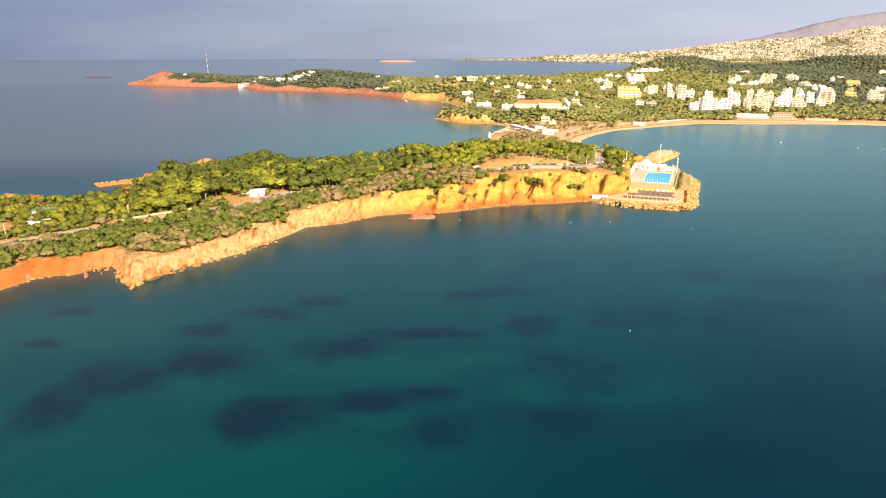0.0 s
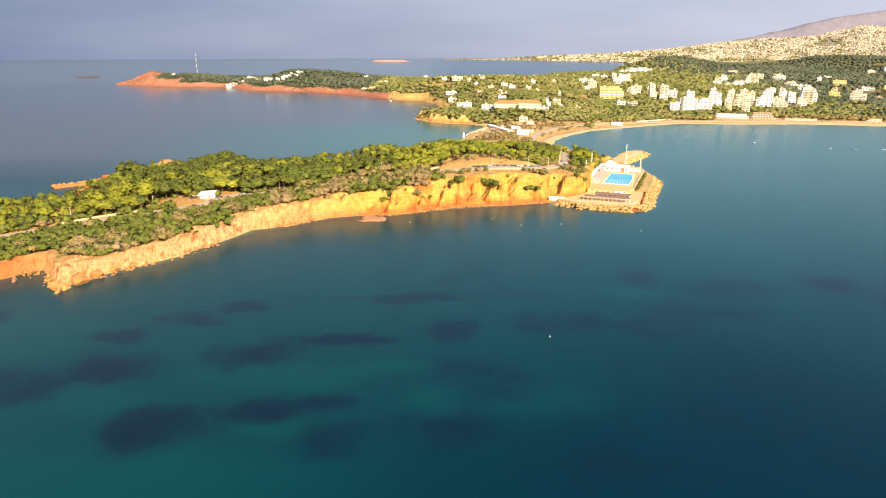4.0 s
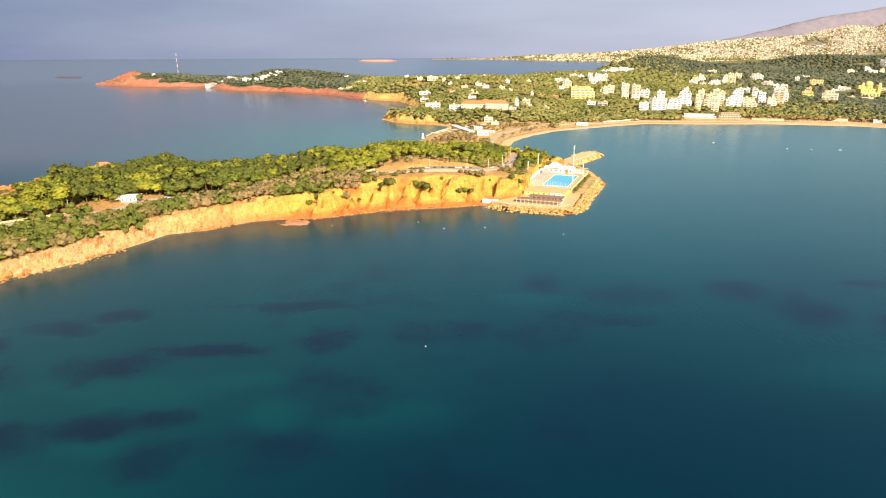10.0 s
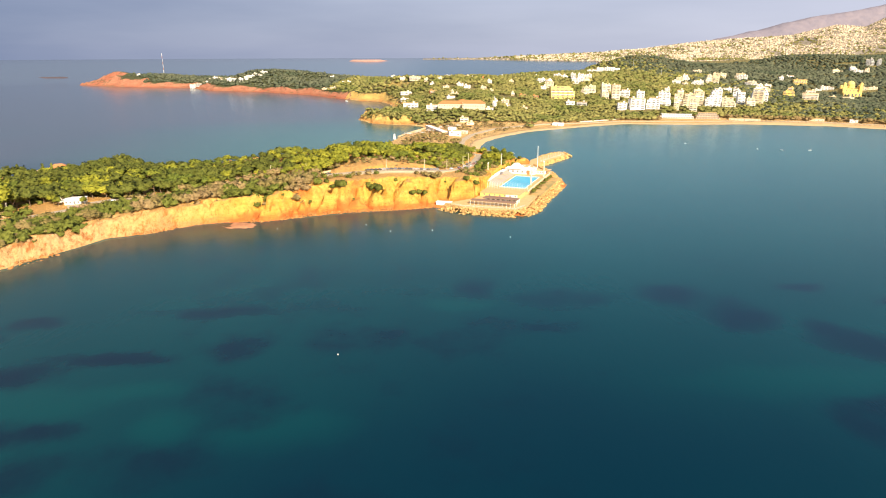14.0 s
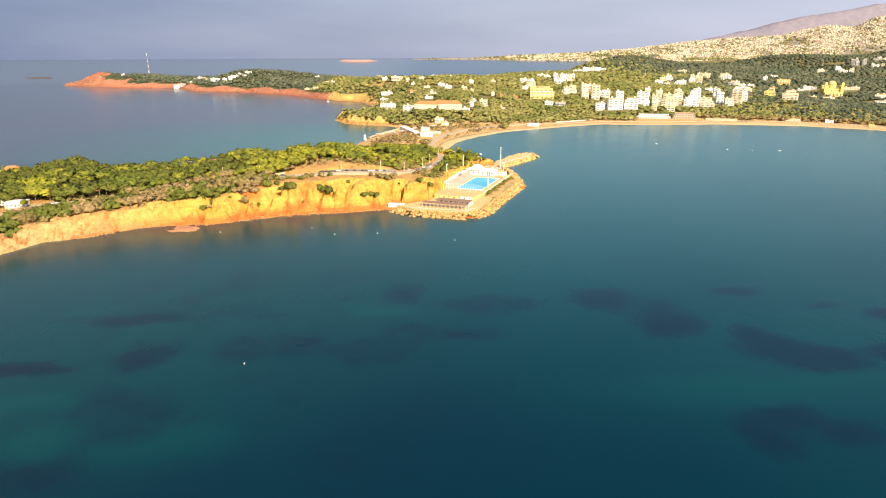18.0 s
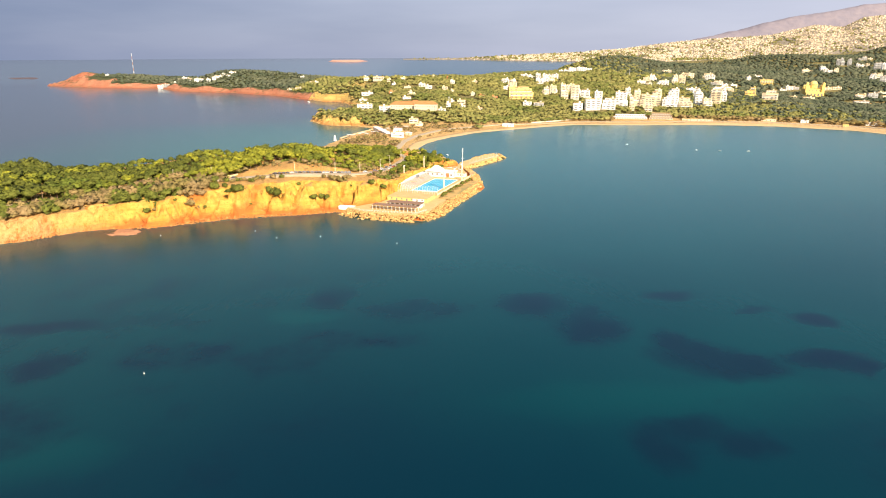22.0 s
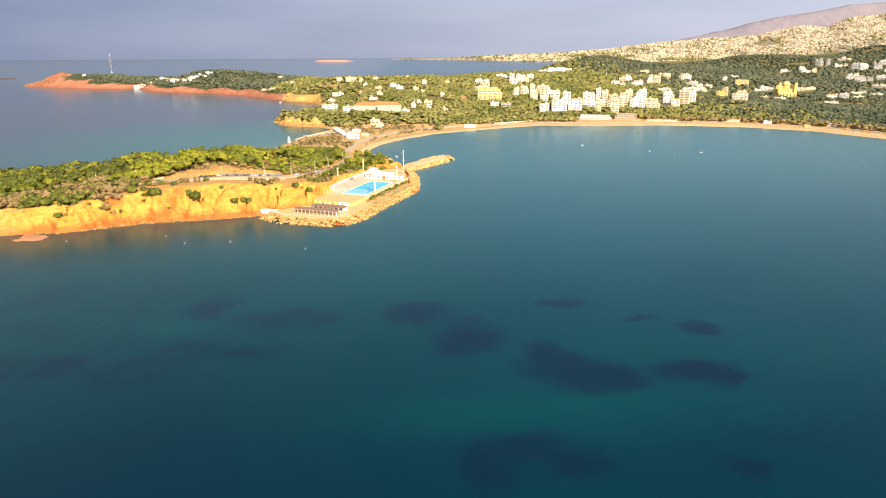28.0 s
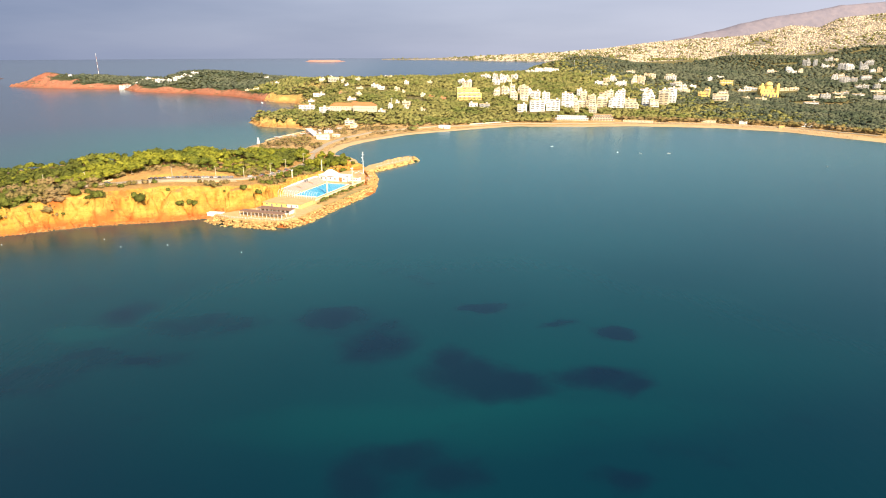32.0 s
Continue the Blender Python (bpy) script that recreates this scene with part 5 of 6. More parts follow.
def hull_bm(length, beam, deep):
    bm = bmesh.new()
    rows = []
    for t in (0.0, 0.25, 0.55, 0.8, 1.0):
        w = beam / 2 * (0.82 if t == 0 else 1 - max(0, (t - 0.4) / 0.6) ** 2)
        y = -length / 2 + length * t
        lift = 0.25 * deep * t * t
        rows.append([bm.verts.new(p) for p in ((-w, y, deep + lift), (-0.6 * w, y, 0.12 + lift), (0, y, lift), (0.6 * w, y, 0.12 + lift), (w, y, deep + lift), (0.8 * w, y, deep + lift - 0.12), (-0.8 * w, y, deep + lift - 0.12))])
    for a, b in zip(rows, rows[1:]):
        for k in range(7):
            bm.faces.new((a[k], a[(k + 1) % 7], b[(k + 1) % 7], b[k]))
    bm.faces.new(rows[0])
    bmesh.ops.remove_doubles(bm, verts=bm.verts, dist=0.01)
    bmesh.ops.recalc_face_normals(bm, faces=bm.faces)
    return bm


def boat(name, x, y, z, length, turn, label, mast=0.0, cabin=True, group=""):
    b = tagged(empty(name, x, y, z, turn), label, "boat", group)
    part("hull", hull_bm(length, length * 0.34, length * 0.13), M["boat_hull"], b)
    if cabin:
        part("cabin", box_bm(length * 0.2, length * 0.3, length * 0.11, 0, -0.02 * length, length * 0.1, 0.05), M["white"], b)
        part("windscreen", box_bm(length * 0.18, 0.06, length * 0.06, 0, length * 0.135, length * 0.14), M["glass"], b)
    if mast:
        part("mast", cyl_bm(0.07, 0.05, mast, 0, 0.05 * length, 0.1, 6), M["white"], b)
        part("boom", box_bm(0.08, length * 0.42, 0.08, 0, -0.17 * length, 1.5), M["white"], b)
    return b


for k in range(9):
    x, y = 58 + prng.random() * 14, 566 + prng.random() * 36
    boat("dinghy", x, y, 3.02, 3.6 + prng.random() * 1.4, prng.random() * 360, "small white dinghy laid up on the quay", cabin=False, group="dinghies on the quay")
for k in range(8):
    lx, ly = -6 + prng.random() * 22, 46 + prng.random() * 22
    t = qthing("sun_tent", lx, ly, 3.0, "faded canvas awning on thin posts", "awning", "awnings on the quay", prng.random() * 90)
    w = 2.4 + 1.6 * prng.random()
    part("canvas", box_bm(w, w * 0.8, 0.12, 0, 0, 2.2), M["canvas"], t)
    for sx in (-1, 1):
        for sy in (-1, 1):
            part("post", box_bm(0.09, 0.09, 2.2, sx * w * 0.45, sy * w * 0.35), M["metal"], t)
for k in range(10):
    fx = k / 9
    o = tagged(empty("pier_lamp", 83 + 31 * fx, 631 + 48 * fx, 2.2), "thin lamp post on the breakwater", "lamp post", "lamps of the breakwater")
    part("pole", cyl_bm(0.09, 0.06, 3.2, seg=6), M["white"], o)
    part("lamp", box_bm(0.35, 0.35, 0.3, 0, 0, 3.2, 0.05), M["white"], o)

bank = qthing("earth_bank", 21.5, -2, 3.0, "ochre earth strip with weeds between deck and boulders", "earth bank")
M["earth"] = surf("ochre_earth", (0.52, 0.30, 0.10), (0.68, 0.42, 0.17), 0.4, 0.95, 0.5, 0.1, third=(0.30, 0.26, 0.10), big=0.2)
part("soil", box_bm(9.0, 74, 0.35, 0, 0, 0.02, 0.15), M["earth"], bank)

hrng = np.random.default_rng(21)
# thicket on the bank behind the club
for k in range(120):
    x, y = 24 + 38 * hrng.random(), 560 + 96 * hrng.random()
    spot = np.array([x]), np.array([y])
    if reach(*spot, QUAY_TOP)[0] < -1.5 and reach(*spot, COAST)[0] > 3 and reach(*spot, SLIP_TOP)[0] < -1 and away(*spot, ROAD)[0] > 6:
        plant("round" if k % 3 else "pine", x, y, ground_at(height_near, x, y) - 1.2, 0.5 + 0.3 * hrng.random(), hrng.random() * 360, k)

# hedge on the quay's bank
for k in range(26):
    m = q(17.3 + hrng.random() * 1.6, -38 + 2.9 * k + hrng.random() * 1.5)
    plant("scrub" if k % 4 == 0 else "round", m.translation.x, m.translation.y, 2.7, (0.55 if k % 4 == 0 else 0.34) + 0.16 * hrng.random(), hrng.random() * 360, k)


tagged(prism("pavement_slip", SLIP_TOP, -2.0, 1.8, M["concrete"]), "pale concrete boat slip behind the club", "boat slip", kind="structure")
for x, y in ((34, 690), (39, 684), (44, 690), (46, 680), (51, 673), (54, 668), (38, 697)):
    boat("dinghy", x, y, 1.82, 4.0, x * 37, "small white dinghy laid up on the boat slip", cabin=False, group="dinghies on the slip")
for k in range(22):
    f = k / 21
    x, y = -60 + 66 * f + prng.uniform(-9, 9), 862 + 92 * f + prng.uniform(-8, 8)
    a = tagged(empty("beach_awning", x, y, float(height_far(np.array([x]), np.array([y]))[0]), prng.random() * 90), "small canvas beach awning on thin posts", "awning", "awnings on the isthmus")
    w = prng.uniform(3.5, 7.0)
    part("canvas", box_bm(w, w * 0.7, 0.15, 0, 0, 2.6), M[prng.choice(("white", "white", "canvas"))], a)
    for sx in (-1, 1):
        for sy in (-1, 1):
            part("post", box_bm(0.12, 0.12, 2.6, sx * w * 0.45, sy * w * 0.3), M["metal"], a)

# ---- boulders ----
def boulder_mesh(r, seed, mat):
    g = np.random.default_rng(seed)
    bm = bmesh.new()
    bmesh.ops.create_icosphere(bm, subdivisions=1, radius=r)
    cut = [(Vector(g.normal(size=3)).normalized(), 0.55 + 0.3 * g.random()) for _ in range(5)]
    for v in bm.verts:
        v.co *= 0.72 + 0.5 * g.random()
        for nrm, far in cut:                # broken faces
            over = v.co.dot(nrm) - far * r
            if over > 0:
                v.co -= nrm * over
        v.co.z *= 0.72
        v.co.x *= 1.2
    me = bpy.data.meshes.new("boulder")
    bm.to_mesh(me)
    bm.free()
    me.materials.append(mat)
    return me


BOULDERS = [boulder_mesh(1.0, 30 + k, M["rock"]) for k in range(6)]
SHORE_BOULDERS = [boulder_mesh(1.0, 30 + k, M["shore_rock"]) for k in range(6)]


def revetment(name, label, line, wide, z0, z1, count, size, seed, joined=0, kinds=None):
    """A bank of loose boulders: the line is its upper edge, wide its reach to the right-hand side of the line, down to the water."""
    g = np.random.default_rng(seed)
    root = tagged(empty(name, line[0][0], line[0][1], 0), label, "boulder bank")
    seg = [math.hypot(b[0] - a[0], b[1] - a[1]) for a, b in zip(line, line[1:])]
    vs, fs, base = [], [], 0
    kinds = kinds or BOULDERS
    tv = [np.array([v.co for v in me.vertices]) for me in kinds]
    tf = [np.array([p.vertices for p in me.polygons]) for me in kinds]
    for k in range(count + joined):
        s = g.random() * sum(seg)
        i = 0
        while s > seg[i]:
            s -= seg[i]
            i += 1
        (ax, ay), (bx, by) = line[i], line[i + 1]
        dx, dy = (bx - ax) / seg[i], (by - ay) / seg[i]
        t = g.random()
        x, y = ax + dx * s + dy * wide * t, ay + dy * s - dx * wide * t
        z = z1 + (z0 - z1) * t + 0.3 * g.random()
        r = size * (0.55 + 0.8 * g.random())
        m = pose(x - line[0][0], y - line[0][1], z, g.random() * 40, g.random() * 40, g.random() * 360)
        if k < count:
            o = child(new("boulder", kinds[k % 6]), root)
            o.matrix_basis = m @ Matrix.Diagonal((r, r, r, 1))
        else:
            mm = np.array(m)
            v = tv[k % 6] * r @ mm[:3, :3].T + mm[:3, 3]
            vs.append(v)
            fs.append(tf[k % 6] + base)
            base += len(v)
    if vs:
        tagged(child(mesh_ob("rubble", np.concatenate(vs), np.concatenate(fs), kinds[0].materials[0]), root), kind="stuff")
    return root


revetment("quay_boulders", "bank of cream and ochre boulders round the quay", [(-13, 440), (-2, 428.5), (16, 423), (35, 418), (45, 429), (58, 466), (77, 514), (80, 540), (79, 580), (73, 609)], 8.5, -0.3, 2.6, 290, 0.95, 41, 1400)
revetment("pier_boulders", "bank of pale boulders along the breakwater", [(76, 612), (84, 623), (105, 655), (119, 675), (117, 692), (107, 690), (90, 668)], 5.0, -0.3, 2.0, 150, 1.25, 42, 160)
revetment("harbour_boulders", "pale boulders on the inner harbour edge", [(60, 655), (40, 685), (30, 703)], 4.5, -0.3, 1.6, 50, 1.2, 43)

# ---- road, cars, poles and houses on the headland ----
def strip(name, line, wide, fn, lift, mat, step=4.0, edge=0.0):
    pts = []
    for (ax, ay), (bx, by) in zip(line, line[1:]):
        n = max(1, int(math.hypot(bx - ax, by - ay) / step))
        pts += [(ax + (bx - ax) * k / n, ay + (by - ay) * k / n) for k in range(n)]
    pts.append(line[-1])
    p = np.array(pts)
    for _ in range(6):
        p[1:-1] = 0.25 * p[:-2] + 0.5 * p[1:-1] + 0.25 * p[2:]
    d = np.gradient(p, axis=0)
    d /= np.linalg.norm(d, axis=1)[:, None]
    side = np.stack([d[:, 1], -d[:, 0]], -1)
    rows = [p + side * s * wide / 2 for s in (-1, -0.33, 0.33, 1)]
    zc = np.max([fn(r[:, 0], r[:, 1]) for r in rows], axis=0) + lift
    for _ in range(3):
        zc[1:-1] = 0.25 * zc[:-2] + 0.5 * zc[1:-1] + 0.25 * zc[2:]
    n = len(p)
    allrows = [np.c_[rows[0], zc - 1.5]] + [np.c_[r, zc] for r in rows] + [np.c_[rows[3], zc - 1.5]]
    v = np.concatenate(allrows)
    f = [(r * n + k, r * n + k + 1, (r + 1) * n + k + 1, (r + 1) * n + k) for r in range(5) for k in range(n - 1)]
    return mesh_ob(name, v, f, mat), np.c_[p, zc], side


def both(x, y):
    return np.where(np.asarray(y) < 714, height_near(x, y), height_far(x, y))


road, road_line, road_side = strip("road_headland", ROAD, 7.0, both, 0.22, M["asphalt"])
tagged(road, "worn grey-brown coast road along the cliff top", "road", kind="structure")
verge, _, _ = strip("road_verge", [(-150, 465), (-105, 479.5), (-74, 481), (-36, 486.5), (-14, 497)], 7.5, both, 0.10, M["dirt"])
tagged(verge, "pale dusty verge beside the coast road", "verge", kind="structure")
layby, _, _ = strip("pavement_layby", [(-262, 402), (-244, 414), (-226, 430)], 10.0, both, 0.10, M["asphalt"])
tagged(layby, "dusty asphalt forecourt beside the road", "forecourt", kind="structure")
for k, line in enumerate(([(-328, 347), (-304, 367), (-281, 385)], [(-212, 444), (-196, 455)], [(-146, 480), (-124, 489), (-104, 494.5)])):
    w, _, _ = strip("stone_wall", line, 0.7, both, 1.1, M["dirt"], 3.0)
    tagged(w, "low pale stone wall beside the coast road", "wall", "stone walls by the road")

M["car_white"] = surf("white_car_paint", (0.68, 0.68, 0.67), (0.78, 0.78, 0.77), 1.0, 0.25, 0.0, spec=0.5)
M["car_dark"] = surf("dark_car_paint", (0.03, 0.03, 0.035), (0.06, 0.06, 0.07), 1.0, 0.25, 0.0, spec=0.5)
M["car_silver"] = surf("silver_car_paint", (0.36, 0.36, 0.37), (0.45, 0.45, 0.46), 1.0, 0.3, 0.0, metal=0.5, spec=0.5)
M["car_red"] = surf("red_car_paint", (0.34, 0.04, 0.03), (0.42, 0.06, 0.04), 1.0, 0.25, 0.0, spec=0.5)


def profile_bm(side, half, bevel=0.06):
    """A side view drawn out across the car's width."""
    bm = bmesh.new()
    a = [bm.verts.new((-half, y, z)) for y, z in side]
    b = [bm.verts.new((half, y, z)) for y, z in side]
    bm.faces.new(a)
    bm.faces.new(b[::-1])
    for k in range(len(side)):
        j = (k + 1) % len(side)
        bm.faces.new((a[k], b[k], b[j], a[j]))
    bmesh.ops.recalc_face_normals(bm, faces=bm.faces)
    bmesh.ops.bevel(bm, geom=[e for e in bm.edges], offset=bevel, segments=1, affect="EDGES")
    return bm


def car(paint, label):
    c = tagged(empty("car", 0, 0, 0), label, "car", "cars parked along the coast road")
    part("body", profile_bm([(-2.1, 0.3), (-2.1, 0.78), (-1.9, 0.88), (0.95, 0.9), (2.0, 0.75), (2.1, 0.55), (2.1, 0.3)], 0.87), M[paint], c)
    part("cabin", profile_bm([(-1.75, 0.86), (-1.2, 1.42), (0.25, 1.44), (1.0, 0.88)], 0.74), M["glass"], c, "dark glazed cabin")
    part("roof", box_bm(1.3, 1.35, 0.06, 0, -0.48, 1.42, 0.02), M[paint], c)
    for sx in (-1, 1):
        for y in (-1.3, 1.3):
            bm = bmesh.new()
            bmesh.ops.create_cone(bm, cap_ends=True, segments=12, radius1=0.32, radius2=0.32, depth=0.22, matrix=pose(sx * 0.8, y, 0.32, 0, 90, 0))
            wheel = part("wheel", bm, M["rubber"], c)
            rim = bmesh.new()
            bmesh.ops.create_cone(rim, cap_ends=True, segments=10, radius1=0.2, radius2=0.2, depth=0.04, matrix=pose(sx * 0.925, y, 0.32, 0, 90, 0))
            part("rim", rim, M["metal"], wheel, "silver wheel rim")
        part("headlight", box_bm(0.3, 0.06, 0.14, sx * 0.6, 2.08, 0.6), M["white"], c)
        part("tail_light", box_bm(0.25, 0.06, 0.16, sx * 0.65, -2.1, 0.66), M["car_red"], c)
    return c


CARS = [car("car_white", "white hatchback parked nose to the cliff road"), car("car_dark", "dark blue-black saloon parked by the road"), car("car_silver", "silver saloon parked by the road"), car("car_red", "red hatchback parked by the road")]
crg = random.Random(3)
used_first = set()


def park(model, x, y, z, turn):
    m = pose(x, y, z, 0, 0, turn)
    if model not in used_first:
        used_first.add(model)
        CARS[model].matrix_basis = m
    else:
        copy_thing(CARS[model], m)


along = np.r_[0, np.cumsum(np.hypot(*np.diff(road_line[:, :2], axis=0).T))]
first = int(np.argmin(np.abs(road_line[:, 0] + 76) + 3 * np.abs(road_line[:, 1] - 486)))
s0 = along[first]


def on_road(s, off):
    x, y, z = (float(np.interp(s, along, road_line[:, n])) for n in range(3))
    x2, y2 = (float(np.interp(s + 1, along, road_line[:, n])) for n in range(2))
    h = math.atan2(y2 - y, x2 - x)
    return x + off * math.sin(h), y - off * math.cos(h), z, math.degrees(h)


for k in range(20):
    x, y, z, h = on_road(s0 + 3.1 * k, -4.6)
    park(crg.choice((0, 1, 1, 2, 1, 2)), x, y, z - 0.02, h + 62 + crg.uniform(-5, 5))
for k in range(10):
    x, y, z, h = on_road(s0 + 76 + 7.0 * k, 2.3 if k % 2 else -2.3)
    park(crg.choice((0, 1, 2, 3, 0)), x, y, z, h - 90)
for s, off, c in ((-205, -1.8, 3), (-30, -1.7, 1), (-120, 1.8, 0), (-182, -4.8, 0)):
    x, y, z, h = on_road(s0 + s, off)
    park(c, x, y, z, h - 90)


def lamp_post(x, y, high, turn, label="cream roadside lamp post with a short arm"):
    z = ground_at(both, x, y)
    p = tagged(empty("street_lamp", x, y, z - 0.1, turn), label, "street lamp", "lamps along the coast road")
    part("pole", cyl_bm(0.22, 0.13, high, seg=8), M["cream"], p)
    part("arm", box_bm(1.8, 0.12, 0.12, 0.8, 0, high - 0.1), M["cream"], p)
    part("lamp", box_bm(0.8, 0.34, 0.18, 1.9, 0, high - 0.12, 0.04), M["metal"], p)
    return p


for x, y, hi, tr in ((-372, 309, 9.5, -40), (-325, 353, 9, -40), (-287, 381, 9, -40), (-217, 441, 8.5, -40), (-149, 484, 9, -60), (-123, 492, 9, -80), (-30, 501, 9, -80), (2, 540, 9, -10), (8, 572, 9, 170), (16, 612, 9, 0), (-12, 512, 8.5, -60), (-60, 494, 8, -80)):
    lamp_post(x, y, hi, tr)


def house(name, x, y, w, d, h, turn, wall, roof, label, lift=None, openings=4, flat=True):
    z = (ground_at(both, x, y) if lift is None else lift) - 0.4
    b = tagged(empty(name, x, y, z, turn), label, "house")
    part("wall", box_bm(w, d, h + 0.4), M[wall], b)
    if flat:
        part("roof", box_bm(w + 0.6, d + 0.6, 0.3, 0, 0, h + 0.4), M[roof], b)
    else:
        bm = bmesh.new()
        hw, hd, r = w / 2 + 0.5, d / 2 + 0.5, max(0.1, (w - d) / 2)
        lo = [bm.verts.new(p) for p in ((-hw, -hd, 0), (hw, -hd, 0), (hw, hd, 0), (-hw, hd, 0))]
        hi = [bm.verts.new(p) for p in ((-r, 0, d * 0.38), (r, 0, d * 0.38))]
        for f in ((lo[0], lo[1], hi[1], hi[0]), (lo[1], lo[2], hi[1]), (lo[2], lo[3], hi[0], hi[1]), (lo[3], lo[0], hi[0]), lo[::-1]):
            bm.faces.new(f)
        o = part("roof", bm, M[roof], b, "red tiled hip roof" if roof == "tile" else "")
        o.location = (0, 0, h + 0.4)
    for k in range(openings):
        is_door = k == openings // 2
        ox = -w / 2 + w * (k + 0.5) / openings
        o = part("door" if is_door else "window", box_bm(1.2, 0.14, 2.0 if is_door else 1.2, ox, -d / 2 - 0.02, 0.5 if is_door else 1.2), M["glass"], b)
        if is_door:
            part("handle", box_bm(0.05, 0.1, 0.22, ox + 0.45, -d / 2 - 0.12, 1.4), M["metal"], o, "metal door handle")
        else:
            part("sill", box_bm(1.4, 0.25, 0.08, ox, -d / 2 - 0.1, 1.1), M["white"], o)
    return b


M["green_roof"] = surf("faded_green_roof", (0.16, 0.24, 0.10), (0.26, 0.34, 0.16), 0.6, 0.85, 0.2, 0.03)
house("white_house", -262, 413, 12, 8, 3.3, 14, "white", "white", "low white house with a flat roof among pines", openings=5)
for x, y, g, k in ((-270, 406, 0.75, 1), (-253.5, 407, 0.55, 3), (-276, 411, 0.8, 2)):
    plant("pine", x, y, ground_at(height_near, x, y), g, x * 31, k)
house("white_annex", -272, 419, 8, 6, 3.4, 14, "white", "green_roof", "small white annex with a green roof under pines", openings=2)
house("green_roofed_hall", -398, 374, 24, 10, 3.6, 10, "white", "green_roof", "long low hall with a faded green roof", openings=6)
house("road_kiosk", -372, 338, 12, 6, 3.0, 32, "white", "white", "white roadside kiosk with a flat roof", openings=3)
house("shore_house", -368, 532, 13, 8, 4.0, 20, "white", "concrete", "white house among cypresses by the jetty", openings=4)
house("red_roofed_house", -350, 545, 14, 8, 4.5, 20, "cream", "tile", "cream house with a red roof behind pines", openings=4, flat=False)
house("hilltop_hut", -110, 546, 7, 5, 3.0, 20, "white", "white", "small pale hut on the ridge among pines", openings=2)
for x, y, g in ((-385, 528, 1.0), (-379, 534, 1.15), (-372, 524, 0.9), (-360, 538, 1.1), (-346, 528, 1.0)):
    plant("cone", x, y, ground_at(height_near, x, y), g, 0, int(x) % 5)

# bushes that cling to the cliff face
def on_cliff(x, z):
    """Where the slope over the southern shore first reaches a height."""
    ys = np.arange(425.0, 490.0, 0.5)
    zs = height_near(np.full(ys.shape, x), ys)
    k = int(np.argmax(zs >= z)) if (zs >= z).any() else int(np.argmax(zs))
    return float(ys[k]), float(zs[k])


for x, zc, g, p in ((-92.5, 16.0, 1.2, 0), (-88.0, 16.6, 1.45, 2), (-84.5, 16.0, 1.1, 3), (-69.5, 12.5, 1.2, 4), (-65.5, 11.5, 1.6, 1), (-61.5, 10.5, 1.3, 3), (-37.0, 8.8, 1.0, 2), (-33.0, 8.2, 1.2, 0), (-28.5, 7.6, 1.0, 1),
                    (-104, 16.5, 1.3, 3), (-99, 17.0, 1.0, 1), (2, 12.0, 1.0, 2), (10, 11.0, 1.1, 1), (-117, 8.0, 0.6, 0), (-126, 7.0, 0.5, 2), (-108, 5.5, 0.5, 4), (-78, 7.0, 0.45, 1), (-50, 14.5, 0.6, 3), (-14, 12.0, 0.6, 0)):
    y, z = on_cliff(x, zc)
    o = plant("round", x, y, z - 2.6 * g, 0.8 * g, x * 40, p)
    bpy.data.objects.remove(next(c for c in o.children if c.name.startswith("trunk")))
    tagged(o, "dark evergreen bush clinging to the cliff", "bush", "bushes on the cliff")
patch_rng = random.Random(31)
for k in range(34):
    x, y = patch_rng.uniform(-112, -18), patch_rng.uniform(498, 540)
    if reach(np.array([x]), np.array([y]), SAND_PATCH)[0] > -6 and away(np.array([x]), np.array([y]), ROAD)[0] > 9:
        plant("scrub", x, y, ground_at(height_near, x, y) - 0.2, patch_rng.uniform(0.35, 0.9), x * 57, k % 5)
for x, y, g in ((-100, 502, 1.3), (-76, 511, 1.2), (-66, 513, 1.0), (-47, 508, 1.3), (-32, 512, 1.1), (-88, 520, 1.0), (-58, 520, 1.1)):
    plant("scrub", x, y, ground_at(height_near, x, y), g, x * 31, int(-x) % 5)

for x, y, g in ((46, 622, 0.9), (52, 630, 0.85), (44, 640, 0.9), (36, 650, 0.95), (54, 642, 0.75), (40, 664, 0.85), (30, 672, 0.9), (38, 632, 0.9), (48, 652, 0.8), (30, 690, 0.7), (20, 700, 0.7), (31, 590, 0.7), (37, 584, 0.6), (34, 601, 0.7), (43, 609, 0.65), (50, 618, 0.6), (27, 562, 0.7), (23, 540, 0.6), (60, 640, 0.55)):
    plant("pine", x, y, ground_at(height_near, x, y), g, x * 31, int(x) % 5)
house("boat_shed", 49, 656, 10, 6, 2.8, -25, "cream", "tile", "cream boat shed with an orange roof by the breakwater", openings=3)

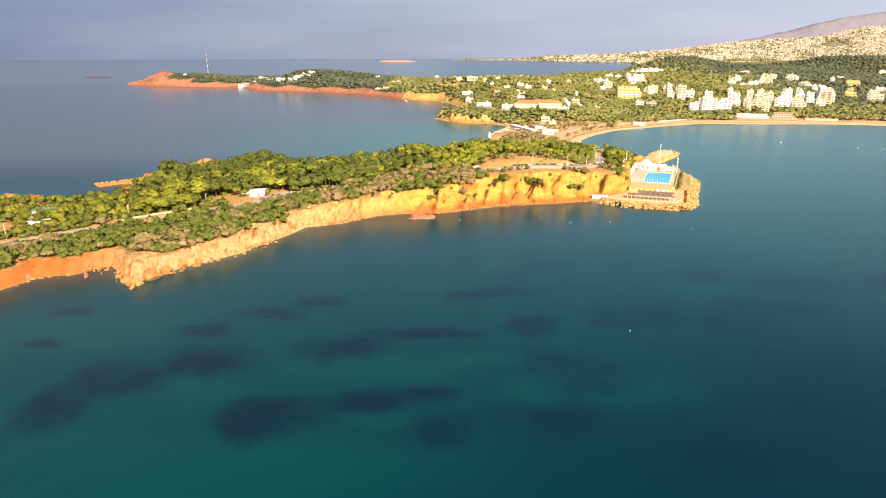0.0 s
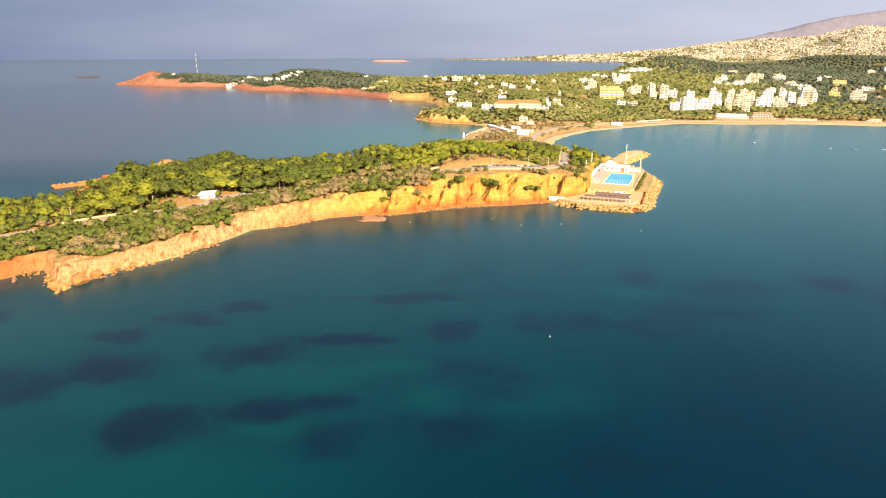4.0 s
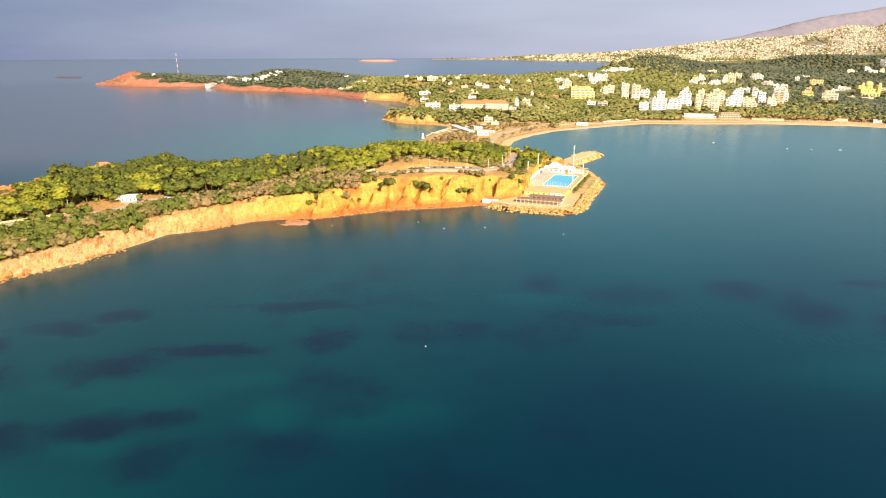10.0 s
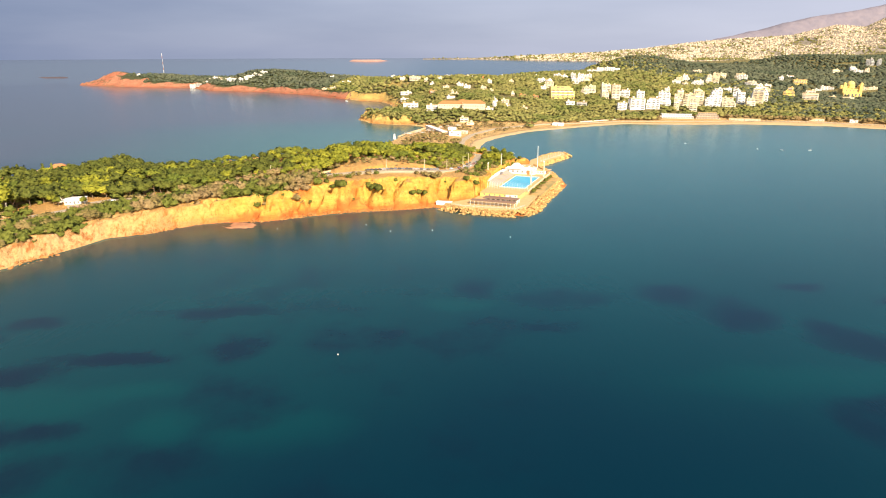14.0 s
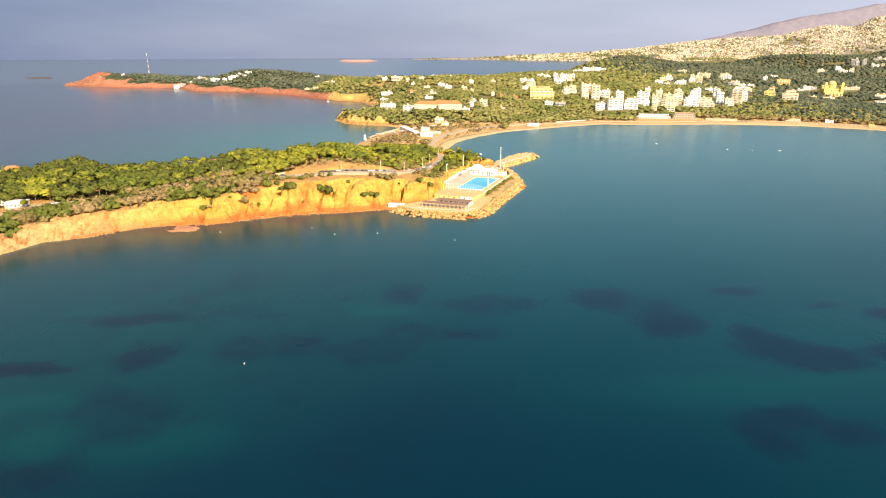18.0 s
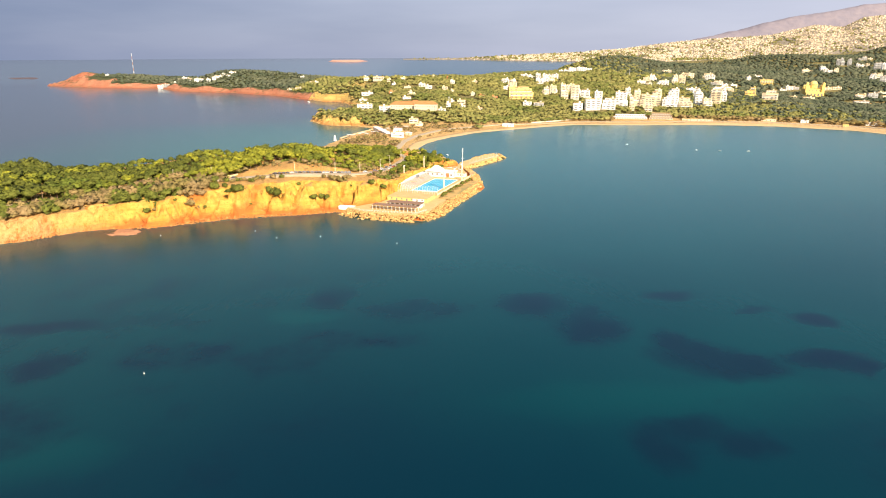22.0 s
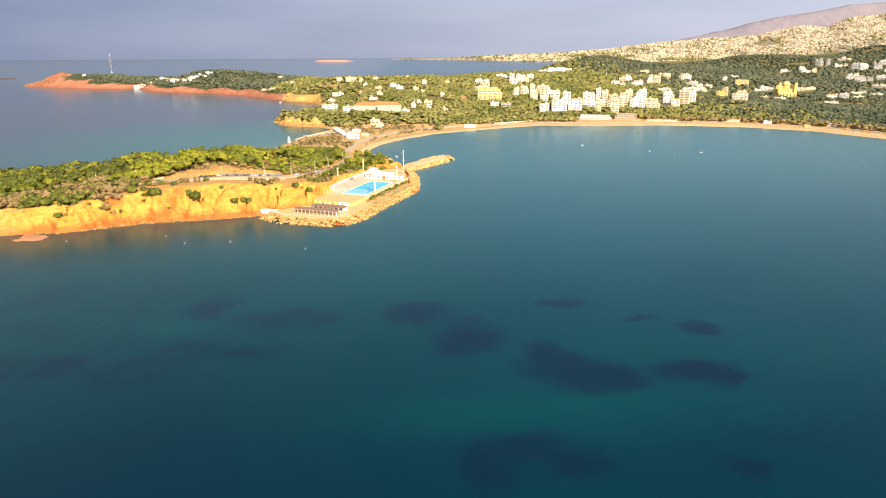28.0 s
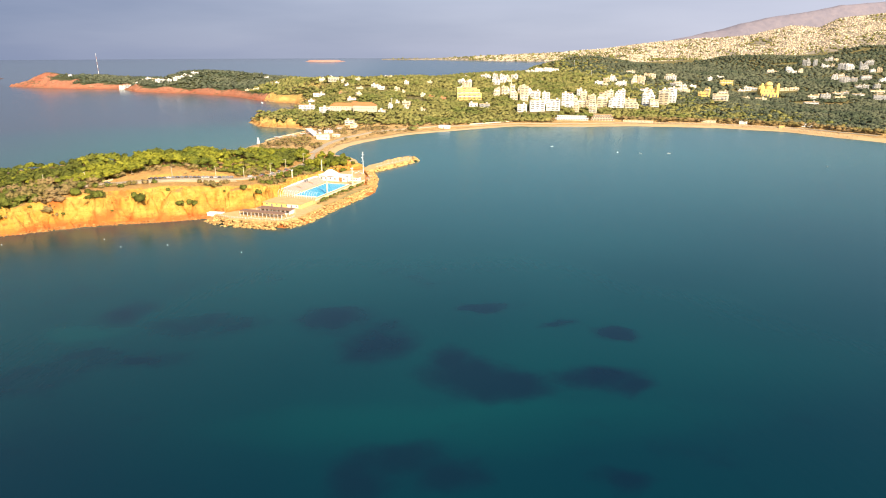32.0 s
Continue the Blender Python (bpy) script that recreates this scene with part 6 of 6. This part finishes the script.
# rocks of the shore
revetment("shore_boulders", "tumbled orange boulders along the foot of the cliff", [(-22, 443), (-59, 434), (-97, 424), (-133, 405), (-158, 404), (-177, 398), (-198, 376), (-217, 368)][::-1], 4.5, -0.5, 1.0, 150, 0.75, 44, 260, SHORE_BOULDERS)
revetment("headland_boulders", "cream and red boulders along the low shore", [(-231, 334), (-241, 312), (-260, 290), (-271, 275), (-281, 262), (-297, 288), (-315, 274), (-333, 269), (-338, 252), (-398, 220)][::-1], 6.0, -0.7, 1.2, 110, 0.9, 45, 150, SHORE_BOULDERS)
for k, (x, y, r, sz) in enumerate(((-277, 258, 4.5, 0.9), (-281, 262, 3.6, 0.9), (-272, 266, 5.2, 1.1), (-269, 275, 4.0, 1.1), (-264, 284, 3.6, 1.0), (-275, 254, 2.6, 0.6), (-318, 276, 4.2, 0.9), (-326, 272, 3.6, 0.9), (-332, 264, 3.0, 0.8), (-305, 268, 1.8, 0.5), (-300, 272, 1.3, 0.5), (-308, 272, 1.2, 0.5))):
    o = tagged(new("shore_rock", boulder_mesh(1.0, 60 + k, M["shore_rock" if k < 6 else "red_rock"])), "large weathered shore rock at the water's edge", "rock", "shore rocks")
    o.matrix_basis = pose(x, y, 0.2 * r, 10 * k, 7 * k, 50 * k) @ Matrix.Diagonal((r, r, r * sz, 1))


def slab_rock(gx, gy):
    d = 1 - ((gx + 145.5) / 8.0) ** 2 - ((gy - 391.5) / 6.5) ** 2 + 4.0 * fbm(gx, gy, 8, 4, 91)
    return 1.5 * np.clip(d, -0.6, 0.8)


tagged(sheet("rock_shelf", -158, -133, 379, 404, 0.7, slab_rock, M["red_rock"], -0.6), "flat reddish rock shelf just off the shore", "rock shelf", kind="structure")

# jetty on the far side
JETTY = [(-421, 491), (-384, 530), (-388, 536), (-425, 497)]
tagged(prism("pavement_jetty", JETTY, -2.0, 1.6, M["shore_rock"]), "reddish concrete jetty with a rock bank", "jetty", kind="structure")
revetment("jetty_boulders", "reddish boulders along the jetty", [(-386, 538), (-427, 497)], -4.0, 0.0, 1.8, 70, 1.3, 46, 60, SHORE_BOULDERS)

# ---- the bay: apartment blocks, villas, church, beach ----
WINDOW_MESH = box_bm(1.0, 0.16, 1.0)
win_me = bpy.data.meshes.new("window")
WINDOW_MESH.to_mesh(win_me)
WINDOW_MESH.free()
win_me.materials.append(M["glass"])
M["awning"] = surf("striped_awning_cloth", (0.55, 0.30, 0.14), (0.80, 0.62, 0.40), 0.6, 0.9, 0.0, per_object=0.3)
DEEP = {"white": "white rendered", "cream": "cream rendered", "yellow": "yellow rendered", "grey": "grey rendered", "tile": "terracotta"}


def block(x, y, w, storeys, wall, seed, name="apartment_block", detail=True, sunk=1.2):
    """A stepped apartment block: storeys of wall, balcony slabs with parapets, windows and a stair head on the roof."""
    g = random.Random(seed)
    h = 3.1
    d = min(max(9.0, w * 0.5), 16.0)
    z = ground_at(height_far, x, y) - sunk
    turn = -math.degrees(math.atan2(x, y)) * 0.55 + g.uniform(-14, 14)
    label = f"{DEEP[wall]} {storeys}-storey " + ("apartment block with balconies" if storeys > 3 else "villa with a flat roof") + g.choice((" among trees", " on the slope", " above the bay"))
    b = tagged(empty(name if storeys > 3 else "villa", x, y, z, turn), label, "building", "buildings round the bay")
    lean = g.choice((-1, 1))
    terraced = storeys > 3 and g.random() < 0.75
    bays = max(2, min(5, int(w / 6.5)))
    ww, x0, back = w, 0.0, 0.0
    for s in range(storeys):
        if terraced and s >= storeys // 2 and g.random() < 0.6:
            cut = w * g.uniform(0.06, 0.16)
            if ww - cut > 0.4 * w:
                ww, x0 = ww - cut, x0 + lean * cut / 2
            back = min(back + g.uniform(0.4, 1.6), d * 0.45)
        zz = sunk + s * h
        low = sunk if s == 0 else 0.0
        part("storey_wall", box_bm(ww, d - back, h + low, x0, back / 2, zz - low), M[wall], b)
        y0 = -d / 2 + back
        if s:
            part("balcony", box_bm(ww * g.uniform(0.82, 1.0), 1.7, 1.0, x0, y0 - 0.8, zz - 0.2), M[wall if g.random() < 0.75 else "white"], b)
        n = max(1, round(bays * ww / w))
        for k in range(n):
            if g.random() < 0.15:
                continue
            o = child(new("window", win_me), b)
            o.matrix_basis = pose(x0 - ww / 2 + ww * (k + 0.5) / n + g.uniform(-0.4, 0.4), y0 - 0.02, zz + 0.85) @ Matrix.Diagonal((ww / n * g.uniform(0.3, 0.72), 1, 1.45, 1))
        if detail and s and g.random() < 0.4:
            part("awning", box_bm(ww / n * 0.8, 1.4, 0.1, x0 - ww / 2 + ww * (g.randrange(n) + 0.5) / n, y0 - 0.8, zz + 2.6), M["awning"], b)
        if d > 9 and s < 6:
            o = child(new("window", win_me), b)
            o.matrix_basis = pose(x0 + ww / 2, back / 2, zz + 0.85, 0, 0, 90) @ Matrix.Diagonal((2.4, 1, 1.5, 1))
    top = storeys * h + sunk
    part("roof", box_bm(ww + 0.5, d - back + 0.5, 0.35, x0, back / 2, top), M["concrete"], b)
    part("stair_head", box_bm(3.0, 3.0, 2.2, x0 + lean * ww * 0.2, back / 2 + 1, top + 0.33), M[wall], b)
    return b


for gi, rows in enumerate((FRONT_BLOCKS, HILL_BLOCKS, EAST_BLOCKS, FAR_EAST_BLOCKS, VILLAS, CAPE_HOUSES, MORE_BLOCKS, SIDE_BLOCKS, SMALL_VILLAS)):
    for k, (x, y, w, st, wall) in enumerate(rows):
        # two in three far eastern blocks get cloud shade as grey wall colour
        if gi == 3 and k % 3:
            wall = "grey"
        if w < 30 or wall == "yellow":
            block(x, y, max(w, 6), st, wall, 100 * gi + k, detail=gi == 0)
            continue
        units = random.Random(900 + 100 * gi + k)
        n = 2 if w < 45 else 3
        for i in range(n):
            tall = max(1, st - units.choice((0, 0, 1, 2)))
            block(x - w / 2 + w * (i + 0.5) / n, y + units.uniform(-6, 9), w / n * units.uniform(0.72, 0.95), tall, wall if units.random() < 0.7 else units.choice(("cream", "grey")), 1000 + 100 * gi + 10 * k + i)

# old hotel with red tiled roofs
for x, y, w, d, hh, tr in ((-2, 1078, 40, 13, 8.5, -14), (36, 1060, 36, 13, 9.5, -14), (18, 1086, 18, 12, 10, -14)):
    hb = house("hotel_wing", x, y, w, d, hh, tr, "cream", "tile", "cream hotel wing under a long red tiled roof", openings=9, flat=False)
    for k in range(9):
        o = child(new("window", win_me), hb)
        o.matrix_basis = pose(-w / 2 + w * (k + 0.5) / 9, -d / 2 - 0.02, 5.2) @ Matrix.Diagonal((1.6, 1, 1.8, 1))

# yellow church: nave, transept, domes on drums, two bell towers
ch = tagged(empty("church", 939, 1522, ground_at(height_far, 939, 1522) - 0.5, -20), "yellow church with domes and twin bell towers", "church")
ch.scale = (1.2, 1.2, 1.3)
part("nave", box_bm(26, 34, 14, 0, 0, 0, 0.2), M["yellow"], ch)
part("transept", box_bm(38, 14, 14, 0, 3, 0, 0.2), M["yellow"], ch)
part("porch", box_bm(30, 8, 8, 0, -20, 0, 0.2), M["yellow"], ch)
for x, y, r, z in ((0, 3, 7.5, 14), (-11, -12, 3.2, 14), (11, -12, 3.2, 14), (-15, 3, 3.4, 14), (15, 3, 3.4, 14)):
    bm = cyl_bm(r, r, r * 0.75, x, y, z, 16)
    drum = part("drum", bm, M["yellow"], ch)
    bm = bmesh.new()
    bmesh.ops.create_uvsphere(bm, u_segments=18, v_segments=9, radius=r * 1.04, matrix=Matrix.Translation((x, y, z + r * 0.72)))
    bmesh.ops.delete(bm, geom=[v for v in bm.verts if v.co.z < z + r * 0.60], context="VERTS")
    part("dome", bm, M["yellow"], ch)
for sx in (-1, 1):
    part("bell_tower", box_bm(5, 5, 22, sx * 14, -17, 0, 0.15), M["yellow"], ch)
    bm = bmesh.new()
    bmesh.ops.create_uvsphere(bm, u_segments=12, v_segments=8, radius=2.8, matrix=Matrix.Translation((sx * 14, -17, 22.3)))
    part("cupola", bm, M["yellow"], ch)
for k in range(5):
    o = child(new("window", win_me), ch)
    o.matrix_basis = pose(-12 + 6 * k, -24.02, 1.5) @ Matrix.Diagonal((2.6, 1, 4.5, 1))
for k in range(4):
    o = child(new("window", win_me), ch)
    o.matrix_basis = pose(-9 + 6 * k, -17.05, 9.5) @ Matrix.Diagonal((1.8, 1, 3.0, 1))

# beach restaurant with its terraces
bar = tagged(empty("beach_restaurant", 370, 1058, ground_at(height_far, 370, 1058), -14), "long white beach restaurant with rows of windows", "restaurant")
for k, (w, d, z) in enumerate(((52, 10, -1.0), (46, 8, 2.6))):
    part("wall", box_bm(w, d, 3.8, 0, 2 * k, z), M["white"], bar)
    part("roof_terrace", box_bm(w + 1.6, d + 1.4, 0.35, 0, 2 * k, z + 3.6), M["white"], bar)
    for i in range(13):
        o = child(new("window", win_me), bar)
        o.matrix_basis = pose(-w / 2 + w * (i + 0.5) / 13, 2 * k - d / 2 - 0.02, z + 1.3) @ Matrix.Diagonal((2.4, 1, 1.7, 1))
bar2 = tagged(empty("beach_taverna", 418, 1050, ground_at(height_far, 418, 1050), -14), "cream stepped taverna with brown roofs", "taverna")
for k, (w, d, z) in enumerate(((36, 9, -1.0), (33, 8, 2.4), (28, 7, 5.6))):
    part("wall", box_bm(w, d, 3.3, 0, 3 * k, z), M["cream"], bar2)
    part("roof", box_bm(w + 1.2, d + 1.2, 0.4, 0, 3 * k - 0.3, z + 3.1), M["dark_roof" if k < 2 else "concrete"], bar2)
    for i in range(8):
        o = child(new("window", win_me), bar2)
        o.matrix_basis = pose(-w / 2 + w * (i + 0.5) / 8, 3 * k - d / 2 - 0.02, z + 0.9) @ Matrix.Diagonal((2.6, 1, 1.6, 1))
for x0, x1, y0, y1 in ((285, 340, 1052, 1062), (200, 280, 1006, 1048)):
    w, _, _ = strip("promenade_wall", [(x0, y0), ((x0 + x1) / 2, (y0 + y1) / 2), (x1, y1)], 1.2, height_far, 2.4, M["cream"], 5.0)
    tagged(w, "cream promenade wall behind the beach", "wall", "promenade walls")
promenade, _, _ = strip("road_beach", BEACH_ROAD, 7.5, both, 0.25, M["asphalt"], 8.0)
tagged(promenade, "beach road behind the sand", "road", kind="structure")

# sand of the bay: a gentle sheet over the shore
def sand_z(x, y):
    d = reach(x + 14 * fbm(x, y, 60, 3, 31), y + 14 * fbm(x, y, 60, 3, 32), COAST)
    wide = 14 + 15 * np.clip((x - 380) / 120, 0, 1)
    return np.where((d > -7) & (d < wide), np.where(d > 0, 0.3 + 0.062 * d, d * 0.2 + 0.3), -9.0)


tagged(sheet("beach", 0, 760, 716, 1060, 3.5, sand_z, M["sand"], -1.2), "long curving beach of golden sand", "beach", kind="structure")

# straw umbrellas in rows on the sand
M["straw"] = surf("straw_thatch", (0.42, 0.29, 0.15), (0.62, 0.46, 0.27), 2.0, 0.95, 0.4, 0.05, per_object=0.15)
umb = tagged(empty("beach_umbrella", 0, 0, 0), "straw beach umbrella on a wooden pole", "umbrella", "umbrellas on the beach")
part("canopy", cyl_bm(1.7, 0.12, 0.9, 0, 0, 1.9, 10), M["straw"], umb)
part("pole", cyl_bm(0.09, 0.09, 2.3, seg=6), M["bark"], umb)
first_umb = True
U_LINE = [(425, 1010), (480, 1009), (545, 991), (600, 956), (645, 915), (668, 870), (684, 820)]
urng = random.Random(8)
for (ax, ay), (bx, by) in zip(U_LINE, U_LINE[1:]):
    n = int(math.hypot(bx - ax, by - ay) / 6.0)
    for k in range(n):
        for row in range(2):
            if urng.random() < 0.12:
                continue
            f = (k + 0.5) / n
            dx, dy = (bx - ax) / math.hypot(bx - ax, by - ay), (by - ay) / math.hypot(bx - ax, by - ay)
            x, y = ax + (bx - ax) * f - dy * (8 * row - 3) * 1.0, ay + (by - ay) * f + dx * (8 * row - 3) * 1.0
            z = ground_at(sand_z, x, y)
            z = z if z > 0.2 else ground_at(height_far, x, y)
            m = pose(x, y, z, 0, 0, urng.uniform(0, 90))
            if first_umb:
                umb.matrix_basis, first_umb = m, False
            else:
                copy_thing(umb, m)

for x, y, w, d, hh, wall, roof, lab in ((617, 985, 11, 6, 4, "white", "white", "white beach hut behind the umbrellas"), (690, 935, 20, 6, 3.5, "white", "white", "long white beach pavilion on the sand"), (650, 936, 7, 5, 3.5, "yellow", "concrete", "small yellow beach kiosk"),
                                        (575, 1012, 22, 6, 3.5, "cream", "concrete", "cream beach pavilion behind the umbrellas"), (470, 1030, 46, 5, 3, "cream", "concrete", "long low cream beach cabins"), (715, 905, 26, 8, 3, "cream", "dark_roof", "low shaded cafe terrace behind the beach"),
                                        (160, 972, 16, 7, 4, "white", "white", "white beach canteen at the edge of the wood"), (-2, 905, 10, 7, 3.4, "white", "white", "white kiosk on the isthmus"), (14, 862, 8, 6, 3, "cream", "white", "small cream kiosk on the isthmus")):
    house("beach_hut", x, y, w, d, hh, -25, wall, roof, lab, openings=max(2, int(w / 5)))
row = tagged(empty("cabin_row", -25, 908, ground_at(both, -25, 908), -73), "long white row of bathing cabins on the isthmus", "cabins")
part("wall", box_bm(84, 7, 4.2, 0, 0, -1.5), M["white"], row)
part("roof", box_bm(85, 8.4, 0.3, 0, 0, 2.7), M["white"], row)
for k in range(20):
    part("door", box_bm(1.2, 0.14, 2.0, -38 + 4 * k, -3.52, 0.2), M["glass"], row)
beacon = tagged(empty("white_beacon", -78, 822, 0.6), "small white conical beacon on the shore", "beacon")
part("body", cyl_bm(2.0, 1.1, 6.0, seg=12), M["white"], beacon)
part("cap", cyl_bm(1.2, 0.3, 1.2, 0, 0, 6.0, 12), M["white"], beacon)
wreck, _, _ = strip("isthmus_wall", [(-75, 845), (-58, 900), (-40, 940)], 1.5, both, 1.8, M["dirt"], 5.0)
tagged(wreck, "pale wall along the isthmus shore", "wall")

# tall lattice mast on the far cape, slim aerials on the hill
lat = tagged(empty("radio_mast", -1108, 2572, ground_at(height_far, -1108, 2572) - 1), "tall thin red and white radio mast on the cape", "mast")
for k in range(8):
    part("section", cyl_bm(0.9 - 0.05 * k, 0.85 - 0.05 * k, 10.6, 0, 0, 10.6 * k, 6), M["white" if k % 2 else "red_rock"] if k < 7 else M["white"], lat)
for x, y, hi in ((686, 2417, 26), (613, 1883, 20), (75, 1125, 20)):
    a = tagged(empty("aerial", x, y, ground_at(height_far, x, y) - 1), "slim grey aerial standing in the woods", "aerial", "aerials")
    part("pole", cyl_bm(0.8, 0.4, hi, seg=6), M["metal"], a)
    part("crossbar", box_bm(4, 0.4, 0.4, 0, 0, hi * 0.9), M["metal"], a)

# boats and buoys
boat("sailing_yacht", -243, 1529, -0.3, 13, 30, "white yacht at anchor below the red cliffs", mast=14)
for k, (x, y) in enumerate(((346, 725), (369, 716), (400, 713), (282, 776), (521, 620))):
    boat("motor_boat", x, y, -0.15, 3.6, 40 * k, "small white open boat moored in the bay", cabin=k % 2 == 0, group="boats in the bay")
boat("motor_boat", -188, 560 + 60, -0.15, 5.5, 60, "small white boat off the headland", group="boats in the bay")
boat("motor_boat", 62, 700, -0.15, 5.5, 20, "small white boat by the breakwater", group="boats in the bay")
M["buoy"] = surf("white_buoy", (0.75, 0.74, 0.66), (0.85, 0.84, 0.76), 1.0, 0.5, 0.0)
for x, y in ((-54, 207), (-22, 378), (-48, 376), (-65, 392), (25, 362), (-120, 395 - 12)):
    bo = tagged(empty("mooring_buoy", x, y, -0.35), "white round mooring buoy on the water", "buoy", "mooring buoys")
    bm = bmesh.new()
    bmesh.ops.create_uvsphere(bm, u_segments=12, v_segments=8, radius=0.24, matrix=pose(0, 0, 0.5) @ Matrix.Diagonal((1, 1, 0.85, 1)))
    part("float", bm, M["buoy"], bo)
    part("ring", cyl_bm(0.12, 0.08, 0.3, 0, 0, 0.8, 8), M["metal"], bo)
